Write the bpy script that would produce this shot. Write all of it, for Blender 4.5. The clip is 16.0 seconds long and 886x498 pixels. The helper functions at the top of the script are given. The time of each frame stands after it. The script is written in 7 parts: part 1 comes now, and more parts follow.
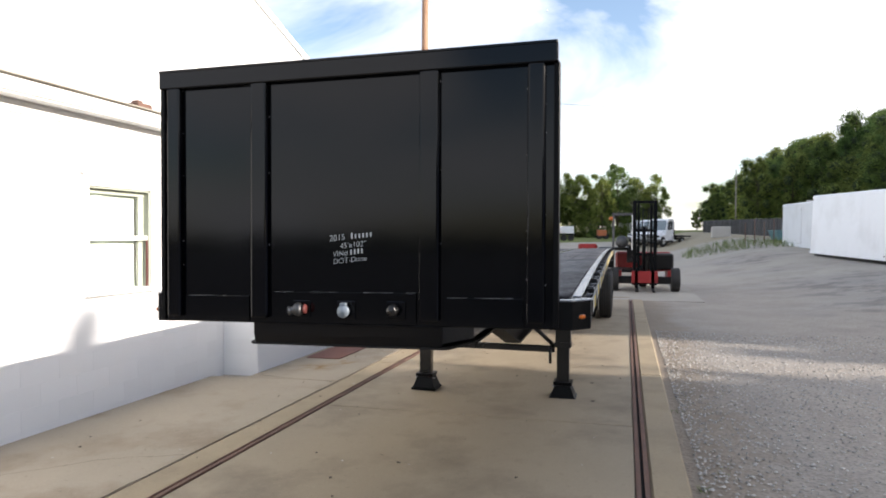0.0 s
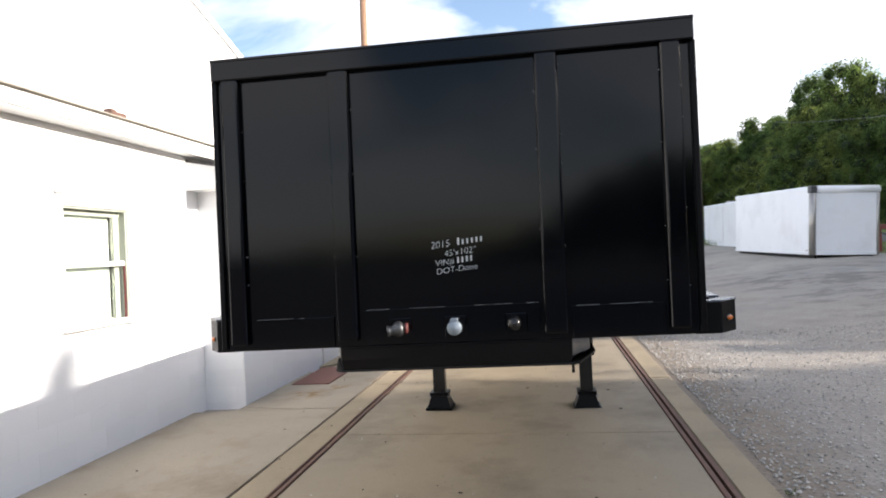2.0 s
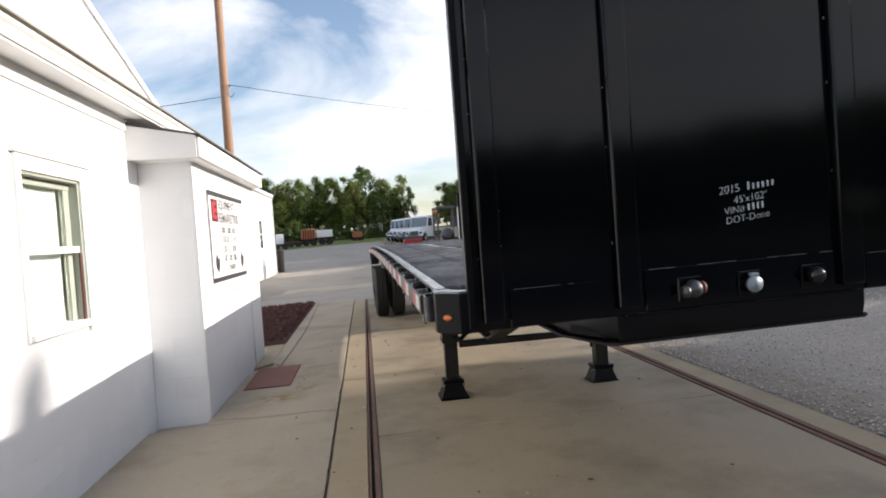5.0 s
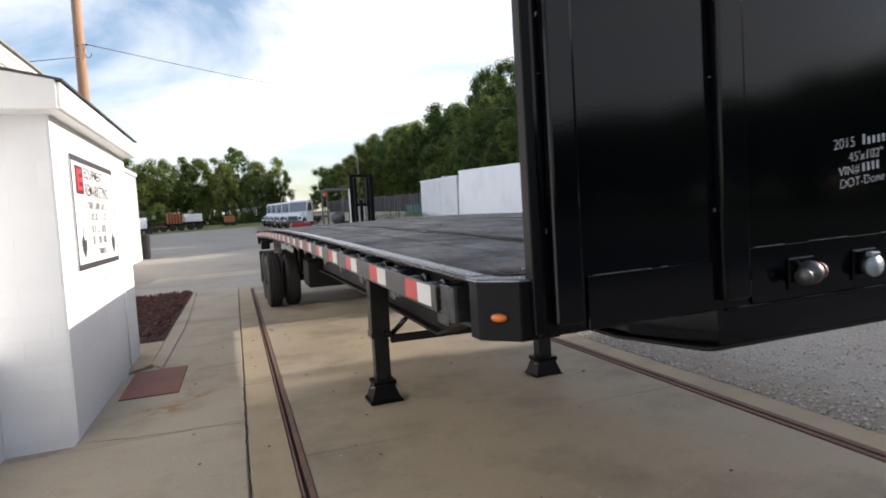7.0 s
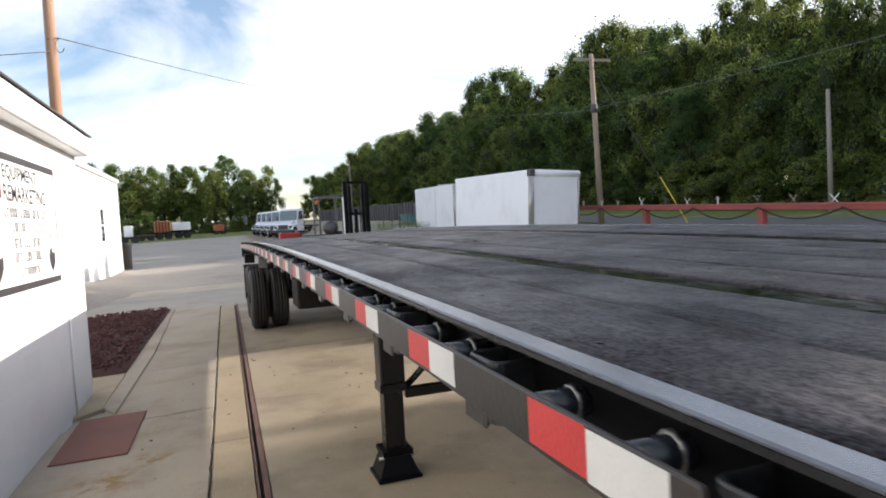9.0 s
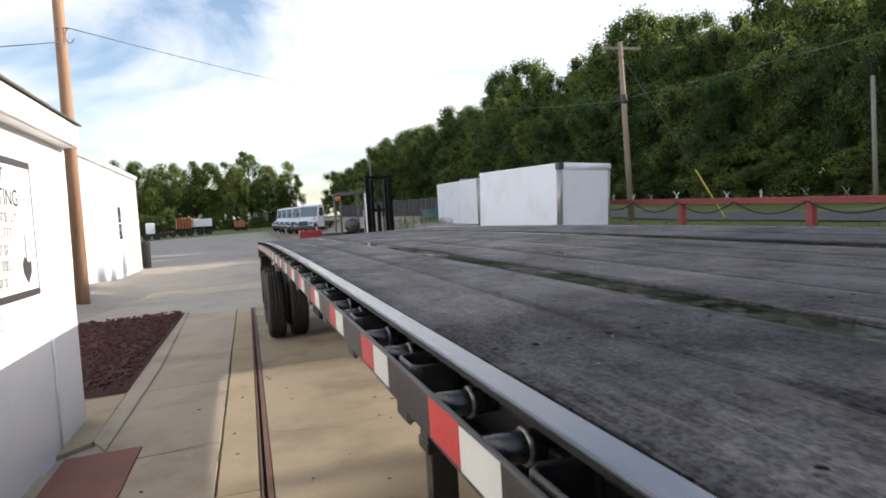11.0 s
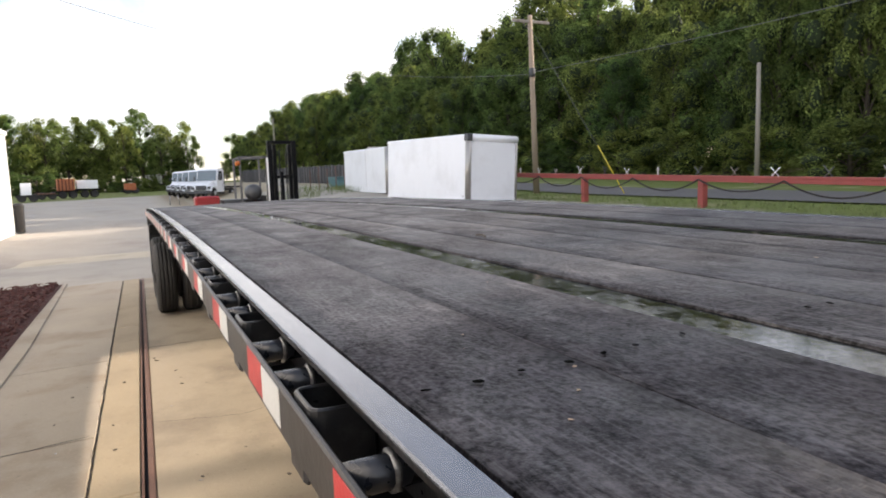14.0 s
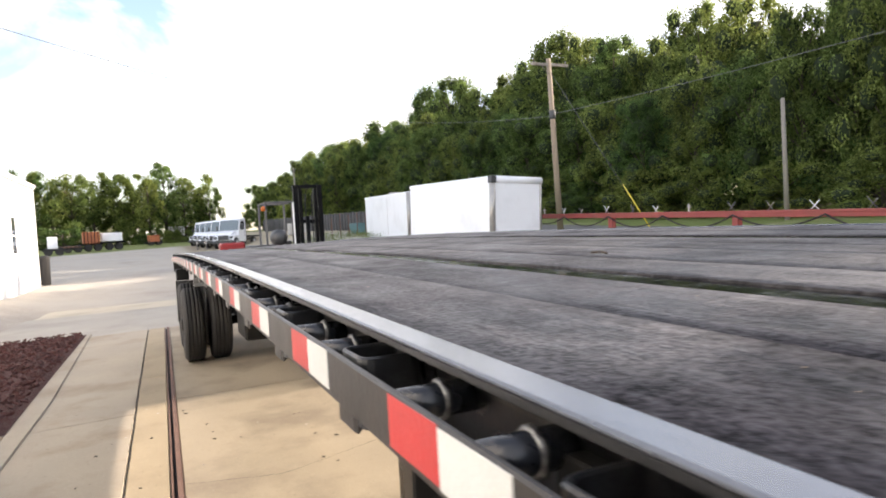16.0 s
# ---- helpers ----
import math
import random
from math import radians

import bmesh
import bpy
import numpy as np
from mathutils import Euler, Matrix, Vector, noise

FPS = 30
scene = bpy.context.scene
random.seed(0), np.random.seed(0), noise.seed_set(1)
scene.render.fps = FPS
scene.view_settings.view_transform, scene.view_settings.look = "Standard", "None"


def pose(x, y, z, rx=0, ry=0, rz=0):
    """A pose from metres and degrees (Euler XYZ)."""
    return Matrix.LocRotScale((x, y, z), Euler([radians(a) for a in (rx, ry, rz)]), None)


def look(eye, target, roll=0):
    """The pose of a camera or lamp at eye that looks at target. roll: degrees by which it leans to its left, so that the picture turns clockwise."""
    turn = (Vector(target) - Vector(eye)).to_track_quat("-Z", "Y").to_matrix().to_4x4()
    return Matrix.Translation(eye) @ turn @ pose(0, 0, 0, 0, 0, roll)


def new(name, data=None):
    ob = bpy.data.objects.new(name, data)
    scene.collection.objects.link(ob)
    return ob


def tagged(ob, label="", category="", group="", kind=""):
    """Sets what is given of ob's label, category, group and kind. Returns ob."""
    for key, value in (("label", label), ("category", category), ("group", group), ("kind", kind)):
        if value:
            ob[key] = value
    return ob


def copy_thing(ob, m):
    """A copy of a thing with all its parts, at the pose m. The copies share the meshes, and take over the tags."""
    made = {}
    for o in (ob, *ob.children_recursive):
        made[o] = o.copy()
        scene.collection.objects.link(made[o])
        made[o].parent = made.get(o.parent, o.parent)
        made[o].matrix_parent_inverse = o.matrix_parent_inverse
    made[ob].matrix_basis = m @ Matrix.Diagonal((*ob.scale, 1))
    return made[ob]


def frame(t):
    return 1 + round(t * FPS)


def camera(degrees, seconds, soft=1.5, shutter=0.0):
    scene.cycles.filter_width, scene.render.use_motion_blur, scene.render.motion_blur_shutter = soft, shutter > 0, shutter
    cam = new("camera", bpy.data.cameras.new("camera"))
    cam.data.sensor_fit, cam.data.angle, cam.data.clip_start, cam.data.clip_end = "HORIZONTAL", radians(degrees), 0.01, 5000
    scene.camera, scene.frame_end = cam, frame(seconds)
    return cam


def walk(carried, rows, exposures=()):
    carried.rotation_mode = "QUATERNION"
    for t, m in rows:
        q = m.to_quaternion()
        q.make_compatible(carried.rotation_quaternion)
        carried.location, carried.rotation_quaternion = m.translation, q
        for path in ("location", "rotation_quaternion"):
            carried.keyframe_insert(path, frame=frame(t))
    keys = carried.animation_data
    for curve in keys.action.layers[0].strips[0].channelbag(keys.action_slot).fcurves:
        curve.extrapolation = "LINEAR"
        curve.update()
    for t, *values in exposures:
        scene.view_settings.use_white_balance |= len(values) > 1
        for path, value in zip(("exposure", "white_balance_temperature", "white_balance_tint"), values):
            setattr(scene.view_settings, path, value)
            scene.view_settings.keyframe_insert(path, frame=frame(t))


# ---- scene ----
cam = camera(70.3, 16.0, soft=1.8, shutter=0.35)
PATH = [
    (0, (1.509, -3.142, 1.785), (0.95, -1.222, 1.748), 0.2),
    (0.5, (1.349, -3.134, 1.793), (0.861, -1.195, 1.754), -0.3),
    (1, (1.125, -3.134, 1.797), (0.631, -1.197, 1.735), -3.4),
    (1.5, (0.84, -3.038, 1.762), (0.452, -1.077, 1.748), -3.8),
    (2, (0.493, -2.975, 1.751), (0.169, -1.002, 1.756), -2.5),
    (2.5, (0.083, -3.017, 1.753), (-0.023, -1.022, 1.665), -2.8),
    (3, (-0.305, -2.93, 1.73), (-0.52, -0.942, 1.774), -4.0),
    (3.5, (-0.68, -2.848, 1.714), (-0.704, -0.849, 1.761), -3.8),
    (4, (-1.025, -2.772, 1.708), (-0.829, -0.783, 1.633), -2.7),
    (4.2, (-1.142, -2.696, 1.696), (-0.936, -0.707, 1.669), -3.6),
    (6.3, (-1.82, -1.942, 1.67), (-1.386, 0.009, 1.584), -1.6),
    (6.5, (-1.826, -1.806, 1.651), (-1.327, 0.131, 1.606), -1.5),
    (7, (-1.876, -1.523, 1.64), (-1.254, 0.375, 1.523), -3.5),
    (7.5, (-1.787, -1.162, 1.632), (-1.234, 0.759, 1.548), -0.8),
    (8, (-1.698, -0.828, 1.674), (-1.149, 1.094, 1.618), -2.1),
    (8.2, (-1.703, -0.686, 1.673), (-1.103, 1.221, 1.621), -1.3),
    (10.3, (-1.682, 0.639, 1.671), (-0.989, 2.51, 1.538), -5.5),
    (10.5, (-1.654, 0.733, 1.672), (-0.994, 2.618, 1.573), -3.9),
    (11, (-1.581, 0.912, 1.728), (-0.991, 2.821, 1.627), -3.5),
    (11.5, (-1.555, 1.042, 1.761), (-0.878, 2.918, 1.6), -3.7),
    (12, (-1.533, 1.143, 1.78), (-0.77, 2.984, 1.603), -2.7),
    (12.5, (-1.495, 1.187, 1.788), (-0.715, 3.021, 1.616), -2.1),
    (13, (-1.49, 1.196, 1.775), (-0.745, 3.041, 1.579), -1.8),
    (13.5, (-1.486, 1.202, 1.766), (-0.688, 3.024, 1.555), -1.6),
    (14, (-1.494, 1.214, 1.76), (-0.637, 3.008, 1.547), -2.0),
    (14.5, (-1.533, 1.246, 1.746), (-0.594, 2.999, 1.53), -2.8),
    (15, (-1.527, 1.365, 1.714), (-0.593, 3.114, 1.449), -1.4),
    (15.5, (-1.523, 1.531, 1.7), (-0.666, 3.332, 1.543), -2.1),
    (16, (-1.567, 1.766, 1.647), (-0.752, 3.592, 1.581), -3.3),
]
walk(cam, [(t, look(eye, target, roll)) for t, eye, target, roll in PATH], [(0, 0.95, 6450, 14), (1.5, 1.08, 6400, 14), (2.5, 0.95, 6400, 14), (4.0, 0.42, 6400, 14), (6.5, 0.66, 6400, 14), (7.0, 0.62, 6400, 14), (7.5, 0.82, 6400, 14), (8.2, 0.8, 6400, 14), (11.0, 0.7, 6500, 14), (12.5, 1.13, 6750, 15), (14.0, 1.2, 6880, 16), (14.5, 1.37, 6900, 16), (16.0, 1.52, 6900, 16)])

# ---- light ----
SUN_EL, SUN_AZ = 18.3, 90.6      # degrees above the ground; clockwise from +y towards +x
world = bpy.data.worlds.new("world")
scene.world = world
world.use_nodes = True
wn, wl = world.node_tree.nodes, world.node_tree.links
wn.clear()
w_out, w_bg1, w_bg2, w_mix = wn.new("ShaderNodeOutputWorld"), wn.new("ShaderNodeBackground"), wn.new("ShaderNodeBackground"), wn.new("ShaderNodeMixShader")
sky = wn.new("ShaderNodeTexSky")
sky.sky_type, sky.sun_disc = "NISHITA", False
sky.sun_elevation, sky.sun_rotation = radians(SUN_EL), radians(SUN_AZ)
sky.air_density, sky.dust_density, sky.ozone_density = 1.0, 1.2, 1.0
w_bg1.inputs["Strength"].default_value = 0.15
w_bg2.inputs["Color"].default_value = (0.96, 0.98, 1.0, 1)
w_bg2.inputs["Strength"].default_value = 0.86
w_tc, w_map, w_noise, w_ramp = wn.new("ShaderNodeTexCoord"), wn.new("ShaderNodeMapping"), wn.new("ShaderNodeTexNoise"), wn.new("ShaderNodeValToRGB")
w_map.inputs["Scale"].default_value = (1.0, 1.2, 3.2)
w_map.inputs["Rotation"].default_value = (0.0, 0.12, 0.5)
w_noise.inputs["Scale"].default_value, w_noise.inputs["Detail"].default_value, w_noise.inputs["Roughness"].default_value, w_noise.inputs["Distortion"].default_value = 1.7, 7.0, 0.55, 0.5
w_ramp.color_ramp.elements[0].position, w_ramp.color_ramp.elements[1].position = 0.40, 0.595
wl.new(w_tc.outputs["Generated"], w_map.inputs["Vector"])
wl.new(w_map.outputs["Vector"], w_noise.inputs["Vector"])
wl.new(w_noise.outputs["Fac"], w_ramp.inputs["Fac"])
w_sep, w_high, w_thin = wn.new("ShaderNodeSeparateXYZ"), wn.new("ShaderNodeMapRange"), wn.new("ShaderNodeMath")
w_high.inputs["From Min"].default_value, w_high.inputs["From Max"].default_value = 0.42, 0.85
w_high.inputs["To Min"].default_value, w_high.inputs["To Max"].default_value = 1.0, 0.45
w_thin.operation = "MULTIPLY"          # the cloud thins out overhead
wl.new(w_tc.outputs["Generated"], w_sep.inputs[0])
wl.new(w_sep.outputs["Z"], w_high.inputs["Value"])
wl.new(w_ramp.outputs["Color"], w_thin.inputs[0])
wl.new(w_high.outputs[0], w_thin.inputs[1])
wl.new(w_thin.outputs[0], w_mix.inputs["Fac"])
wl.new(sky.outputs["Color"], w_bg1.inputs["Color"])
wl.new(w_bg1.outputs[0], w_mix.inputs[1])
wl.new(w_bg2.outputs[0], w_mix.inputs[2])
wl.new(w_mix.outputs[0], w_out.inputs["Surface"])
sun = new("sun", bpy.data.lights.new("sun", "SUN"))
sun.data.energy, sun.data.angle, sun.data.color = 4.6, radians(0.53), (1.0, 0.92, 0.80)
_a, _e = radians(SUN_AZ), radians(SUN_EL)
sun.matrix_world = look((60 * math.sin(_a), 60 * math.cos(_a), 60 * math.tan(_e)), (0, 0, 0))

# ---- materials ----
def mat(name, color, rough=0.6, metal=0.0, var=0.15, scale=6.0, fine=80.0, bump=0.1, stain=None, stain_scale=1.2, stain_amt=0.5,
        stretch=(1, 1, 1), coat=0.0, spec=0.5, rvar=0.1, rnd=0.0, island=0.0, stain_lo=0.5, stain_hi=0.7, bump_dist=0.01, marks=(), mark=(0.2, 0.09, 0.03), pits=0.0):
    """A surface with broad and fine variation, a stain of its own shape, and fine relief."""
    m = bpy.data.materials.new(name)
    m.use_nodes = True
    n, l = m.node_tree.nodes, m.node_tree.links
    b = n["Principled BSDF"]
    tc, mp = n.new("ShaderNodeTexCoord"), n.new("ShaderNodeMapping")
    mp.inputs["Scale"].default_value = stretch
    l.new(tc.outputs["Object"], mp.inputs["Vector"])

    def noise_(s, d=4.0, r=0.55):
        t = n.new("ShaderNodeTexNoise")
        t.inputs["Scale"].default_value, t.inputs["Detail"].default_value, t.inputs["Roughness"].default_value = s, d, r
        l.new(mp.outputs["Vector"], t.inputs["Vector"])
        return t.outputs["Fac"]

    def math_(op, a, c):
        t = n.new("ShaderNodeMath")
        t.operation = op
        for i, v in enumerate((a, c)):
            if isinstance(v, (int, float)):
                t.inputs[i].default_value = v
            else:
                l.new(v, t.inputs[i])
        return t.outputs[0]

    def mixc(f, a, c, mode="MIX"):
        t = n.new("ShaderNodeMix")
        t.data_type, t.blend_type = "RGBA", mode
        for i, v in ((0, f), (6, a), (7, c)):
            if isinstance(v, (int, float)):
                t.inputs[i].default_value = v
            elif isinstance(v, tuple):
                t.inputs[i].default_value = (*v, 1)
            else:
                l.new(v, t.inputs[i])
        return t.outputs[2]

    big, small = noise_(scale), noise_(fine, 3.0)
    value = math_("ADD", math_("MULTIPLY", math_("SUBTRACT", big, 0.5), 2.4 * var), math_("MULTIPLY", math_("SUBTRACT", small, 0.5), 1.6 * var))
    if rnd:
        oi = n.new("ShaderNodeObjectInfo")
        value = math_("ADD", value, math_("MULTIPLY", math_("SUBTRACT", oi.outputs["Random"], 0.5), 2 * rnd))
    if island:
        ge = n.new("ShaderNodeNewGeometry")
        value = math_("ADD", value, math_("MULTIPLY", math_("SUBTRACT", ge.outputs["Random Per Island"], 0.5), 2 * island))
    hsv = n.new("ShaderNodeHueSaturation")
    hsv.inputs["Color"].default_value = (*color, 1)
    l.new(math_("ADD", value, 1.0), hsv.inputs["Value"])
    col = hsv.outputs["Color"]
    if stain:
        mr = n.new("ShaderNodeMapRange")
        mr.inputs["From Min"].default_value, mr.inputs["From Max"].default_value = stain_lo, stain_hi
        l.new(noise_(stain_scale, 6.0, 0.62), mr.inputs["Value"])
        col = mixc(math_("MULTIPLY", mr.outputs[0], stain_amt), col, stain)
    if pits:
        mr = n.new("ShaderNodeMapRange")
        mr.inputs["From Min"].default_value, mr.inputs["From Max"].default_value = 0.62, 0.72
        l.new(noise_(23.0, 3.0, 0.7), mr.inputs["Value"])
        col = mixc(math_("MULTIPLY", mr.outputs[0], pits), col, tuple(c * 0.35 for c in color))
        mr = n.new("ShaderNodeMapRange")
        mr.inputs["From Min"].default_value, mr.inputs["From Max"].default_value = 0.60, 0.70
        l.new(noise_(41.0, 2.0, 0.7), mr.inputs["Value"])
        col = mixc(math_("MULTIPLY", mr.outputs[0], pits * 0.6), col, tuple(min(0.8, c * 1.5) for c in color))
    for cx, cy, rad in marks:
        dist, mr = n.new("ShaderNodeVectorMath"), n.new("ShaderNodeMapRange")
        dist.operation = "DISTANCE"
        dist.inputs[1].default_value = (cx, cy, 0)
        l.new(tc.outputs["Object"], dist.inputs[0])
        mr.inputs["From Min"].default_value, mr.inputs["From Max"].default_value = rad, rad * 0.3
        l.new(dist.outputs["Value"], mr.inputs["Value"])
        spot = n.new("ShaderNodeMapRange")
        spot.inputs["From Min"].default_value, spot.inputs["From Max"].default_value = 0.46, 0.60
        l.new(noise_(7.0, 5.0, 0.65), spot.inputs["Value"])
        col = mixc(math_("MULTIPLY", math_("MULTIPLY", mr.outputs[0], spot.outputs[0]), 0.85), col, mark)
    l.new(col, b.inputs["Base Color"])
    l.new(math_("ADD", math_("MULTIPLY", math_("SUBTRACT", big, 0.5), 2 * rvar), rough), b.inputs["Roughness"])
    b.inputs["Metallic"].default_value = metal
    b.inputs["Specular IOR Level"].default_value = spec
    b.inputs["Coat Weight"].default_value = coat
    b.inputs["Coat Roughness"].default_value = 0.08
    if bump:
        bp = n.new("ShaderNodeBump")
        bp.inputs["Strength"].default_value, bp.inputs["Distance"].default_value = bump, bump_dist
        l.new(math_("ADD", small, math_("MULTIPLY", big, 0.7)), bp.inputs["Height"])
        l.new(bp.outputs[0], b.inputs["Normal"])
    return m


M_BLACK = mat("black_gloss_paint", (0.0015, 0.0018, 0.0030), 0.085, var=0.2, scale=2.5, fine=120, bump=0.015, rvar=0.03, spec=0.26)
M_CORNER = mat("black_corner_paint", (0.0045, 0.0047, 0.0055), 0.36, var=0.25, scale=4, fine=110, bump=0.05, rvar=0.08, spec=0.09)
M_BLACK_SIDE = mat("black_satin_paint", (0.006, 0.006, 0.0065), 0.30, var=0.25, scale=5, fine=90, bump=0.08, rvar=0.12)
M_SPOOL = mat("black_enamel_tube", (0.014, 0.016, 0.021), 0.26, var=0.2, scale=9, fine=90, bump=0.04, spec=0.6)
M_RUB = mat("dusty_black_rail", (0.019, 0.0165, 0.0148), 0.42, var=0.25, scale=6, fine=70, bump=0.1, rvar=0.1, stain=(0.038, 0.032, 0.028), stain_scale=3, stain_amt=0.5)
M_POCKET = mat("worn_black_steel", (0.012, 0.0125, 0.014), 0.30, metal=0.2, var=0.3, scale=9, fine=90, bump=0.1, rvar=0.12, stain=(0.07, 0.07, 0.072), stain_scale=22, stain_amt=0.3, stain_lo=0.52, stain_hi=0.66)
M_UNDER = mat("dusty_black_steel", (0.012, 0.0115, 0.011), 0.55, var=0.3, scale=4, fine=60, bump=0.15, stain=(0.03, 0.026, 0.022), stain_amt=0.35, spec=0.2)
M_RAILTOP = mat("worn_grey_side_rail", (0.155, 0.167, 0.19), 0.24, metal=0.7, var=0.25, scale=6, fine=70, bump=0.02, rvar=0.10, stretch=(1, 0.25, 1))
M_SEAM = mat("black_gap", (0.006, 0.006, 0.006), 0.7, bump=0.2)
# near-black and dull, for the shade inside the bolt holes
M_HOLE = mat("shaded_hole", (0.0015, 0.0015, 0.0015), 0.95, bump=0.0, spec=0.03)
M_TYRE = mat("dusty_rubber", (0.020, 0.019, 0.018), 0.72, var=0.25, scale=5, fine=60, bump=0.2, stain=(0.055, 0.05, 0.044), stain_amt=0.5)
M_RIM = mat("white_steel_rim", (0.55, 0.55, 0.53), 0.4, var=0.12, stain=(0.25, 0.2, 0.15), stain_amt=0.5)
M_RED = mat("red_reflective_tape", (0.42, 0.030, 0.030), 0.40, var=0.1, scale=9, fine=160, bump=0.15, stain=(0.3, 0.03, 0.03), stain_amt=0.4)
M_WHITE_TAPE = mat("white_reflective_tape", (0.50, 0.51, 0.50), 0.42, var=0.08, scale=9, fine=160, bump=0.15, stain=(0.42, 0.42, 0.40), stain_amt=0.5)
M_AMBER = mat("amber_lens", (0.50, 0.115, 0.004), 0.35, var=0.10, bump=0.0, coat=0.2)
M_WELD = mat("bare_weld_steel", (0.30, 0.305, 0.31), 0.38, metal=0.7, var=0.3, scale=20, bump=0.3, stain=(0.02, 0.02, 0.02), stain_scale=14, stain_amt=0.8, stain_lo=0.48, stain_hi=0.66)
M_CHROME = mat("dull_aluminium", (0.105, 0.107, 0.110), 0.50, metal=0.9, var=0.12, bump=0.05)
M_GREYCAP = mat("grey_socket_cover", (0.21, 0.25, 0.29), 0.45, metal=0.3, var=0.12, bump=0.08)
M_CHALK = mat("white_chalk_marker", (0.46, 0.48, 0.49), 0.85, var=0.15, scale=60, fine=300, bump=0.0, stain=(0.25, 0.26, 0.27), stain_scale=90, stain_amt=0.7)
M_REDPLASTIC = mat("red_seal", (0.11, 0.022, 0.019), 0.6)
M_WHITEWALL = mat("white_masonry_paint", (0.80, 0.81, 0.82), 0.55, var=0.035, scale=1.1, fine=140, bump=0.28, bump_dist=0.004,
                  stain=(0.62, 0.63, 0.63), stain_scale=0.9, stain_amt=0.35, rnd=0.02)
M_TRIM = mat("white_gloss_trim", (0.80, 0.80, 0.79), 0.4, var=0.03, bump=0.04, stain=(0.6, 0.59, 0.55), stain_amt=0.35)
M_METALWALL = mat("white_metal_siding", (0.80, 0.81, 0.82), 0.42, var=0.03, scale=0.6, bump=0.04, stain=(0.62, 0.62, 0.6), stain_scale=0.4, stain_amt=0.35)
M_ROOF = mat("weathered_roof_edge", (0.32, 0.30, 0.25), 0.8, var=0.25, scale=3, fine=60, bump=0.4, stain=(0.13, 0.11, 0.09), stain_amt=0.5)
M_DARKROOF = mat("dark_shingle", (0.06, 0.058, 0.058), 0.85, var=0.3, bump=0.5)
M_BLIND = mat("pale_window_blind", (0.50, 0.57, 0.50), 0.7, var=0.06, scale=1.5, bump=0.05)
M_OLIVE = mat("grey_green_window_frame", (0.42, 0.45, 0.38), 0.55, var=0.1, bump=0.06)
M_CONC = mat("worn_concrete_slab", (0.335, 0.277, 0.196), 0.78, var=0.20, scale=0.7, fine=120, bump=0.35, bump_dist=0.004, stain=(0.20, 0.162, 0.118), stain_scale=0.9, stain_amt=0.85, stain_lo=0.48, stain_hi=0.66, pits=0.35)
M_CONC2 = mat("tan_concrete_strip", (0.345, 0.275, 0.178), 0.78, var=0.2, scale=1.3, fine=110, bump=0.5, bump_dist=0.004, stain=(0.23, 0.18, 0.115), stain_scale=1.7, stain_amt=0.6, pits=0.55)
M_WALKWAY = mat("grey_walk_slab", (0.350, 0.296, 0.222), 0.8, var=0.20, scale=0.8, fine=120, bump=0.35, bump_dist=0.004, stain=(0.225, 0.165, 0.105), stain_scale=1.1, stain_amt=0.7, stain_lo=0.50, stain_hi=0.68, pits=0.45, marks=((-2.62, 4.75, 0.34), (-2.35, 5.1, 0.22)), mark=(0.24, 0.135, 0.035))
M_BAND = mat("pale_tan_concrete", (0.46, 0.40, 0.295), 0.82, var=0.18, scale=0.7, fine=90, bump=0.4, bump_dist=0.004, stain=(0.30, 0.26, 0.19), stain_scale=0.8, stain_amt=0.7, pits=0.4)
M_APRON = mat("pale_worn_concrete", (0.36, 0.325, 0.27), 0.82, var=0.16, scale=0.5, fine=90, bump=0.4, bump_dist=0.004, stain=(0.26, 0.235, 0.20), stain_scale=0.6, stain_amt=0.7, pits=0.35)
M_RUST = mat("rusted_steel", (0.155, 0.085, 0.062), 0.8, var=0.3, scale=5, fine=90, bump=0.4, stain=(0.09, 0.05, 0.04), stain_scale=4, stain_amt=0.6)
M_MAT = mat("red_brown_rubber_mat", (0.20, 0.085, 0.062), 0.8, var=0.12, scale=4, fine=200, bump=0.5, stain=(0.13, 0.06, 0.05), stain_amt=0.5)
M_GROOVE = mat("dark_groove", (0.02, 0.016, 0.015), 0.9, bump=0.3)
M_MULCH = mat("red_mulch_bed", (0.068, 0.0208, 0.016), 0.9, var=0.4, scale=6, fine=60, bump=1.0, bump_dist=0.03)
M_CHIP = mat("red_mulch_chip", (0.069, 0.0204, 0.0156), 0.85, var=0.3, scale=6, fine=60, bump=0.3, island=0.3)
M_STONE = mat("limestone_gravel", (0.44, 0.415, 0.38), 0.85, var=0.15, scale=8, fine=90, bump=0.3, island=0.4)
M_WEED = mat("green_weed", (0.14, 0.19, 0.05), 0.7, var=0.2, bump=0.0, island=0.4)
M_ROAD = mat("asphalt_road", (0.105, 0.100, 0.093), 0.8, var=0.15, scale=0.5, fine=60, bump=0.3, stain=(0.14, 0.133, 0.122), stain_scale=0.3, stain_amt=0.4)
M_REDPAINT = mat("faded_red_paint", (0.31, 0.062, 0.052), 0.6, var=0.2, scale=3, fine=60, bump=0.15, stain=(0.22, 0.08, 0.05), stain_amt=0.6)
M_MACHRED = mat("red_machine_paint", (0.30, 0.018, 0.018), 0.4, var=0.15, bump=0.06, stain=(0.1, 0.02, 0.02), stain_amt=0.4)
M_CHAIN = mat("dark_chain", (0.035, 0.028, 0.026), 0.7, metal=0.3, var=0.3, bump=0.3)
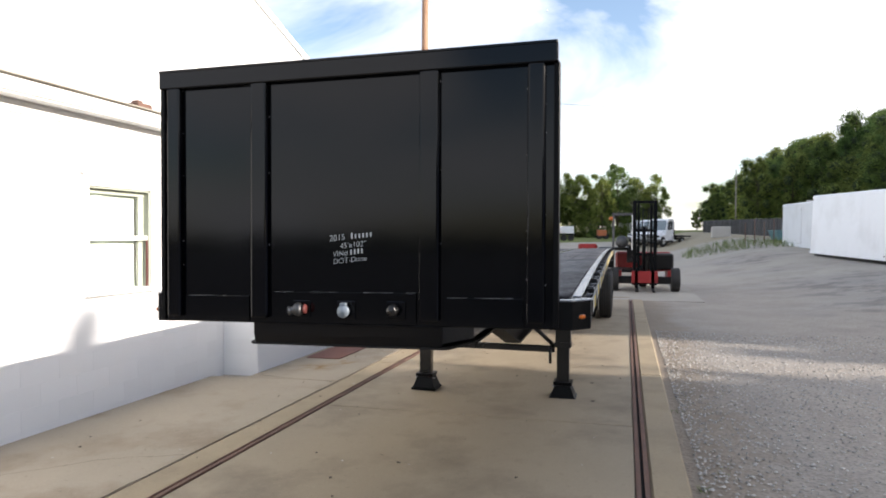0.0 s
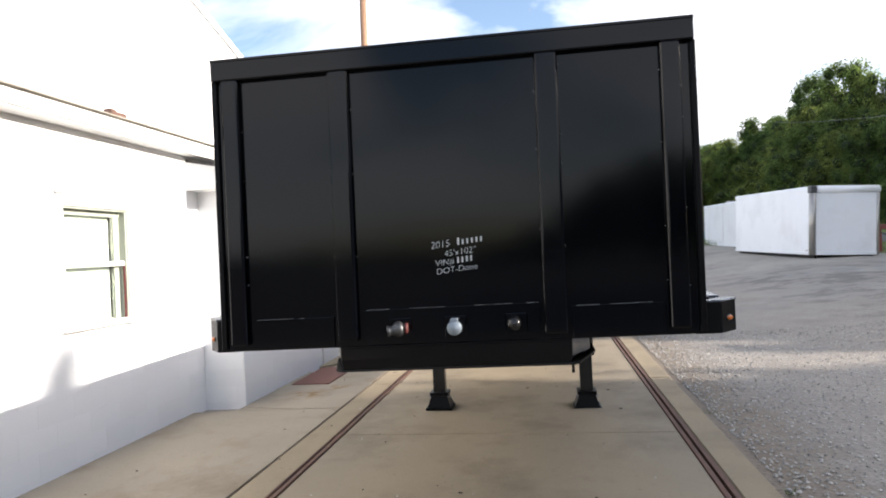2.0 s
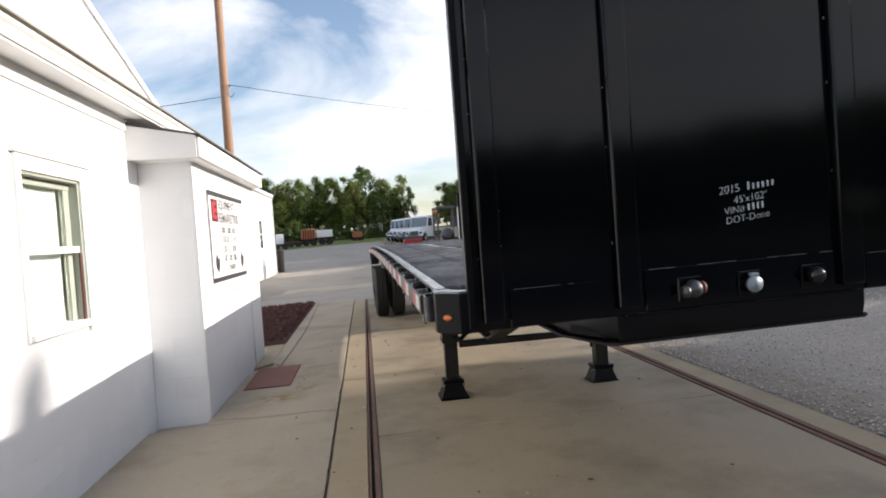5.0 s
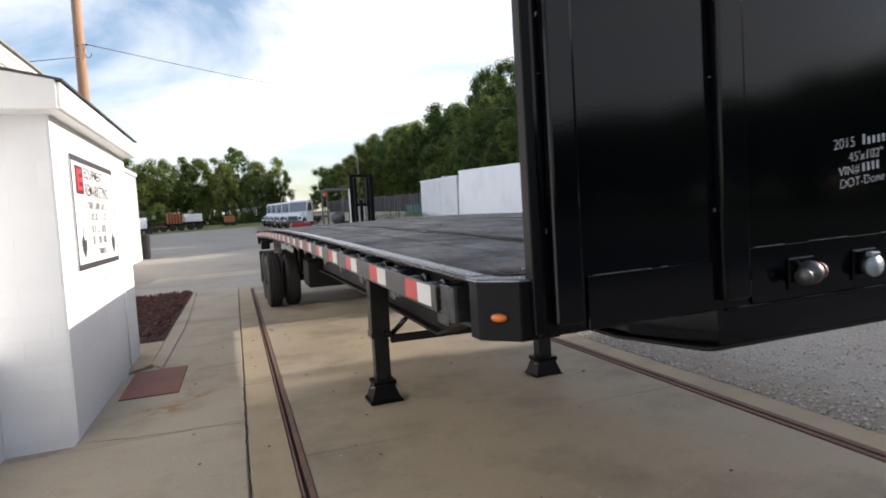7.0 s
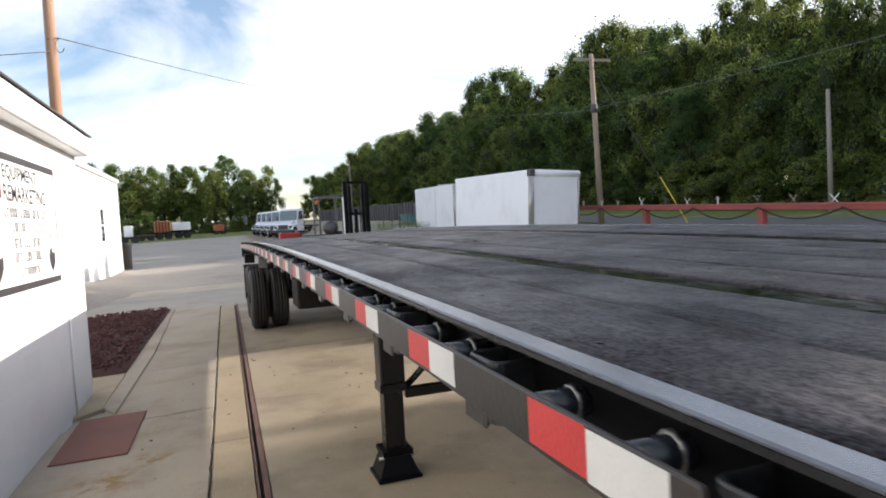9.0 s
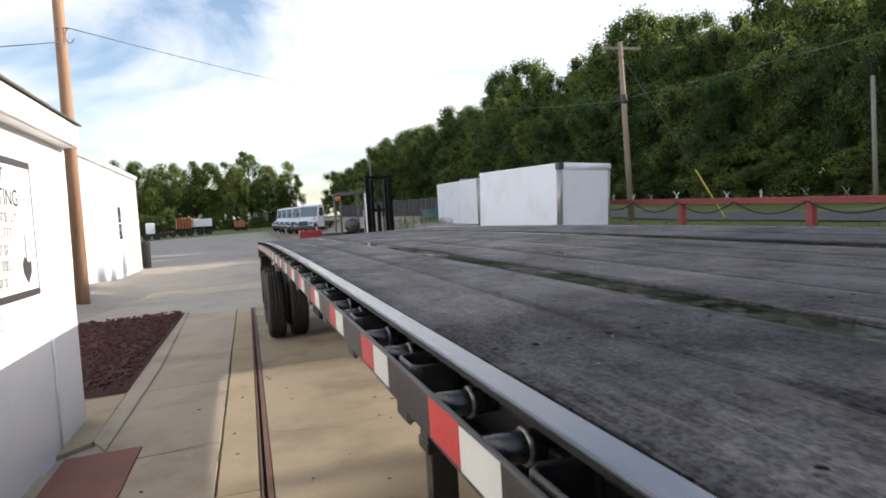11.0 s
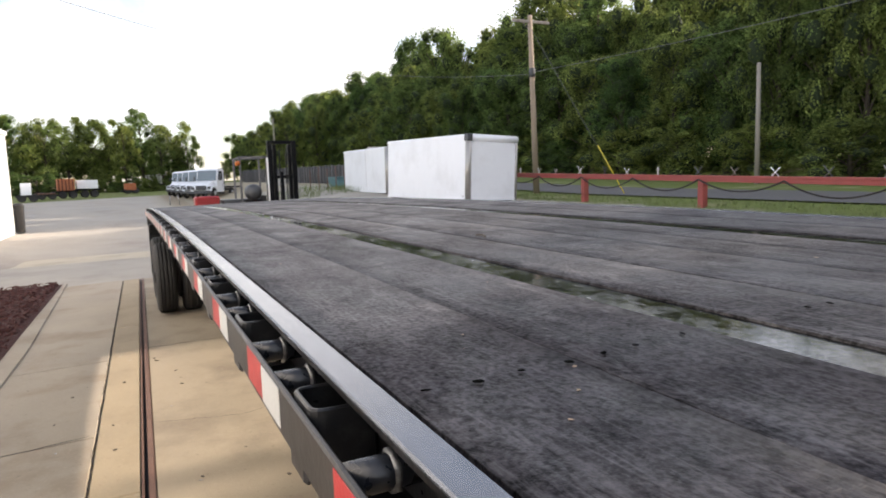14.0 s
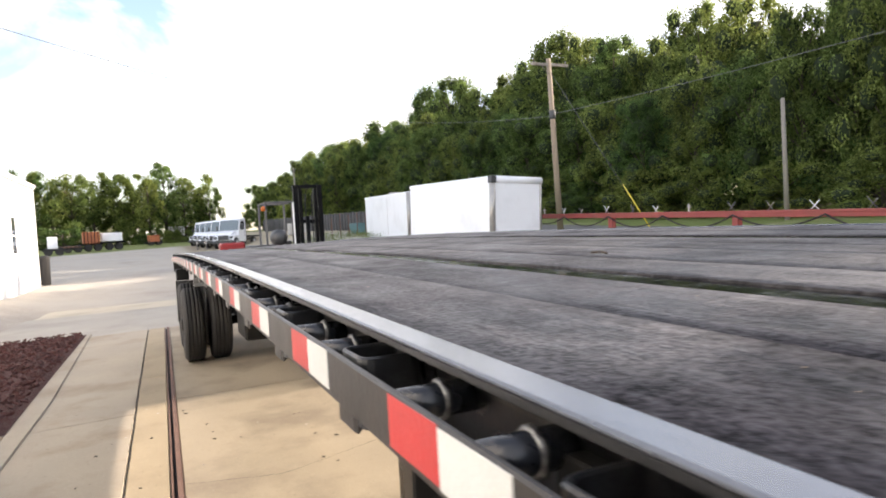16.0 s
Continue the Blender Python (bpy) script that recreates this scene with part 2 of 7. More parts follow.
M_POLE = mat("weathered_pole_wood", (0.29, 0.255, 0.215), 0.85, var=0.22, scale=5, fine=40, bump=0.5, stretch=(3, 3, 0.25), stain=(0.17, 0.12, 0.085), stain_amt=0.5)
M_POLEWARM = mat("brown_pole_wood", (0.33, 0.19, 0.115), 0.8, var=0.22, scale=5, fine=40, bump=0.5, stretch=(3, 3, 0.25), stain=(0.42, 0.32, 0.23), stain_amt=0.55)
M_POLETAN = mat("tan_pole_wood", (0.33, 0.255, 0.185), 0.85, var=0.22, scale=5, fine=40, bump=0.5, stretch=(3, 3, 0.25), stain=(0.2, 0.14, 0.10), stain_amt=0.5)
M_WIRE = mat("cable_black", (0.07, 0.07, 0.07), 0.6, bump=0.0)
M_CABLE = mat("grey_weathered_cable", (0.17, 0.17, 0.17), 0.6, bump=0.0)
M_YELLOW = mat("yellow_guard_and_sunlit_tape", (0.75, 0.55, 0.03), 0.5, var=0.1, bump=0.0)
M_VANWHITE = mat("white_van_panel", (0.85, 0.86, 0.88), 0.32, var=0.025, scale=1.5, bump=0.02, stain=(0.66, 0.66, 0.66), stain_scale=0.7, stain_amt=0.4)
M_VANTRIM = mat("brushed_corner_post", (0.42, 0.40, 0.37), 0.35, metal=0.7, var=0.15, bump=0.05)
M_GLASS = mat("dark_glass", (0.03, 0.035, 0.04), 0.06, var=0.05, bump=0.0, spec=0.8)
# the pale base colour stands for sky reflected in the truck windshields
M_SKYGLASS = mat("sky_painted_glass", (0.16, 0.20, 0.22), 0.12, var=0.1, bump=0.0, spec=0.8)
M_ORANGE = mat("orange_dump_body", (0.40, 0.12, 0.045), 0.6, var=0.2, bump=0.1, stain=(0.3, 0.1, 0.05), stain_amt=0.5)
M_GREYWALL = mat("grey_weathered_boards", (0.135, 0.132, 0.13), 0.8, var=0.25, scale=2, fine=40, bump=0.4, stretch=(4, 4, 0.3), rnd=0.2)
M_TEAL = mat("teal_paint", (0.10, 0.20, 0.21), 0.6, var=0.2)
M_GRASSBLADE = mat("grass_blade", (0.13, 0.17, 0.045), 0.75, var=0.2, bump=0.0, island=0.4)
M_BARK = mat("grey_brown_bark", (0.085, 0.068, 0.052), 0.9, var=0.3, scale=4, fine=30, bump=0.8, stretch=(4, 4, 0.6))
M_SIGN = mat("white_sign_panel", (0.80, 0.81, 0.80), 0.35, var=0.03, bump=0.02)
M_SIGNDARK = mat("charcoal_sign_ink", (0.05, 0.045, 0.05), 0.45, var=0.1, bump=0.0)
M_SIGNGREY = mat("grey_sign_ink", (0.12, 0.12, 0.125), 0.5, var=0.1, bump=0.0)
M_SIGNMAROON = mat("dark_red_sign_ink", (0.12, 0.02, 0.026), 0.45, var=0.1, bump=0.0)
M_SIGNRED = mat("red_sign_ink", (0.60, 0.04, 0.055), 0.45, var=0.1, bump=0.0)


def deck_material(name, dry, wet, worn, rough_dry, rough_wet, lo, hi, long=(1.2, 0.75, 1), grain=0.5, relief=0.8, spec=0.27):
    """Weathered boards: dull dry patches, dark wet patches, and long pale scuffs."""
    m = bpy.data.materials.new(name)
    m.use_nodes = True
    n, l = m.node_tree.nodes, m.node_tree.links
    b = n["Principled BSDF"]
    ge = n.new("ShaderNodeNewGeometry")
    oi = n.new("ShaderNodeObjectInfo")

    def noise_(s, stretch, d=5.0, ro=0.6, shift=0.0):
        mp, t = n.new("ShaderNodeMapping"), n.new("ShaderNodeTexNoise")
        mp.inputs["Scale"].default_value = stretch
        mp.inputs["Location"].default_value = (shift, shift * 0.7, 0)
        l.new(ge.outputs["Position"], mp.inputs["Vector"])
        t.inputs["Scale"].default_value, t.inputs["Detail"].default_value, t.inputs["Roughness"].default_value = s, d, ro
        l.new(mp.outputs["Vector"], t.inputs["Vector"])
        return t.outputs["Fac"]

    def ramp(v, lo, hi, a=0.0, c=1.0):
        t = n.new("ShaderNodeMapRange")
        for k, q in (("From Min", lo), ("From Max", hi), ("To Min", a), ("To Max", c)):
            t.inputs[k].default_value = q
        l.new(v, t.inputs["Value"])
        return t.outputs[0]

    def op(o, a, c):
        t = n.new("ShaderNodeMath")
        t.operation = o
        for i, v in enumerate((a, c)):
            if isinstance(v, (int, float)):
                t.inputs[i].default_value = v
            else:
                l.new(v, t.inputs[i])
        return t.outputs[0]

    def mix(f, a, c):
        t = n.new("ShaderNodeMix")
        t.data_type = "RGBA"
        l.new(f, t.inputs[0])
        for i, v in ((6, a), (7, c)):
            if isinstance(v, tuple):
                t.inputs[i].default_value = (*v, 1)
            else:
                l.new(v, t.inputs[i])
        return t.outputs[2]

    patch = op("ADD", op("MULTIPLY", noise_(1.9, long, 8.0, 0.62), 0.6), op("MULTIPLY", noise_(6.5, (1.2, 0.8, 1), 6.0, 0.65, 4.0), 0.4))
    damp = ramp(patch, lo, hi)
    fine = noise_(52.0, (2.0, 0.22, 1), 4.0, 0.65, 3.0)
    cross = noise_(30.0, (0.75, 0.8, 1), 4.0, 0.75, 9.0)
    speck = noise_(120.0, (1, 0.7, 1), 2.0, 0.6, 5.0)
    streak = noise_(13.0, (2.4, 0.05, 1), 5.0, 0.6, 7.0)
    scuff = op("MULTIPLY", ramp(fine, 0.50, 0.70), ramp(noise_(3.0, (1, 0.8, 1), 5.0, 0.6, 1.0), 0.42, 0.66))
    tone = ramp(op("ADD", op("MULTIPLY", cross, 0.6), op("MULTIPLY", speck, 0.4)), 0.38, 0.62, 0.2, 1.8)
    tone = op("MULTIPLY", tone, ramp(streak, 0.36, 0.64, 0.86, 1.16))
    col = mix(damp, dry, wet)
    hsv = n.new("ShaderNodeHueSaturation")
    l.new(col, hsv.inputs["Color"])
    l.new(op("MULTIPLY", tone, ramp(oi.outputs["Random"], 0, 1, 0.85, 1.15)), hsv.inputs["Value"])
    col = mix(op("MULTIPLY", scuff, grain), hsv.outputs["Color"], worn)

    def scratch(size, turn, shift):
        """Thin straight drag marks, in patches."""
        mp, t = n.new("ShaderNodeMapping"), n.new("ShaderNodeTexNoise")
        mp.inputs["Scale"].default_value = (1, 0.045, 1)
        mp.inputs["Rotation"].default_value = (0, 0, radians(turn))
        mp.inputs["Location"].default_value = (shift, shift, 0)
        l.new(ge.outputs["Position"], mp.inputs["Vector"])
        t.inputs["Scale"].default_value, t.inputs["Detail"].default_value = size, 1.0
        l.new(mp.outputs["Vector"], t.inputs["Vector"])
        line = ramp(op("ABSOLUTE", op("SUBTRACT", t.outputs["Fac"], 0.5), 0.0), 0.0, 0.016, 1.0, 0.0)
        return op("MULTIPLY", line, ramp(noise_(2.3, (1, 1, 1), 4.0, 0.6, shift), 0.50, 0.64))

    lines = op("MAXIMUM", op("MAXIMUM", scratch(16.0, 8, 2.0), scratch(22.0, -14, 5.0)), op("MAXIMUM", scratch(12.0, 62, 8.0), scratch(19.0, 3, 11.0)))
    col = mix(op("MULTIPLY", lines, grain * 0.85), col, worn)
    l.new(col, b.inputs["Base Color"])
    ro = op("ADD", ramp(damp, 0, 1, rough_dry, rough_wet), ramp(cross, 0.3, 0.7, -0.10, 0.12))
    l.new(ro, b.inputs["Roughness"])
    mottle = op("MULTIPLY", ramp(noise_(3.6, (1.2, 0.8, 1), 8.0, 0.70, 6.0), 0.41, 0.59, spec * 0.32, spec * 1.65), op("MULTIPLY", ramp(speck, 0.40, 0.60, 0.55, 1.45), ramp(cross, 0.36, 0.64, 0.65, 1.35)))
    l.new(mottle, b.inputs["Specular IOR Level"])
    bp = n.new("ShaderNodeBump")
    bp.inputs["Strength"].default_value, bp.inputs["Distance"].default_value = relief, 0.011
    l.new(op("ADD", op("ADD", op("MULTIPLY", fine, 0.45), op("MULTIPLY", streak, 0.6)), op("ADD", op("MULTIPLY", cross, 1.5), op("MULTIPLY", speck, 0.8))), bp.inputs["Height"])
    l.new(bp.outputs[0], b.inputs["Normal"])
    return m


M_DECK = deck_material("black_stained_planks", (0.0275, 0.0260, 0.0305), (0.0120, 0.0112, 0.0138), (0.105, 0.104, 0.115), 0.62, 0.44, 0.43, 0.57, grain=0.6, relief=0.26, spec=0.25)
M_DECKWORN = deck_material("scuffed_grey_planks", (0.0370, 0.0355, 0.0390), (0.0140, 0.0132, 0.0155), (0.150, 0.148, 0.156), 0.66, 0.44, 0.44, 0.60, grain=0.7, relief=0.28, spec=0.28)
M_WET = deck_material("wet_steel_strip", (0.020, 0.023, 0.021), (0.008, 0.010, 0.009), (0.05, 0.055, 0.05), 0.17, 0.045, 0.40, 0.60, (0.8, 0.8, 1), 0.25, 0.012, 0.30)


def leaf_material(name, color, warm):
    m = bpy.data.materials.new(name)
    m.use_nodes = True
    n, l = m.node_tree.nodes, m.node_tree.links
    b = n["Principled BSDF"]
    ge, oi, hsv = n.new("ShaderNodeNewGeometry"), n.new("ShaderNodeObjectInfo"), n.new("ShaderNodeHueSaturation")
    mr, mr2, mix, ad = n.new("ShaderNodeMapRange"), n.new("ShaderNodeMapRange"), n.new("ShaderNodeMix"), n.new("ShaderNodeMath")
    mix.data_type = "RGBA"
    mix.inputs[6].default_value, mix.inputs[7].default_value = (*color, 1), (*warm, 1)
    mr.inputs["To Min"].default_value, mr.inputs["To Max"].default_value = 0.5, 1.6
    l.new(ge.outputs["Random Per Island"], mr.inputs["Value"])
    l.new(oi.outputs["Random"], mr2.inputs["Value"])
    mr2.inputs["To Min"].default_value, mr2.inputs["To Max"].default_value = 0.0, 1.0
    l.new(mr2.outputs[0], mix.inputs[0])
    l.new(mix.outputs[2], hsv.inputs["Color"])
    clump, spread_ = n.new("ShaderNodeTexNoise"), n.new("ShaderNodeMapRange")
    clump.inputs["Scale"].default_value, clump.inputs["Detail"].default_value = 0.42, 3.0
    l.new(ge.outputs["Position"], clump.inputs["Vector"])
    l.new(clump.outputs["Fac"], spread_.inputs["Value"])
    for k, v in (("From Min", 0.36), ("From Max", 0.64), ("To Min", 0.62), ("To Max", 1.45)):
        spread_.inputs[k].default_value = v
    ad.operation = "MULTIPLY"
    l.new(mr.outputs[0], ad.inputs[0])
    l.new(spread_.outputs[0], ad.inputs[1])
    l.new(ad.outputs[0], hsv.inputs["Value"])
    l.new(hsv.outputs["Color"], b.inputs["Base Color"])
    b.inputs["Roughness"].default_value = 0.75
    b.inputs["Specular IOR Level"].default_value = 0.12
    tr, ms = n.new("ShaderNodeBsdfTranslucent"), n.new("ShaderNodeMixShader")
    l.new(hsv.outputs["Color"], tr.inputs["Color"])
    ms.inputs[0].default_value = 0.5
    l.new(b.outputs[0], ms.inputs[1])
    l.new(tr.outputs[0], ms.inputs[2])
    l.new(ms.outputs[0], n["Material Output"].inputs["Surface"])
    return m


M_LEAF = leaf_material("summer_leaves", (0.082, 0.138, 0.044), (0.188, 0.222, 0.060))
# dark green with the shade deep between the leaves put into the colour
M_CROWN_SHADE = mat("shaded_inner_foliage", (0.028, 0.045, 0.016), 0.95, var=0.4, scale=2, fine=12, bump=1.0, bump_dist=0.2)


def ground_material():
    """Yard gravel, worn to smooth grey on the drive, with grass along the fence and far off, and bare dirt."""
    m = bpy.data.materials.new("yard_ground")
    m.use_nodes = True
    n, l = m.node_tree.nodes, m.node_tree.links
    b = n["Principled BSDF"]
    ge, sep = n.new("ShaderNodeNewGeometry"), n.new("ShaderNodeSeparateXYZ")
    l.new(ge.outputs["Position"], sep.inputs[0])

    def noise_(s, d=5.0, r=0.6):
        t = n.new("ShaderNodeTexNoise")
        t.inputs["Scale"].default_value, t.inputs["Detail"].default_value, t.inputs["Roughness"].default_value = s, d, r
        l.new(ge.outputs["Position"], t.inputs["Vector"])
        return t.outputs["Fac"]

    def ramp(v, lo, hi):
        t = n.new("ShaderNodeMapRange")
        t.interpolation_type = "SMOOTHSTEP"
        t.inputs["From Min"].default_value, t.inputs["From Max"].default_value = lo, hi
        l.new(v, t.inputs["Value"])
        return t.outputs[0]

    def op(o, a, c):
        t = n.new("ShaderNodeMath")
        t.operation = o
        for i, v in enumerate((a, c)):
            if isinstance(v, (int, float)):
                t.inputs[i].default_value = v
            else:
                l.new(v, t.inputs[i])
        return t.outputs[0]

    def mix(f, a, c):
        t = n.new("ShaderNodeMix")
        t.data_type = "RGBA"
        l.new(f, t.inputs[0])
        for i, v in ((6, a), (7, c)):
            if isinstance(v, tuple):
                t.inputs[i].default_value = (*v, 1)
            else:
                l.new(v, t.inputs[i])
        return t.outputs[2]

    vo = n.new("ShaderNodeTexVoronoi")
    vo.inputs["Scale"].default_value = 26
    l.new(ge.outputs["Position"], vo.inputs["Vector"])
    stones = ramp(vo.outputs["Distance"], 0.05, 0.6)
    broad, mid, fine = noise_(0.16), noise_(0.9), noise_(18.0, 3.0)
    col = mix(ramp(op("ADD", mid, op("MULTIPLY", fine, 0.5)), 0.55, 0.95), (0.385, 0.342, 0.290), (0.525, 0.472, 0.402))
    col = mix(op("MULTIPLY", stones, 0.5), (0.268, 0.234, 0.196), col)
    col = mix(op("MULTIPLY", ramp(broad, 0.45, 0.65), 0.5), col, (0.345, 0.328, 0.302))
    dirt = op("MULTIPLY", ramp(op("ADD", sep.outputs["X"], op("MULTIPLY", mid, 4.0)), 8.5, 12.0), ramp(noise_(0.5), 0.35, 0.6))
    col = mix(op("MULTIPLY", dirt, 0.7), col, (0.24, 0.224, 0.202))
    # darker grey patches in the yard towards the fence
    dark_patches = op("MULTIPLY", ramp(sep.outputs["X"], 4.5, 8.0), ramp(noise_(0.75, 7.0, 0.68), 0.48, 0.60))
    col = mix(op("MULTIPLY", dark_patches, 0.65), col, (0.145, 0.135, 0.124))
    crumbs = op("MULTIPLY", ramp(op("ADD", sep.outputs["X"], op("MULTIPLY", noise_(1.6), 2.4)), 13.3, 15.0), ramp(noise_(2.2, 6.0, 0.7), 0.42, 0.58))
    col = mix(op("MULTIPLY", crumbs, 0.7), col, (0.40, 0.375, 0.345))
    gx = op("ADD", sep.outputs["X"], op("MULTIPLY", op("SUBTRACT", noise_(0.8), 0.5), 3.0))
    grass = ramp(gx, 14.7, 16.1)
    far = op("MULTIPLY", ramp(op("ADD", sep.outputs["Y"], op("MULTIPLY", op("ADD", sep.outputs["X"], op("MULTIPLY", mid, 9.0)), -0.9)), 86, 92), 1.0)
    shoulder = op("MULTIPLY", ramp(op("ADD", sep.outputs["Y"], op("MULTIPLY", mid, 7.0)), 58, 62), ramp(sep.outputs["X"], -1.0, 2.0))
    # sunlight on the far yard is painted in as a paler tan
    sunlit_yard = op("MULTIPLY", ramp(op("ADD", sep.outputs["Y"], op("MULTIPLY", mid, 4.0)), 21, 27), ramp(noise_(0.22, 6.0), 0.30, 0.55))
    col = mix(op("MULTIPLY", sunlit_yard, 0.6), col, (0.43, 0.39, 0.325))
    col = mix(op("MULTIPLY", shoulder, 0.7), col, (0.30, 0.25, 0.15))
    edge = op("MULTIPLY", op("SUBTRACT", 1.0, ramp(op("ADD", sep.outputs["X"], op("MULTIPLY", noise_(1.3, 6.0, 0.7), -1.6)), 1.35, 2.1)), ramp(sep.outputs["X"], 0.5, 1.5))
    col = mix(op("MULTIPLY", edge, 0.55), col, (0.215, 0.160, 0.105))
    # unseen ground behind the camera, darkened to dim the headboard's reflection
    dark_behind = ramp(op("MULTIPLY", sep.outputs["Y"], -1.0), 8.5, 10.0)
    col = mix(dark_behind, col, mix(mid, (0.060, 0.058, 0.055), (0.095, 0.091, 0.086)))
    green = mix(fine, (0.075, 0.115, 0.024), (0.20, 0.225, 0.06))
    green = mix(ramp(noise_(0.45), 0.5, 0.7), green, (0.27, 0.25, 0.13))
    col = mix(op("MAXIMUM", grass, far), col, green)
    l.new(col, b.inputs["Base Color"])
    b.inputs["Roughness"].default_value = 0.9
    b.inputs["Specular IOR Level"].default_value = 0.25
    bp = n.new("ShaderNodeBump")
    bp.inputs["Strength"].default_value, bp.inputs["Distance"].default_value = 0.7, 0.02
    l.new(op("ADD", op("MULTIPLY", vo.outputs["Distance"], -0.8), fine), bp.inputs["Height"])
    l.new(bp.outputs[0], b.inputs["Normal"])
    return m


M_GROUND = ground_material()

# ---- mesh helpers ----
def mesh_of(bm, name, smooth=False):
    me = bpy.data.meshes.new(name)
    if smooth:
        for f in bm.faces:
            f.smooth = True
    bm.to_mesh(me)
    bm.free()
    return me


def part(name, bm, material, parent=None, label="", smooth=False):
    me = bm if isinstance(bm, bpy.types.Mesh) else mesh_of(bm, name, smooth)
    if not me.materials:
        me.materials.append(material)
    ob = new(name, me)
    if parent is not None:
        ob.parent = parent
    if label:
        ob["label"] = label
    return ob


def empty(name, m=None):
    ob = new(name)
    ob.empty_display_size = 0.2
    if m is not None:
        ob.matrix_basis = m
    return ob


def box(x0, x1, y0, y1, z0, z1, bevel=0.0, bm=None, seg=1):
    own = bmesh.new()
    vs = [own.verts.new((x, y, z)) for x in (x0, x1) for y in (y0, y1) for z in (z0, z1)]
    for q in ((0, 1, 3, 2), (4, 6, 7, 5), (0, 4, 5, 1), (2, 3, 7, 6), (0, 2, 6, 4), (1, 5, 7, 3)):
        own.faces.new([vs[i] for i in q])
    bmesh.ops.recalc_face_normals(own, faces=own.faces)
    if bevel:
        bmesh.ops.bevel(own, geom=list(own.edges), offset=bevel, segments=seg, profile=0.5, affect="EDGES")
    return merge(bm, own)


def merge(bm, own, m=None):
    """Joins own into bm, or returns own where there is no bm."""
    if m is not None:
        bmesh.ops.transform(own, matrix=m, verts=own.verts)
    if bm is None:
        return own
    vmap = {v: bm.verts.new(v.co) for v in own.verts}
    for f in own.faces:
        g = bm.faces.new([vmap[v] for v in f.verts])
        g.smooth = f.smooth
    own.free()
    return bm


def cyl(p0, p1, r0, r1=None, seg=12, bm=None, caps=True):
    r1 = r0 if r1 is None else r1
    p0, p1 = Vector(p0), Vector(p1)
    q = (p1 - p0).to_track_quat("Z", "Y")
    own = bmesh.new()
    rings = []
    for p, r in ((p0, r0), (p1, r1)):
        rings.append([own.verts.new(p + q @ Vector((r * math.cos(a), r * math.sin(a), 0))) for a in (2 * math.pi * i / seg for i in range(seg))])
    for i in range(seg):
        own.faces.new((rings[0][i], rings[0][(i + 1) % seg], rings[1][(i + 1) % seg], rings[1][i])).smooth = True
    if caps:
        own.faces.new(rings[0][::-1])
        own.faces.new(rings[1])
    return merge(bm, own)


def tube(points, r, seg=6, bm=None):
    own = bmesh.new()
    pts = [Vector(p) for p in points]
    rings = []
    for i, p in enumerate(pts):
        d = (pts[min(i + 1, len(pts) - 1)] - pts[max(i - 1, 0)]).normalized()
        q = d.to_track_quat("Z", "Y")
        rings.append([own.verts.new(p + q @ Vector((r * math.cos(a), r * math.sin(a), 0))) for a in (2 * math.pi * k / seg for k in range(seg))])
    for a, b in zip(rings, rings[1:]):
        for k in range(seg):
            own.faces.new((a[k], a[(k + 1) % seg], b[(k + 1) % seg], b[k])).smooth = True
    own.faces.new(rings[0][::-1])
    own.faces.new(rings[-1])
    return merge(bm, own)


def prism(outline, lo, hi, axis="z", bm=None, bevel=0.0):
    """A flat outline pushed along an axis: z takes (x, y), y takes (x, z), x takes (y, z)."""
    own = bmesh.new()
    def place(u, v, w):
        return {"z": (u, v, w), "y": (u, w, v), "x": (w, u, v)}[axis]
    a = [own.verts.new(place(u, v, lo)) for u, v in outline]
    b = [own.verts.new(place(u, v, hi)) for u, v in outline]
    k = len(outline)
    own.faces.new(a[::-1])
    own.faces.new(b)
    for i in range(k):
        own.faces.new((a[i], a[(i + 1) % k], b[(i + 1) % k], b[i]))
    bmesh.ops.recalc_face_normals(own, faces=own.faces)
    if bevel:
        bmesh.ops.bevel(own, geom=list(own.edges), offset=bevel, segments=1, profile=0.5, affect="EDGES")
    return merge(bm, own)


def lathe(profile, seg=28, m=None, bm=None):
    """Turns (radius, along) pairs round the x axis."""
    own = bmesh.new()
    rings = []
    for r, x in profile:
        rings.append([own.verts.new((x, r * math.cos(a), r * math.sin(a))) for a in (2 * math.pi * i / seg for i in range(seg))])
    for a, b in zip(rings, rings[1:]):
        for i in range(seg):
            own.faces.new((a[i], a[(i + 1) % seg], b[(i + 1) % seg], b[i])).smooth = True
    for ring, flip in ((rings[0], True), (rings[-1], False)):
        if profile[0 if flip else -1][0] > 0.001:
            own.faces.new(ring[::-1] if flip else ring)
    bmesh.ops.recalc_face_normals(own, faces=own.faces)
    return merge(bm, own, m)


def smoothstep(v, lo, hi):
    t = min(1.0, max(0.0, (v - lo) / (hi - lo)))
    return t * t * (3 - 2 * t)


def cross_fall(x):
    """The floor's fall from the yard towards the block building."""
    if x > -1.9:
        return min(0.05, 0.014 * (x + 1.585))
    return max(-0.10, -0.0044 - 0.03 * (-1.9 - x))


def settle(bm):
    """Lays a flat piece on the falling floor."""
    for v in bm.verts:
        v.co.z += cross_fall(v.co.x)
    return bm


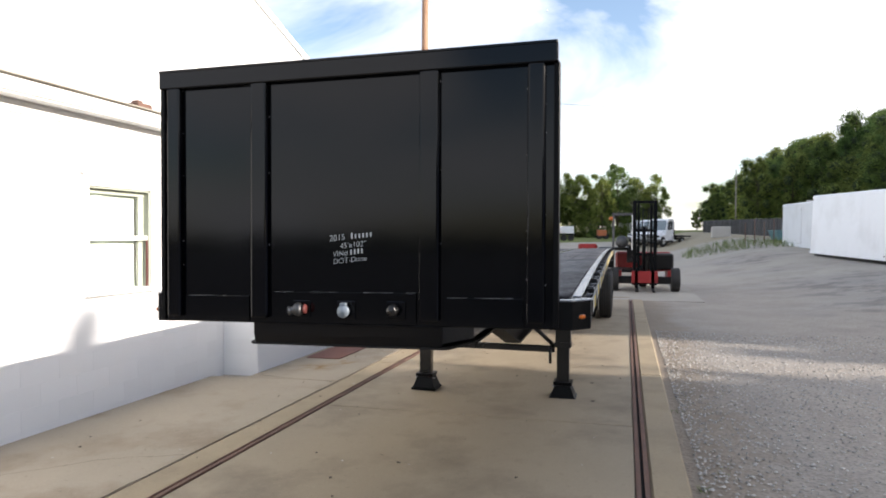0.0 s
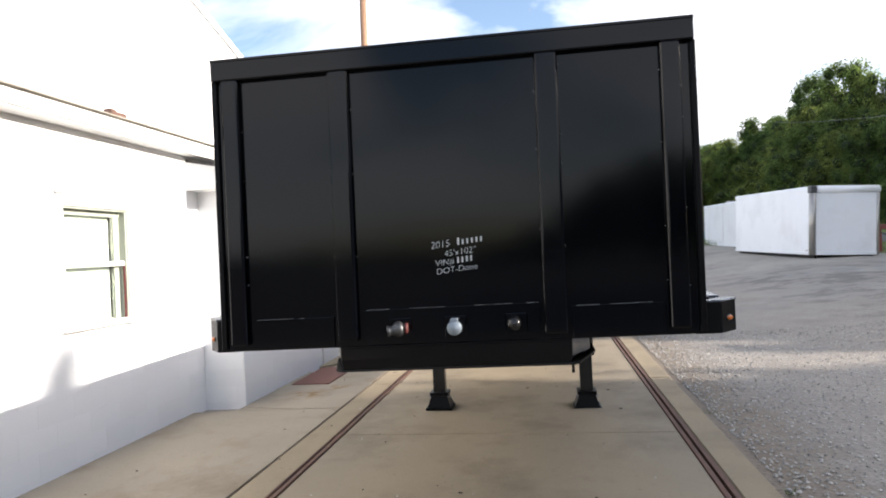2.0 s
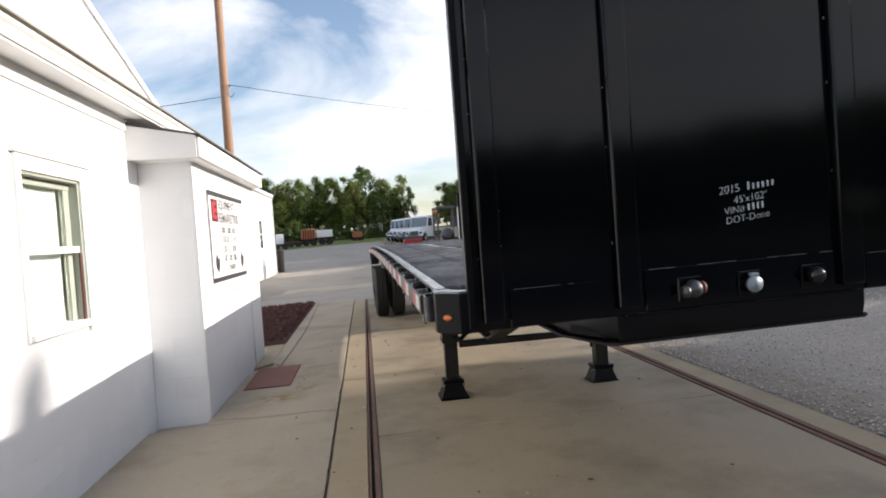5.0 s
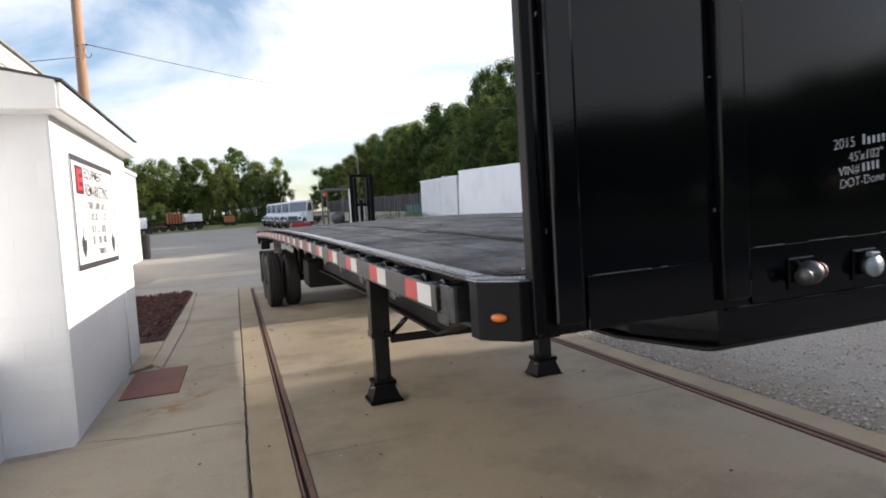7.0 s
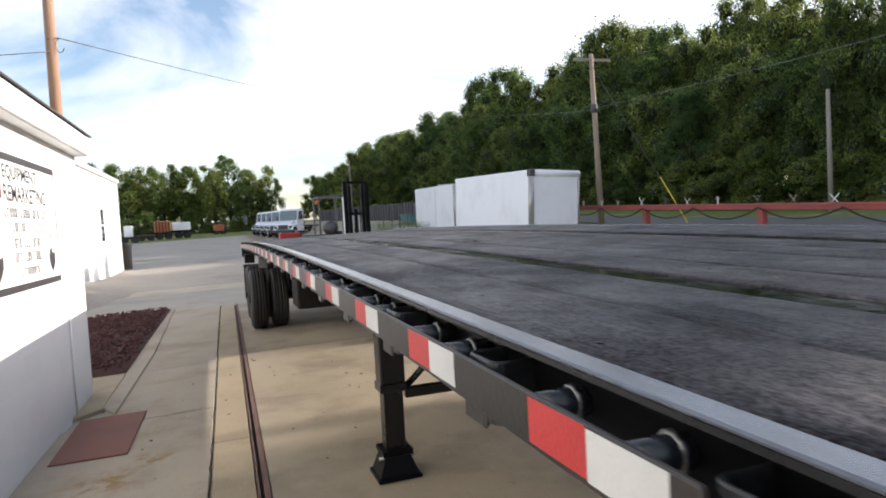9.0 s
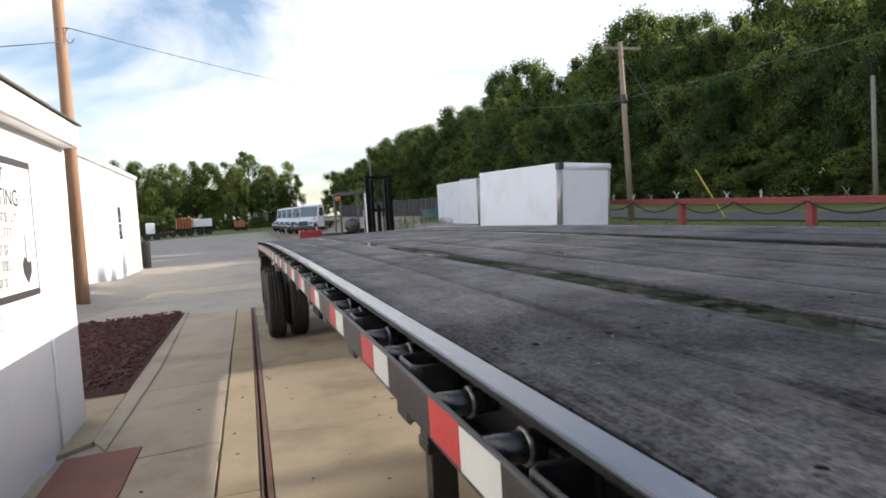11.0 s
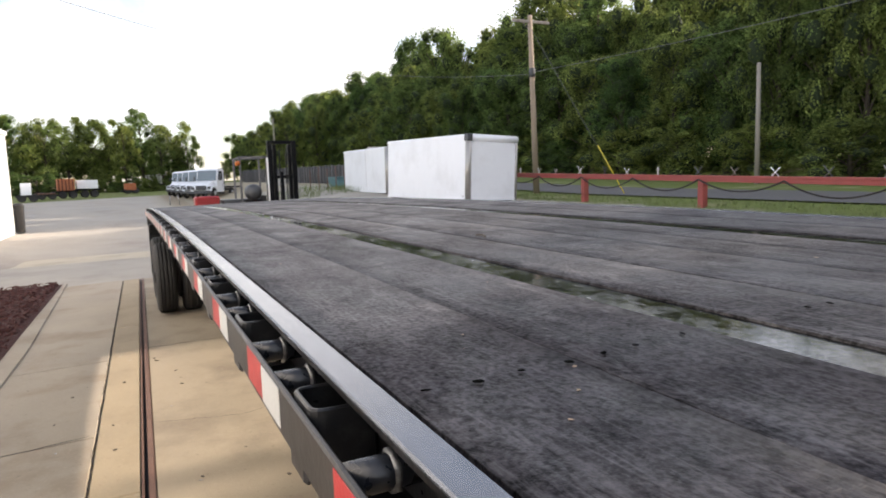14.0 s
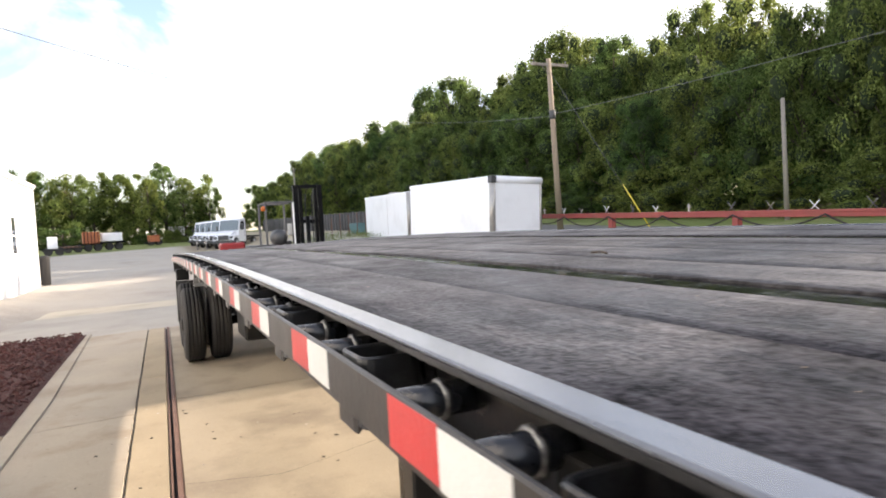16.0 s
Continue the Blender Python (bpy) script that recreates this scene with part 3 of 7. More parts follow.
def height(x, y):
    """The ground's height: a flat yard that climbs far off, with a bank along the fence."""
    bank = smoothstep(x, 4.0, 11.0) * (0.42 + 0.019 * (min(max(y, -10), 60) - 10))
    climb = 0.0187 * max(0.0, y - 26) * smoothstep(y, 22, 37)
    mound = 0.42 * math.exp(-(((x + 6.6) / 1.6) ** 2 + ((y - 22.5) / 5.5) ** 2))
    return cross_fall(x) * smoothstep(60 - abs(y), 20, 40) + bank + min(climb, 2.4) + 0.30 * smoothstep(x, 19, 27) + mound * smoothstep(-x, 4.0, 5.5) + 1.5 * smoothstep(x, 30, 43)

# ---- ground ----
def ground():
    xs = sorted(set([-400, -250, -160, -110, -80, -60, -45, -35, -28] + [round(-24 + 0.8 * i, 2) for i in range(90)] + [50, 55, 62, 72, 90, 120, 170, 260, 400]))
    ys = sorted(set([-300, -180, -110, -70, -45, -30, -22] + [round(-16 + 0.9 * i, 2) for i in range(130)] + [104, 110, 118, 128, 145, 170, 210, 280, 400, 600]))
    bm = bmesh.new()
    grid = [[bm.verts.new((x, y, height(x, y) - 0.035 + 0.012 * noise.noise(Vector((x * 0.7, y * 0.7, 0))))) for x in xs] for y in ys]
    for a, b in zip(grid, grid[1:]):
        for i in range(len(xs) - 1):
            bm.faces.new((a[i], a[i + 1], b[i + 1], b[i])).smooth = True
    ob = part("ground", bm, M_GROUND)
    return tagged(ob, "grey gravel yard with worn drive, grass verges and bare dirt", "ground", kind="structure")


ground()


def slab(name, x0, x1, y0, y1, material, label, top=0.0, thick=0.12, bevel=0.008, parent=None):
    bm = prism([(x0, y0), (x1, y0), (x1, y1), (x0, y1)], top - thick, top, "z", bevel=bevel)
    settle(bm)
    ob = part(name, bm, material, parent)
    if parent is None:
        tagged(ob, label, "concrete slab", kind="structure")
    return ob


# drive-through slab between the two floor rails, cut by saw joints
drive = empty("pavement")
tagged(drive, "worn tan concrete drive slab between two rusty floor rails", "pavement", kind="structure")
for y0, y1 in ((-9.0, -3.2), (-3.19, 2.9), (2.91, 9.0), (9.01, 15.4)):
    slab("concrete_slab", -1.535, 1.585, y0, y1, M_CONC, "", top=-0.002, parent=drive)
walkway = empty("pavement")
tagged(walkway, "grey concrete walk beside the white block building", "pavement", kind="structure")
for y0, y1 in ((-9.0, -1.5), (-1.49, 3.96), (3.97, 6.3), (6.31, 8.62), (8.63, 15.4)):
    w0 = -3.75 if y1 < 4.3 else (-3.22 if y1 < 6.6 else -2.95)
    slab("concrete_slab", w0, -1.915, y0, y1, M_WALKWAY, "", top=0.004, parent=walkway)
strips = empty("pavement")
tagged(strips, "narrow tan concrete strips along the floor rails", "pavement", kind="structure")
for y0, y1 in ((-9.0, -0.6), (-0.59, 5.2), (5.21, 10.4), (10.41, 15.4)):
    slab("concrete_strip", -1.90, -1.616, y0, y1, M_CONC2, "", top=0.002, parent=strips)
    slab("concrete_strip", 1.688, 1.955, y0, y1, M_CONC2, "", top=0.006, bevel=0.018, parent=strips)


def crack(parent, pts, z, width, seed, kind=None):
    """A thin wandering crack, wider here and there."""
    bm = bmesh.new()
    prev = None
    for (ax, ay), (bx, by) in zip(pts, pts[1:]):
        n = max(2, int(math.hypot(bx - ax, by - ay) / 0.035))
        for i in range(n):
            u = i / n
            x, y = ax + (bx - ax) * u, ay + (by - ay) * u
            w = width * (0.45 + 0.9 * abs(noise.noise(Vector((x * 6, y * 6, seed)))))
            off = 0.020 * noise.noise(Vector((x * 3.1, y * 3.1, seed + 5))) + 0.008 * noise.noise(Vector((x * 17, y * 17, seed + 7)))
            d = Vector((bx - ax, by - ay, 0)).normalized()
            side_ = Vector((-d.y, d.x, 0))
            c = Vector((x, y, z + cross_fall(x))) + side_ * off
            row = (bm.verts.new(c - side_ * w), bm.verts.new(c + side_ * w))
            if prev:
                bm.faces.new((prev[0], row[0], row[1], prev[1]))
            prev = row
    bmesh.ops.recalc_face_normals(bm, faces=bm.faces)
    part("crack", bm, M_GROOVE, parent)


crack(walkway, [(-3.15, 4.12), (-2.75, 4.02), (-2.3, 3.98), (-1.92, 3.89)], 0.0065, 0.0065, 1)
crack(walkway, [(-1.908, -6.0), (-1.91, 4.0), (-1.908, 15.4)], 0.0068, 0.0050, 2)
crack(walkway, [(-3.1, 0.4), (-2.6, 0.9), (-1.92, 1.2)], 0.0065, 0.0035, 3)
crack(drive, [(-1.52, -1.2), (-0.7, -1.5), (0.3, -1.25), (1.55, -1.6)], 0.0010, 0.0035, 4)
crack(drive, [(-1.52, 6.4), (-0.9, 6.2), (0.2, 6.6), (1.5, 6.3)], 0.0010, 0.003, 5)
crack(walkway, [(-2.9, 6.35), (-2.5, 6.30), (-1.92, 6.36)], 0.0065, 0.006, 6)
apron_slab = slab("pavement", -8.0, 3.6, 15.43, 20.35, M_APRON, "pale concrete apron across the end of the drive", top=-0.012)
# a band paler and more tan than the apron before it
band_slab = slab("pavement", -7.6, 3.0, 20.37, 22.3, M_BAND, "pale tan worn concrete strip across the yard", top=-0.016)


def floor_rail(x0):
    rail = empty("floor_rail")
    tagged(rail, "rusty steel guide rail with a dark groove set in concrete", "rail", group="floor rails")
    for a, b, m, top in ((-0.046 if x0 > 0 else -0.026, -0.012, M_RUST, 0.006), (-0.012, 0.012, M_GROOVE, -0.03), (0.012, 0.048, M_RUST, 0.009)):
        bm = settle(prism([(x0 + a, -9), (x0 + b, -9), (x0 + b, 15.4), (x0 + a, 15.4)], -0.10, top, "z"))
        part("groove" if m is M_GROOVE else "flange", bm, m, rail)


floor_rail(-1.586)
floor_rail(1.636)

# ---- mulch bed, mat, kerb ----
def mulch_bed():
    bm = bmesh.new()
    nx, ny = 26, 60
    grid = []
    for j in range(ny + 1):
        y = 8.68 + (15.75 - 8.68) * j / ny
        grid.append([bm.verts.new((x, y, cross_fall(x) + 0.01 + (0.05 + 0.035 * noise.noise(Vector((x * 5, y * 5, 3)))) * smoothstep(min(x + 8.2, -3.01 - x + 0.06, y - 8.63, 15.8 - y), 0.0, 0.25)))
                     for x in (-8.2 + (8.2 - 3.0) * i / nx for i in range(nx + 1))])
    for a, b in zip(grid, grid[1:]):
        for i in range(nx):
            bm.faces.new((a[i], a[i + 1], b[i + 1], b[i])).smooth = True
    bed = part("mulch_bed", bm, M_MULCH)
    tagged(bed, "dark red bark mulch bed beside the walk", "mulch bed")
    rnd = random.Random(5)
    verts, faces = [], []
    for _ in range(4200):
        x, y = rnd.uniform(-6.2, -3.02), rnd.uniform(8.73, 15.7)
        q = Euler((rnd.uniform(-0.5, 0.5), rnd.uniform(-0.5, 0.5), rnd.uniform(0, 6.28))).to_matrix()
        a, b, c = rnd.uniform(0.015, 0.045), rnd.uniform(0.006, 0.016), rnd.uniform(0.003, 0.008)
        k = len(verts)
        for u, v, w in ((-a, -b, -c), (a, -b * 0.6, -c), (a * 0.8, b, -c), (-a, b * 0.7, -c), (-a, -b, c), (a, -b * 0.6, c), (a * 0.8, b, c), (-a, b * 0.7, c)):
            verts.append(q @ Vector((u, v, w)) + Vector((x, y, cross_fall(x) + 0.075 + 0.02 * rnd.random())))
        faces += [(k, k + 3, k + 2, k + 1), (k + 4, k + 5, k + 6, k + 7), (k, k + 1, k + 5, k + 4), (k + 1, k + 2, k + 6, k + 5), (k + 2, k + 3, k + 7, k + 6), (k + 3, k, k + 4, k + 7)]
    me = bpy.data.meshes.new("bark_litter")
    me.from_pydata(verts, [], faces)
    me.materials.append(M_CHIP)
    ob = part("bark_litter", me, M_CHIP, bed)
    ob["kind"] = "stuff"


mulch_bed()
edging = part("bed_kerb", settle(prism([(-2.98, 6.95), (-2.82, 6.60), (-2.785, 9.86), (-2.92, 15.72), (-2.99, 15.72), (-3.0, 10.77)], -0.06, 0.022, "z", bevel=0.008)), M_WALKWAY)
tagged(edging, "low worn concrete kerb between mulch bed and walk", "kerb", kind="structure")
stoop = part("pavement", settle(prism([(-3.55, 6.7), (-3.24, 6.7), (-2.985, 6.97), (-3.003, 8.67), (-3.55, 8.67)], -0.08, 0.010, "z", bevel=0.006)), M_CONC2)
tagged(stoop, "small patch of pale concrete at the corner of the annex", "pavement", kind="structure")


def door_mat():
    ob = empty("door_mat")
    tagged(ob, "flat red-brown rubber mat lying on the concrete walk", "mat")
    part("pad", settle(prism([(-3.10, 5.35), (-2.54, 5.31), (-2.535, 6.57), (-3.11, 6.58)], 0.005, 0.018, "z", bevel=0.004)), M_MAT, ob)


door_mat()

# ---- flatbed trailer ----
trailer = empty("flatbed_trailer", pose(0.022, 0, -0.008, 0, 0, math.degrees(0.0088)) @ Matrix.Diagonal((1, 1, 0.9915, 1)))
tagged(trailer, "long black flatbed semi-trailer with tall headboard parked on its legs", "trailer")
TOP = 1.484          # deck height at the front
HALF = 1.30
LENGTH = 13.72


def lean(y):
    """The slight twist of the long deck, rise per metre across."""
    return 0.0105 + 0.0115 * (1 - math.exp(-max(y, 0) / 1.2))


def sway(x, y):
    """Camber and twist of the unladen deck."""
    u = min(max(y / LENGTH, 0), 1)
    return 0.085 * 4 * u * (1 - u) + 0.030 * u - 0.005 + lean(y) * x


def bend(bm, step=0.6096):
    """Cuts a long piece along the trailer and gives it the deck's camber."""
    ys = [v.co.y for v in bm.verts]
    y = min(ys) + step
    while step and y < max(ys) - 0.05:
        bmesh.ops.bisect_plane(bm, geom=bm.verts[:] + bm.edges[:] + bm.faces[:], plane_co=(0, y, 0), plane_no=(0, 1, 0))
        y += step
    for v in bm.verts:
        v.co.z += sway(v.co.x, v.co.y)
    return bm


def headboard():
    hb = part("headboard", box(-1.150, 1.150, -0.001, 0.012, 1.30, 2.70, 0.002), M_BLACK, trailer, "tall glossy black steel front bulkhead")
    # top channel with its lips
    bm = box(-1.158, 1.158, -0.040, 0.03, 2.648, 2.752, 0.008, seg=2)
    box(-1.158, 1.158, -0.044, -0.034, 2.742, 2.757, 0.003, bm)
    part("top_rail", bm, M_BLACK, hb)
    for s in (-1, 1):
        bm = box(s * 1.152 - 0.014, s * 1.152 + 0.014, -0.016, 0.030, 1.31, 2.655, 0.003)
        part("edge_plate", bm, M_CORNER, hb)
    for x0, x1 in ((-1.110, -1.020), (-0.553, -0.452), (0.445, 0.552), (1.008, 1.096)):
        bm = box(x0, x1, -0.036, -0.001, 1.328, 2.655, 0.012, seg=3)
        post = part("post", bm, M_BLACK, hb)
        rnd = random.Random(int(x0 * 1000) + 9000)
        for x in (x0 - 0.004, x1 + 0.004):
            bm = bmesh.new()
            z = 1.40
            while z < 2.62:
                z += rnd.uniform(0.10, 0.42)
                l = rnd.uniform(0.004, 0.014)
                box(x - 0.0012, x + 0.0012, -0.007, -0.002, z, z + l, 0.001, bm)
            part("weld", bm, M_WELD, post, "bright spots of bare weld")["kind"] = "stuff"
    # doubler plates along the foot of the sheet
    for x0, x1, zt in ((-0.998, -0.575, 1.452), (-0.430, 0.424, 1.476), (0.573, 0.988, 1.452)):
        part("doubler_plate", box(x0, x1, -0.010, -0.0015, 1.305, zt, 0.0015), M_BLACK, hb)
        bm = bmesh.new()
        rnd = random.Random(int(x0 * 100) + 77)
        x = x0 + 0.02
        while x < x1 - 0.05:
            l = rnd.uniform(0.02, 0.20)
            box(x, min(x + l, x1 - 0.005), -0.0102, -0.002, zt + 0.0005, zt + 0.0018, 0.001, bm)
            x += l + rnd.uniform(0.01, 0.16)
        part("seam_weld", bm, M_WELD, hb)["kind"] = "stuff"
    return hb


hb = headboard()


def gooseneck():
    """The low box and the pick-up plate under the nose."""
    top = [(-0.56, 0.0), (0.56, 0.0), (0.66, 0.30), (0.66, 1.35), (-0.66, 1.35), (-0.66, 0.30)]
    low = [(-0.552, 0.004), (0.552, 0.004), (0.66, 0.31), (0.66, 1.35), (-0.66, 1.35), (-0.66, 0.31)]
    bm = bmesh.new()
    rings = []
    for outline, z in ((top, 1.302), (top, 1.235), (low, 1.186)):
        rings.append([bm.verts.new((x, y, z)) for x, y in outline])
    for a, b in zip(rings, rings[1:]):
        for i in range(6):
            bm.faces.new((a[i], a[(i + 1) % 6], b[(i + 1) % 6], b[i]))
    bm.faces.new(rings[-1])
    bm.faces.new(rings[0][::-1])
    bmesh.ops.recalc_face_normals(bm, faces=bm.faces)
    bmesh.ops.bevel(bm, geom=list(bm.edges), offset=0.004, segments=1, profile=0.5, affect="EDGES")
    g = part("nose_box", bm, M_BLACK, trailer)
    part("lip", box(-0.53, 0.54, -0.010, 0.0, 1.292, 1.304, 0.003), M_BLACK, g)
    part("pickup_plate", prism([(-0.565, 0.006), (0.565, 0.006), (0.595, 0.03), (0.69, 0.34), (0.69, 1.4), (-0.69, 1.4), (-0.69, 0.34), (-0.595, 0.03)], 1.174, 1.187, "z", bevel=0.002), M_UNDER, g)
    part("kingpin", cyl((0, 0.92, 1.175), (0, 0.92, 1.09), 0.036, 0.045), M_UNDER, g)


gooseneck()


def nose():
    """The front rail of the deck with its chamfered corners and amber markers."""
    zb, zt = 1.296, TOP
    for s in (-1, 1):
        outline = [(s * 1.10, 0.0), (s * 1.215, 0.0), (s * HALF, 0.095), (s * HALF, 0.158), (s * 1.255, 0.158), (s * 1.255, 0.13), (s * 1.19, 0.05), (s * 1.10, 0.05)]
        corner = part("corner_plate", prism(outline, zb, zt - 0.002, "z", bevel=0.003), M_CORNER, trailer)
        part("corner_cap", prism([(s * 1.15, -0.004), (s * 1.217, -0.004), (s * 1.304, 0.094), (s * 1.304, 0.167), (s * 1.228, 0.167), (s * 1.228, 0.125), (s * 1.190, 0.074), (s * 1.15, 0.062)], zt - 0.006, zt + 0.004, "z", bevel=0.003), M_RAILTOP, corner)
        # web plate that tapers back from the corner behind the first pocket
        web = [(0.150, 1.300), (0.175, 1.300), (0.200, 1.328), (0.62, 1.395), (0.95, 1.395), (0.95, 1.465), (0.150, 1.465)]
        part("web_plate", prism(web, min(s * 1.238, s * 1.250), max(s * 1.238, s * 1.250), "x", bevel=0.002), M_CORNER, corner)
        a, b = Vector((s * 1.215, 0.0, 0)), Vector((s * HALF, 0.095, 0))
        mid, d = (a + b) / 2, (b - a).normalized()
        nrm = Vector((s * abs(d.y), -abs(d.x), 0)).normalized()
        bm = bmesh.new()
        bmesh.ops.create_uvsphere(bm, u_segments=20, v_segments=10, radius=1)
        m = Matrix.Translation(mid + nrm * 0.002 + Vector((0, 0, 1.390))) @ Matrix((Vector((d.x, d.y, 0)), nrm, Vector((0, 0, 1)))).transposed().to_4x4() @ Matrix.Diagonal((0.024, 0.012, 0.0125, 1))
        bmesh.ops.transform(bm, matrix=m, verts=bm.verts)
        part("marker_light", bm, M_AMBER, corner, "oval amber marker lens", smooth=True)
        bm = bmesh.new()
        bmesh.ops.create_uvsphere(bm, u_segments=20, v_segments=8, radius=1)
        m2 = Matrix.Translation(mid + nrm * 0.001 + Vector((0, 0, 1.390))) @ Matrix((Vector((d.x, d.y, 0)), nrm, Vector((0, 0, 1)))).transposed().to_4x4() @ Matrix.Diagonal((0.027, 0.007, 0.0150, 1))
        bmesh.ops.transform(bm, matrix=m2, verts=bm.verts)
        part("bezel", bm, M_BLACK_SIDE, corner, smooth=True)
    part("front_rail", box(-1.10, 1.10, 0.012, 0.06, zb, zt - 0.002, 0.003), M_BLACK, trailer)
    part("front_sill", box(-1.145, 1.145, 0.0562, 0.115, zt - 0.012, zt + 0.006, 0.003), M_RAILTOP, trailer)


nose()


def deck():
    # near-black sheet below the boards, showing as dark gaps between them
    dk = part("deck", bend(box(-1.216, 1.216, 0.12, LENGTH - 0.05, TOP - 0.045, TOP - 0.022, 0.0)), M_SEAM, trailer, "black stained plank floor, wet in places")
    rnd = random.Random(3)

    def plank(x0, x1, k):
        cuts = [0.125, LENGTH - 0.06]          # full-length boards
        for y0, y1 in zip(cuts, cuts[1:]):
            up = rnd.uniform(-0.0005, 0.0005)
            bm = bmesh.new()
            # worn edges and a slightly uneven face
            ny = max(4, int((y1 - y0) / 0.2))
            prof = [(x0 + 0.0002, -0.022), (x0 + 0.0002, -0.0008), (x0 + 0.0008, 0.0)]
            prof += [(x0 + (x1 - x0) * f, 0.0) for f in (0.25, 0.5, 0.75)]
            prof += [(x1 - 0.0008, 0.0), (x1 - 0.0002, -0.0008), (x1 - 0.0002, -0.022)]
            rows = []
            for j in range(ny + 1):
                y = y0 + 0.001 + (y1 - y0 - 0.002) * j / ny
                row = []
                for x, z in prof:
                    dz = 0.0013 * noise.noise(Vector((x * 7, y * 2.3, k))) + 0.0007 * noise.noise(Vector((x * 16, y * 9.0, k + 3)))
                    row.append(bm.verts.new((x, y, TOP + 0.001 + up + z + dz + sway(x, y))))
                rows.append(row)
            for a, b in zip(rows, rows[1:]):
                for i in range(len(prof) - 1):
                    bm.faces.new((a[i], a[i + 1], b[i + 1], b[i])).smooth = 2 <= i <= 5
            bm.faces.new(rows[0][::-1])
            bm.faces.new(rows[-1])
            bmesh.ops.recalc_face_normals(bm, faces=bm.faces)
            part("plank", bm, M_DECKWORN if -0.53 < x0 < 0.5 else M_DECK, dk)

    def sunk_strip(x0, x1, seed, label):
        bm = bmesh.new()
        rows = []
        xs = [x0 + (x1 - x0) * f for f in (0, 0.3, 0.65, 1)]
        for j in range(221):
            y = 0.125 + (LENGTH - 0.185) * j / 220
            rows.append([bm.verts.new((x, y, TOP - 0.0045 + sway(x, y) + 0.0008 * noise.noise(Vector((x * 6, y * 1.9, seed))))) for x in xs])
        for p, q in zip(rows, rows[1:]):
            for i in range(3):
                bm.faces.new((p[i], p[i + 1], q[i + 1], q[i])).smooth = True
        part("nailing_strip", bm, M_WET, dk, label)

    k = 0
    for edges in ((-1.212, -0.925, -0.645), (-0.520, -0.264), (-0.257, 0.062, 0.300, 0.526), (0.652, 0.928, 1.212)):
        for a, b in zip(edges, edges[1:]):
            plank(a, b, k)
            k += 1
    sunk_strip(-0.644, -0.521, 2.0, "steel strip sunk in the floor, wet and shining")
    sunk_strip(0.527, 0.651, 7.0, "steel strip sunk in the floor, dark and damp")
    # bolt holes in rows over the cross members: flat discs, their inner shade painted black
    bolt = None
    rnd = random.Random(8)
    for row in range(22):
        y = 0.14 + 0.6096 * row
        for x in (-1.172, -1.10, -1.025, -0.95, -0.877, -0.813, -0.704, -0.385, -0.325, -0.10, 0.02, 0.11, 0.25, 0.38, 0.48, 0.75, 0.85, 0.98, 1.1):
            if row == 3 and x < -0.3 or rnd.random() < 0.20:
                yy = y + rnd.uniform(-0.012, 0.012)
                if bolt is None:
                    b = lathe([(0.001, 0.0004), (0.0125, 0.0004), (0.0135, 0.0002)], 8, Matrix.Rotation(-math.pi / 2, 4, "Y"))
                    for v in b.verts:
                        v.co += v.co.normalized() * 0.007 * noise.noise(v.co * 210)
                        v.co.z = max(v.co.z, 0.0003)
                    bolt = mesh_of(b, "bolt_hole")
                    bolt.materials.append(M_HOLE)
                ob = part("bolt_hole", bolt, M_HOLE, dk)
                xx = x + rnd.uniform(-0.006, 0.006)
                ob.location = (xx, yy, TOP + 0.0045 + sway(xx, yy))
                ob.scale = (rnd.uniform(0.35, 0.75), rnd.uniform(0.35, 0.75), 1)
                ob.rotation_euler = (0, -lean(yy), rnd.uniform(0, 3))


deck()


def weld_nut():
    bm = bmesh.new()
    bmesh.ops.create_icosphere(bm, subdivisions=1, radius=0.012)
    for v in bm.verts:
        v.co *= 1 + 0.4 * noise.noise(v.co * 200)
    me = mesh_of(bm, "weld_bead")
    me.materials.append(M_WELD)
    return me


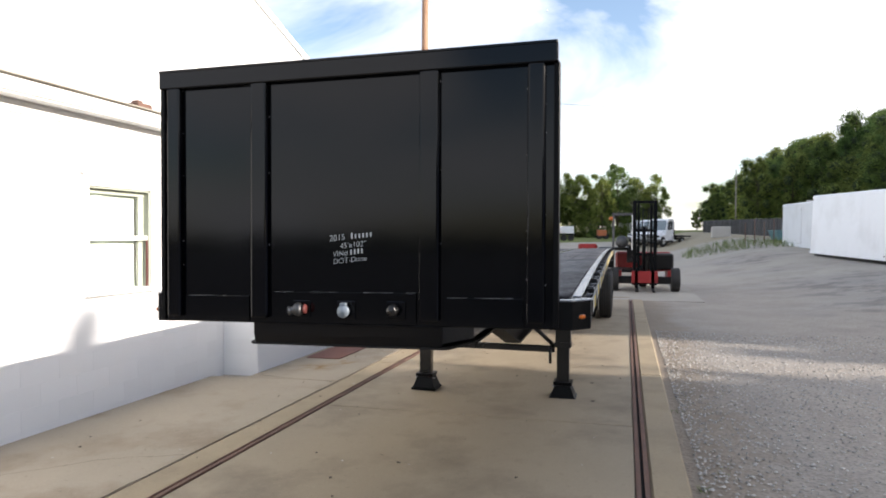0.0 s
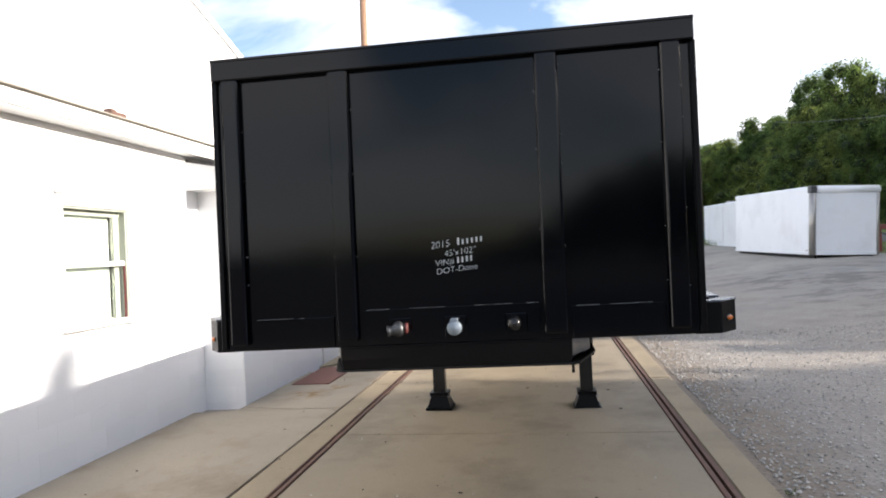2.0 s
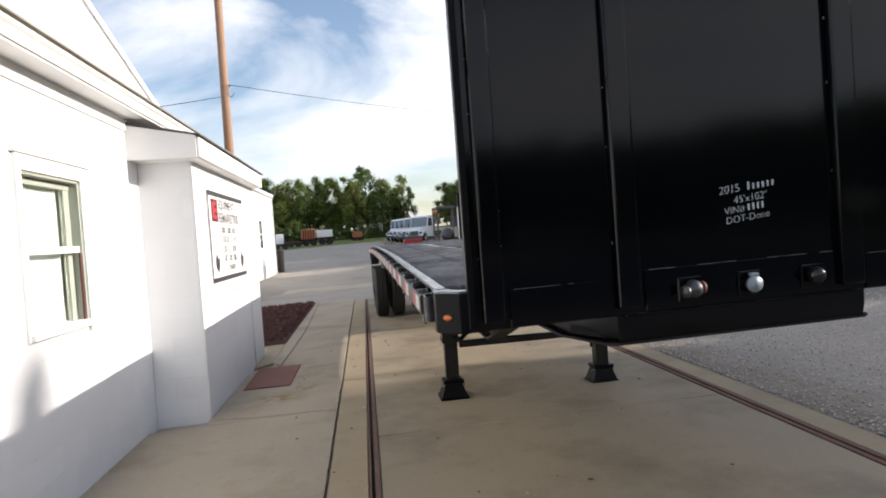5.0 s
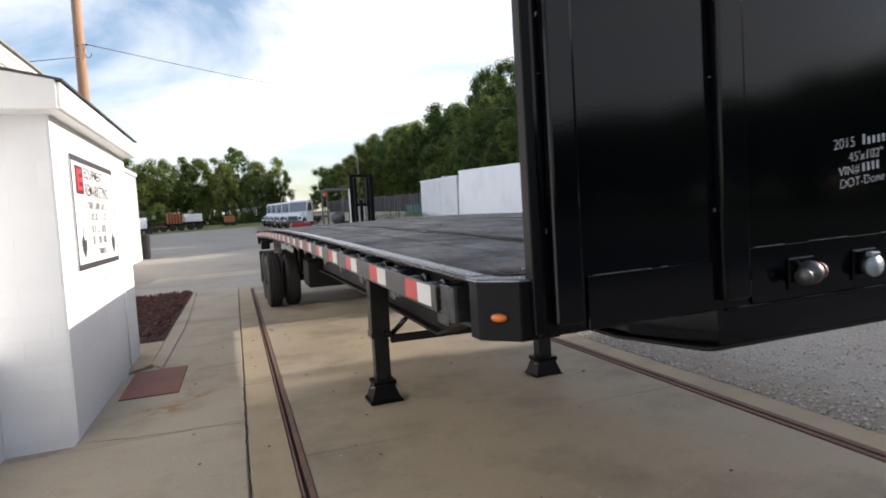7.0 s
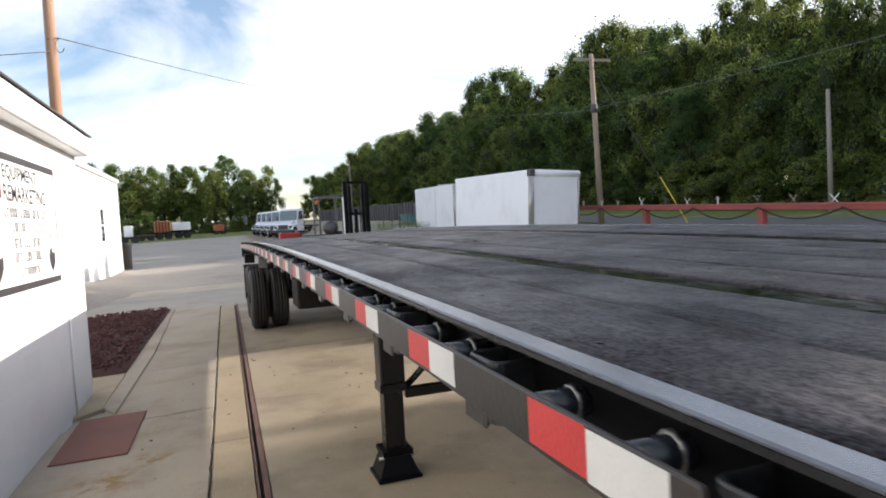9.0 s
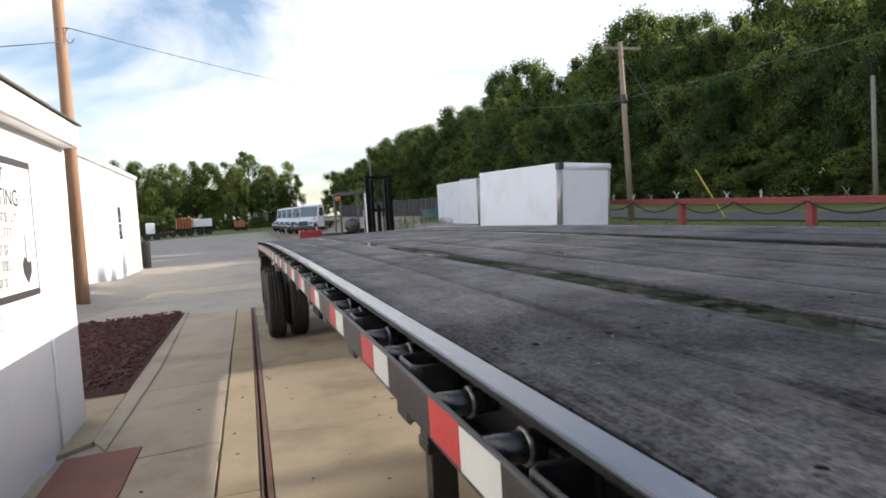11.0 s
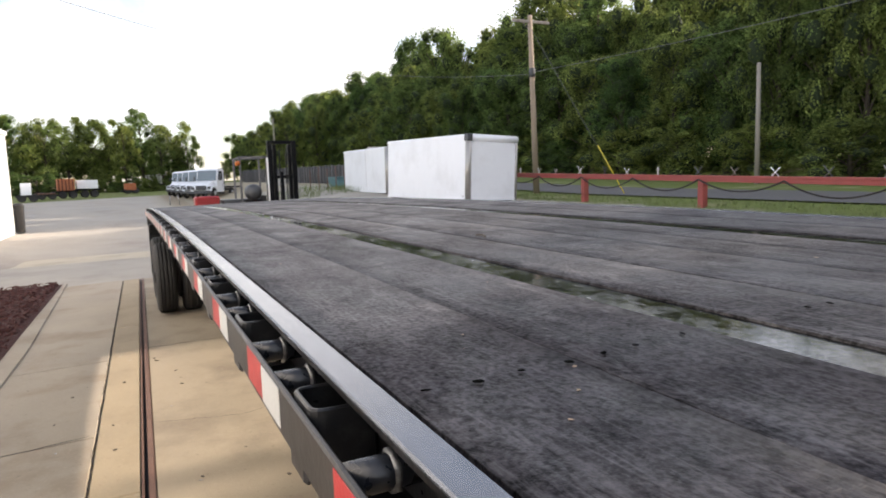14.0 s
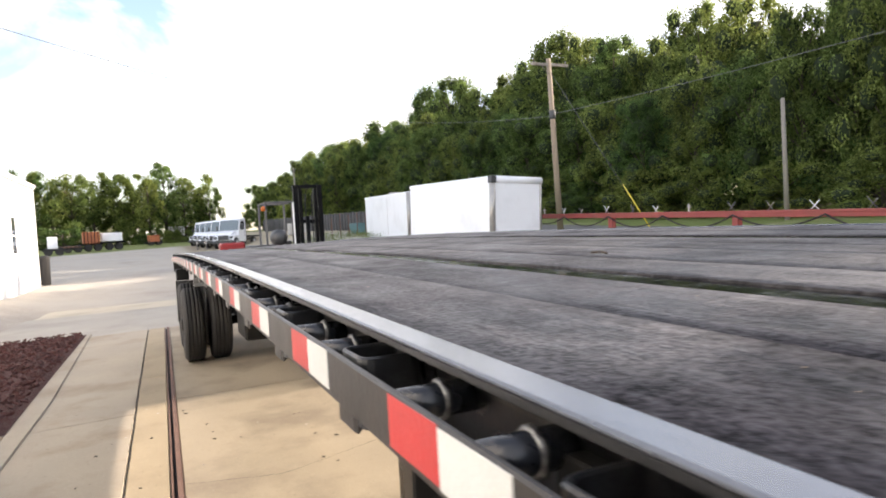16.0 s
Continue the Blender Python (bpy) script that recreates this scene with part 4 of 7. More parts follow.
def side(s):
    rail = part("side_rail", bend(prism([(s * 1.217, TOP - 0.004), (s * 1.266, TOP - 0.004), (s * 1.266, TOP - 0.013), (s * 1.224, TOP - 0.016), (s * 1.208, TOP - 0.032), (s * 1.200, TOP - 0.14), (s * 1.250, TOP - 0.147), (s * 1.250, TOP - 0.16), (s * 1.185, TOP - 0.16)],
                                    0.12, LENGTH, "y")), M_BLACK_SIDE, trailer, "black side rail with a worn grey top")
    part("rail_cap", bend(box(min(s * 1.221, s * 1.269), max(s * 1.221, s * 1.269), 0.168, LENGTH - 0.01, TOP - 0.0035, TOP + 0.005, 0.003)), M_RAILTOP, rail, "worn grey metal edge strip")
    zt, zb = 1.444, 1.362
    rub = part("rub_rail", bend(box(min(s * 1.308, s * 1.319), max(s * 1.308, s * 1.319), 0.352, LENGTH - 0.02, zb, zt, 0.003)), M_RUB, trailer, "flat black rub rail with red and white tape")
    # shared meshes for the repeats
    spool = mesh_of(cyl((s * 1.309, 0, 0), (s * 1.200, 0, 0), 0.0225, 0.0225, 14), "spool", True)
    spool.materials.append(M_SPOOL)
    pk = bmesh.new()
    def loop(x0, x1, h, c):
        pts = []
        for cx, cy, a0 in ((x1 - c, h - c, 0), (x0 + c, h - c, 90), (x0 + c, c - h, 180), (x1 - c, c - h, 270)):
            pts += [(cx + c * math.cos(radians(a0 + d)), cy + c * math.sin(radians(a0 + d))) for d in (0, 30, 60, 90)]
        return pts
    outer, inner = loop(1.206, 1.3075, 0.060, 0.020), loop(1.2145, 1.299, 0.0515, 0.0125)
    rings = [[pk.verts.new((s * x, y, z)) for x, y in o] for o, z in ((outer, -0.062), (outer, 0.045), (loop(1.2085, 1.305, 0.0575, 0.0185), 0.048), (loop(1.212, 1.3015, 0.054, 0.015), 0.048), (inner, 0.045), (inner, -0.062))]
    for a, b in zip(rings, rings[1:] + rings[:1]):
        for i in range(len(a)):
            pk.faces.new((a[i], a[(i + 1) % len(a)], b[(i + 1) % len(a)], b[i]))
    bmesh.ops.recalc_face_normals(pk, faces=pk.faces)
    pocket = mesh_of(pk, "stake_pocket")
    pocket.materials.append(M_POCKET)
    tapes = {}
    # on the right the red tape is painted yellow for the low sun
    for nm, m in (("r", M_RED if s < 0 else M_YELLOW), ("w", M_WHITE_TAPE)):
        tapes[nm] = mesh_of(box(min(s * 1.3192, s * 1.3206), max(s * 1.3192, s * 1.3206), -0.0757, 0.0757, zb + 0.010, zt - 0.004, 0.0005), "tape")
        tapes[nm].materials.append(m)
    bead = weld_nut()
    ring = lathe([(0.0205, -0.005), (0.0255, -0.004), (0.0275, 0.0), (0.0255, 0.004), (0.0205, 0.005)], 18, Matrix.Translation((s * 1.250, 0, 0)))
    for v in ring.verts:
        v.co += Vector((0, v.co.y, v.co.z)) * (0.22 * noise.noise(v.co * 120))
    collar = mesh_of(ring, "weld_collar")
    collar.materials.append(M_WELD)
    tab = mesh_of(box(min(s * 1.300, s * 1.314), max(s * 1.300, s * 1.314), -0.045, 0.045, zb - 0.035, zb + 0.002, 0.006), "rail_tab")
    tab.materials.append(M_RUB)
    rnd = random.Random(12 + s)
    for k in range(22):
        p = 0.2975 + 0.6096 * k

        def put(name, mesh, material, dy, x=0.0, z=0.0):
            o = part(name, mesh, material, rub)
            o.location = (x, p + dy, z + sway(s * 1.27, p + dy))

        put("stake_pocket", pocket, M_POCKET, 0, 0, 1.404)
        for dy in (0.045, -0.05):
            put("weld_bead", bead, M_WELD, dy, s * 1.216, 1.454)
        if p + 0.5 > LENGTH:
            break
        for d in (0.178, 0.395):
            put("spool", spool, M_SPOOL, d, 0, 1.421)
            put("weld_collar", collar, M_WELD, d, 0, 1.421)
        for nm, d in (("w", 0.1735), ("r", 0.326)):
            put("reflective_tape", tapes[nm], M_RED, d)
        put("rail_tab", tab, M_BLACK_SIDE, 0.02 + rnd.uniform(-0.02, 0.02))


side(-1)
side(1)


def underframe():
    for s in (-1, 1):
        # the unseen depth is chosen so the beam keeps the sun off the walk
        outline = [(0.9, 1.30), (0.9, 1.20), (1.9, 1.02), (2.75, 0.755), (9.8, 0.755), (10.8, 1.06), (13.6, 1.06), (13.6, 1.30)]
        bm = prism(outline, s * 0.49 - 0.006, s * 0.49 + 0.006, "x")
        for a, b in zip(outline[1:-1], outline[2:-1]):
            dy, dz = b[0] - a[0], b[1] - a[1]
            bm2 = prism([(a[0], a[1]), (b[0], b[1]), (b[0], b[1] - 0.02), (a[0], a[1] - 0.02)], s * 0.49 - 0.07, s * 0.49 + 0.07, "x")
            merge(bm, bm2)
        part("main_beam", bend(bm), M_UNDER, trailer)
    cm = mesh_of(box(-1.20, 1.20, -0.03, 0.03, 1.31, 1.42, 0.003), "cross_member")
    cm.materials.append(M_UNDER)
    for i in range(22):
        o = part("cross_member", cm, M_UNDER, trailer)
        y = 0.44 + 0.6096 * i
        o.location = (0, y, sway(0, y))
        o.rotation_euler = (0, -lean(y), 0)
    part("rear_rail", bend(box(-1.30, 1.30, LENGTH - 0.05, LENGTH, 1.18, TOP, 0.006)), M_BLACK_SIDE, trailer)
    # box and air tanks slung under the frame ahead of the axles
    part("tool_box", box(-0.74, 0.06, 8.9, 9.6, 0.55, 1.0, 0.02), M_UNDER, trailer, "dark steel box slung under the frame")
    part("air_tank", cyl((-0.4, 10.05, 0.98), (0.4, 10.05, 0.98), 0.12, 0.12, 18), M_UNDER, trailer)
    for x in (-0.60, -0.10):
        part("box_hanger", box(x - 0.03, x + 0.03, 9.2, 9.28, 0.985, 1.36, 0.004), M_UNDER, trailer)


underframe()


def landing_gear():
    for s in (-1, 1):
        x, y = s * 0.793, 3.90
        leg = part("landing_leg", box(x - 0.082, x + 0.082, y - 0.075, y + 0.075, 0.60, 1.33, 0.008), M_BLACK_SIDE, trailer, "square black landing leg")
        part("inner_tube", box(x - 0.066, x + 0.066, y - 0.06, y + 0.06, 0.10, 0.62, 0.006), M_BLACK_SIDE, leg)
        bm = bmesh.new()
        rings = []
        for z, hx, hy in ((0.022, 0.145, 0.135), (0.045, 0.145, 0.135), (0.05, 0.130, 0.12), (0.17, 0.085, 0.09), (0.175, 0.10, 0.10), (0.21, 0.10, 0.10)):
            rings.append([bm.verts.new((x + a * hx, y + b * hy, z)) for a, b in ((-1, -1), (1, -1), (1, 1), (-1, 1))])
        for a, b in zip(rings, rings[1:]):
            for i in range(4):
                bm.faces.new((a[i], a[(i + 1) % 4], b[(i + 1) % 4], b[i]))
        bm.faces.new(rings[0][::-1])
        bm.faces.new(rings[-1])
        part("foot", bm, M_CORNER, leg, "flared steel sand shoe")
        part("foot_pin", cyl((x - 0.118, y - 0.05, 0.155), (x + 0.118, y - 0.05, 0.155), 0.010), M_WELD, leg)
        part("collar", box(x - 0.09, x + 0.09, y - 0.083, y + 0.083, 0.592, 0.65, 0.004), M_BLACK_SIDE, leg)
        # brace up to the frame
        bm = tube([(s * 0.70, y, 0.59), (s * 0.40, y, 0.86)], 0.024, 8)
        part("brace", bm, M_BLACK_SIDE, leg)
        bm = box(x - 0.05, x + 0.05, y + 0.06, y + 0.09, 0.9, 1.32, 0.003)
        part("mounting_plate", bm, M_BLACK_SIDE, leg)
        part("rear_brace", tube([(x, y + 0.06, 0.80), (s * 0.52, y + 1.1, 1.02)], 0.022, 8), M_BLACK_SIDE, leg)
    part("cross_shaft", box(-0.70, 0.70, 3.875, 3.925, 0.525, 0.595, 0.006), M_BLACK_SIDE, trailer)
    part("gear_shaft", cyl((-0.70, 3.865, 1.02), (0.70, 3.865, 1.02), 0.02), M_BLACK_SIDE, trailer)
    pts = [(0.873, 3.855, 0.83)] + [(0.98 + 0.06 * math.sin(a), 3.835, 0.89 - 0.06 * math.cos(a)) for a in (i * math.pi / 12 for i in range(7))] + [(1.04, 3.835, 1.22)]
    part("crank_handle", tube(pts, 0.014, 8), M_BLACK_SIDE, trailer, "bent steel crank handle")
    part("crank_grip", tube([(0.66, 3.785, 0.60), (0.66, 3.785, 0.42)], 0.016, 8), M_BLACK_SIDE, trailer)


landing_gear()


def wheel_meshes():
    R, W = 0.515, 0.275
    prof = [(0.285, -W / 2 + 0.03), (0.30, -W / 2 + 0.012), (0.38, -W / 2), (0.46, -W / 2 + 0.006), (0.497, -W / 2 + 0.03), (R, -W / 2 + 0.052)]
    for i, g in enumerate((-0.072, -0.026, 0.026, 0.072)):
        prof += [(R, g - 0.007), (R - 0.014, g - 0.004), (R - 0.014, g + 0.004), (R, g + 0.007)]
    prof += [(R, W / 2 - 0.052), (0.497, W / 2 - 0.03), (0.46, W / 2 - 0.006), (0.38, W / 2), (0.30, W / 2 - 0.012), (0.285, W / 2 - 0.03)]
    tyre = mesh_of(lathe(prof, 40), "tyre")
    tyre.materials.append(M_TYRE)
    rim = mesh_of(lathe([(0.287, -0.105), (0.275, -0.105), (0.262, -0.08), (0.25, 0.02), (0.17, 0.05), (0.12, 0.06), (0.12, 0.10), (0.06, 0.10), (0.001, 0.10)], 32), "rim")
    rim.materials.append(M_RIM)
    return tyre, rim


TYRE, RIM = wheel_meshes()
for s in (-1, 1):
    for y in (11.20, 12.45):
        for x in (1.158, 0.815):
            w = empty("wheel", Matrix.Translation((s * x, y, 0.5355 + 0.008 * s * x)))
            w.parent = trailer
            part("tyre", TYRE, M_TYRE, w)
            r = part("rim", RIM, M_RIM, w)
            if (s < 0) != (x < 1):
                r.rotation_euler = (0, 0, math.pi)
        part("hub", cyl((s * 1.16, y, 0.535), (s * 1.31, y, 0.535), 0.10, 0.085, 18), M_UNDER, trailer)
for y in (11.20, 12.45):
    part("axle", cyl((-0.72, y, 0.535), (0.72, y, 0.535), 0.065), M_UNDER, trailer)
    for s in (-1, 1):
        part("leaf_spring", box(s * 0.53 - 0.04, s * 0.53 + 0.04, y - 0.5, y + 0.5, 0.55, 0.64, 0.01), M_UNDER, trailer)
        for d in (-0.5, 0.5):
            part("spring_hanger", box(s * 0.53 - 0.05, s * 0.53 + 0.05, y + d - 0.05, y + d + 0.05, 0.56, 1.08, 0.006), M_UNDER, trailer)
for s in (-1, 1):
    part("lamp_bracket", box(s * 1.235 - 0.085, s * 1.235 + 0.085, 11.62, 11.89, 1.13, 1.29, 0.01), M_UNDER, trailer, "black bracket box above the tyre")
    part("bracket_strap", box(s * 1.06 - 0.07, s * 1.06 + 0.07, 10.87, 10.93, 1.07, 1.31, 0.004), M_WELD, trailer)
    part("mud_flap", box(s * 0.98 - 0.31, s * 0.98 + 0.31, 13.52, 13.535, 0.30, 1.02, 0.002), M_TYRE, trailer)


def couplings():
    """Air couplings and the electric socket in the nose."""
    def plate(x):
        p = part("coupling_plate", box(x - 0.052, x + 0.052, -0.020, -0.0105, 1.332, 1.432, 0.004), M_BLACK, trailer)
        return p
    # silver coupling with a red seal
    p = plate(-0.262)
    part("coupling_body", lathe([(0.020, -0.01), (0.034, 0.0), (0.038, 0.012), (0.034, 0.03), (0.024, 0.04), (0.022, 0.055), (0.026, 0.06), (0.026, 0.07), (0.001, 0.072)], 20,
         Matrix.Translation((-0.250, -0.045, 1.387)) @ Euler((0, 0.15, math.pi + 0.35)).to_matrix().to_4x4()), M_CHROME, p, "dull silver air coupling")
    part("seal", lathe([(0.001, 0.0), (0.026, 0.0), (0.026, 0.012), (0.001, 0.012)], 18, Matrix.Translation((-0.232, -0.048, 1.387)) @ Euler((0, 0, 0.1)).to_matrix().to_4x4()), M_REDPLASTIC, p, "red rubber seal")
    part("neck", cyl((-0.245, -0.02, 1.387), (-0.245, -0.06, 1.387), 0.016), M_CHROME, p)
    # round socket under its cover
    p = plate(0.006)
    part("socket_cover", lathe([(0.001, 0.0), (0.033, 0.0), (0.036, 0.006), (0.033, 0.014), (0.001, 0.018)], 26,
         Matrix.Translation((0.004, -0.045, 1.378)) @ Euler((0, 0, -math.pi / 2)).to_matrix().to_4x4()), M_GREYCAP, p, "round grey socket cover")
    part("socket_hinge", box(-0.014, 0.022, -0.060, -0.035, 1.409, 1.424, 0.003), M_GREYCAP, p)
    part("socket_body", cyl((0.004, -0.018, 1.378), (0.004, -0.046, 1.378), 0.028, 0.031, 18), M_BLACK_SIDE, p)
    # black coupling
    p = plate(0.293)
    part("coupling_body", lathe([(0.018, -0.01), (0.032, 0.0), (0.036, 0.012), (0.030, 0.03), (0.02, 0.045), (0.001, 0.05)], 20,
         Matrix.Translation((0.300, -0.045, 1.389)) @ Euler((0, 0.1, math.pi + 0.3)).to_matrix().to_4x4()), M_BLACK_SIDE, p)
    part("neck", cyl((0.298, -0.02, 1.389), (0.298, -0.055, 1.389), 0.016), M_BLACK_SIDE, p)


couplings()


def lettering(parent, text, x, z, size, y=-0.0035, shear=0.12, tilt=0.0, material=None, name="chalk_writing", heavy=0.0018, label=""):
    cu = bpy.data.curves.new(name, "FONT")
    cu.body, cu.size, cu.shear, cu.extrude, cu.offset = text, size, shear, 0.0004, heavy
    tmp = bpy.data.objects.new(name, cu)
    scene.collection.objects.link(tmp)
    dg = bpy.context.evaluated_depsgraph_get()
    me = bpy.data.meshes.new_from_object(tmp.evaluated_get(dg))
    bpy.data.objects.remove(tmp)
    me.transform(Matrix.Translation((x, y, z)) @ Matrix.Rotation(tilt, 4, "Y") @ Matrix.Rotation(math.pi / 2, 4, "X"))
    me.materials.clear()
    me.materials.append(material or M_CHALK)
    return part(name, me, material or M_CHALK, parent, label)


lettering(hb, "2015", -0.080, 1.757, 0.048, tilt=-0.10, heavy=-0.0006, label="white chalk-marker writing")
lettering(hb, "45'x102\"", -0.016, 1.716, 0.044, tilt=-0.10, heavy=-0.0006, label="white chalk-marker writing")
lettering(hb, "VIN#", -0.060, 1.672, 0.042, tilt=-0.10, heavy=-0.0006, label="white chalk-marker writing")
lettering(hb, "DOT-Done", -0.056, 1.632, 0.042, tilt=-0.10, heavy=-0.0006, label="white chalk-marker writing")
bm = bmesh.new()
for i in range(6):                  # a word left as plain strokes
    x = 0.050 + 0.022 * i
    box(x, x + 0.009, -0.0036, -0.0030, 1.771 + 0.0022 * i, (1.805 if i == 0 else 1.795) + 0.0022 * i, 0.0, bm)
for i in range(4):
    x = 0.046 + 0.021 * i
    box(x, x + 0.009, -0.0036, -0.0030, 1.684 + 0.0022 * i, 1.712 + 0.0022 * i, 0.0, bm)
part("chalk_mark", bm, M_CHALK, hb, "white chalk-marker strokes")["kind"] = "stuff"

# the nose and the legs sit a little off the deck's centre line, and the nose leans
OFF = {"headboard": 0.003, "nose_box": 0.010, "corner_plate": 0.020, "front_rail": 0.010, "front_sill": 0.010, "coupling_plate": 0.024, "landing_leg": 0.0695,
       "cross_shaft": 0.0695, "gear_shaft": 0.0695, "crank_handle": 0.0695, "crank_grip": 0.0695}
for ob in trailer.children:
    kind = ob.name.split(".")[0]
    ob.location.x += OFF.get(kind, 0.0)
    if kind in ("headboard", "nose_box", "corner_plate", "front_rail", "coupling_plate"):
        for o in [ob] + list(ob.children_recursive):
            lens = o.name.split(".")[0] in ("marker_light", "bezel")
            for v in o.data.vertices:
                up = 0.027
                if kind == "corner_plate":
                    up = -0.002 if lens else (0.027 if v.co.z < 1.35 else -0.004)
                fade = min(1.0, max(0.0, (2.7 - v.co.z) / 1.2))
                v.co.z += up + (0.0105 if kind == "corner_plate" and v.co.z > 1.43 else 0.0185) * v.co.x * fade

# ---- white block building with its annex ----
WX, AX = -3.735, -3.21          # faces of the main wall and of the annex
AY0, AY1 = 4.225, 7.76
def wall_piece(name, x0, x1, y0, y1, z0, z1, label, material=M_WHITEWALL):
    return tagged(part(name, box(x0, x1, y0, y1, z0, z1), material), label, "wall", kind="structure")


WIN = (1.985, 2.842, 1.215, 2.298)          # y0, y1, z0, z1 of the window opening
wall_main = empty("wall_east")
tagged(wall_main, "white painted concrete block wall of a low building", "wall", kind="structure")
back = WX - 0.22
face = WX - 0.005
for y0, y1, z0, z1 in ((-2.0, WIN[0], -0.25, 3.003), (WIN[1], AY0, -0.25, 3.003), (WIN[0], WIN[1], -0.25, WIN[2]), (WIN[0], WIN[1], WIN[3], 3.003)):
    part("core", box(back, face, y0, y1, z0, z1), M_WHITEWALL, wall_main)
wall_annex = empty("wall_annex")
tagged(wall_annex, "white painted block annex standing proud of the wall", "wall", kind="structure")
part("core", box(-3.945, AX - 0.005, AY0 + 0.005, AY1, -0.25, 2.70), M_WHITEWALL, wall_annex)
wall_piece("wall_south", -9.0, back, -2.0, -1.8, -0.25, 3.0, "plain white end wall of the low building")
part("core", box(back, face - 0.002, AY0 + 0.001, AY1 - 0.21, 2.702, 3.003), M_WHITEWALL, wall_main)
wall_piece("wall_north", -9.0, -3.95, AY1 - 0.2, AY1, -0.25, 3.0, "plain white end wall of the low building")


def window():
    y0, y1, z0, z1 = WIN
    w = empty("window_1")
    tagged(w, "white sash window with a pale blind in a cream frame", "window", kind="structure")
    # reveal, cream sashes
    bm = box(WX - 0.15, WX + 0.004, y0 - 0.002, y0 + 0.018, z0, z1, 0.002)
    box(WX - 0.15, WX + 0.004, y1 - 0.018, y1 + 0.002, z0, z1, 0.002, bm)
    box(WX - 0.15, WX + 0.004, y0, y1, z1 - 0.018, z1 + 0.002, 0.002, bm)
    part("window_frame", bm, M_OLIVE, w)
    bm = box(WX - 0.105, WX - 0.065, y1 - 0.105, y1 - 0.018, z0, z1 - 0.02, 0.004)
    box(WX - 0.105, WX - 0.065, y0 + 0.018, y0 + 0.035, z0, z1 - 0.02, 0.003, bm)
    box(WX - 0.10, WX - 0.06, y0, y1, z1 - 0.07, z1 - 0.018, 0.004, bm)
    part("sash", bm, M_OLIVE, w, "cream sash with a broad jamb")
    part("meeting_rail", box(WX - 0.075, WX - 0.015, y0, y1, 1.738, 1.790, 0.004), M_TRIM, w)
    part("blind", box(WX - 0.135, WX - 0.128, y0 + 0.02, y1 - 0.10, z0, z1 - 0.02), M_BLIND, w, "pale green-white roller blind")
    gm = bpy.data.materials.new("window_glass")
    gm.use_nodes = True
    gn, gl = gm.node_tree.nodes, gm.node_tree.links
    gb = gn["Principled BSDF"]
    gb.inputs["Transmission Weight"].default_value, gb.inputs["Roughness"].default_value, gb.inputs["IOR"].default_value = 1.0, 0.02, 1.45
    for a, b in ((z0, 1.738), (1.79, z1 - 0.02)):
        p = part("pane", box(WX - 0.088, WX - 0.083, y0 + 0.02, y1 - 0.10, a, b), gm, w)
        p.visible_shadow = False
    # flat white casing and sill
    bm = box(WX, WX + 0.022, y0 - 0.07, y0 - 0.003, z0 - 0.06, z1 + 0.11, 0.003)
    box(WX, WX + 0.022, y1 + 0.003, y1 + 0.17, z0 - 0.10, z1 + 0.11, 0.003, bm)
    box(WX, WX + 0.024, y0 - 0.003, y1 + 0.003, z1 + 0.003, z1 + 0.11, 0.003, bm)
    part("casing", bm, M_TRIM, w)
    part("drip_cap", box(WX, WX + 0.04, y0 - 0.10, y1 + 0.19, z1 + 0.113, z1 + 0.135, 0.004), M_TRIM, w)
    part("window_sill", box(WX - 0.05, WX + 0.055, y0 - 0.06, y1 + 0.06, z0 - 0.05, z0 - 0.003, 0.006), M_TRIM, w)
    part("screen_bar", box(WX - 0.02, WX - 0.008, y1 - 0.040, y1 - 0.020, z0, 1.738, 0.002), M_REDPLASTIC, w)


window()


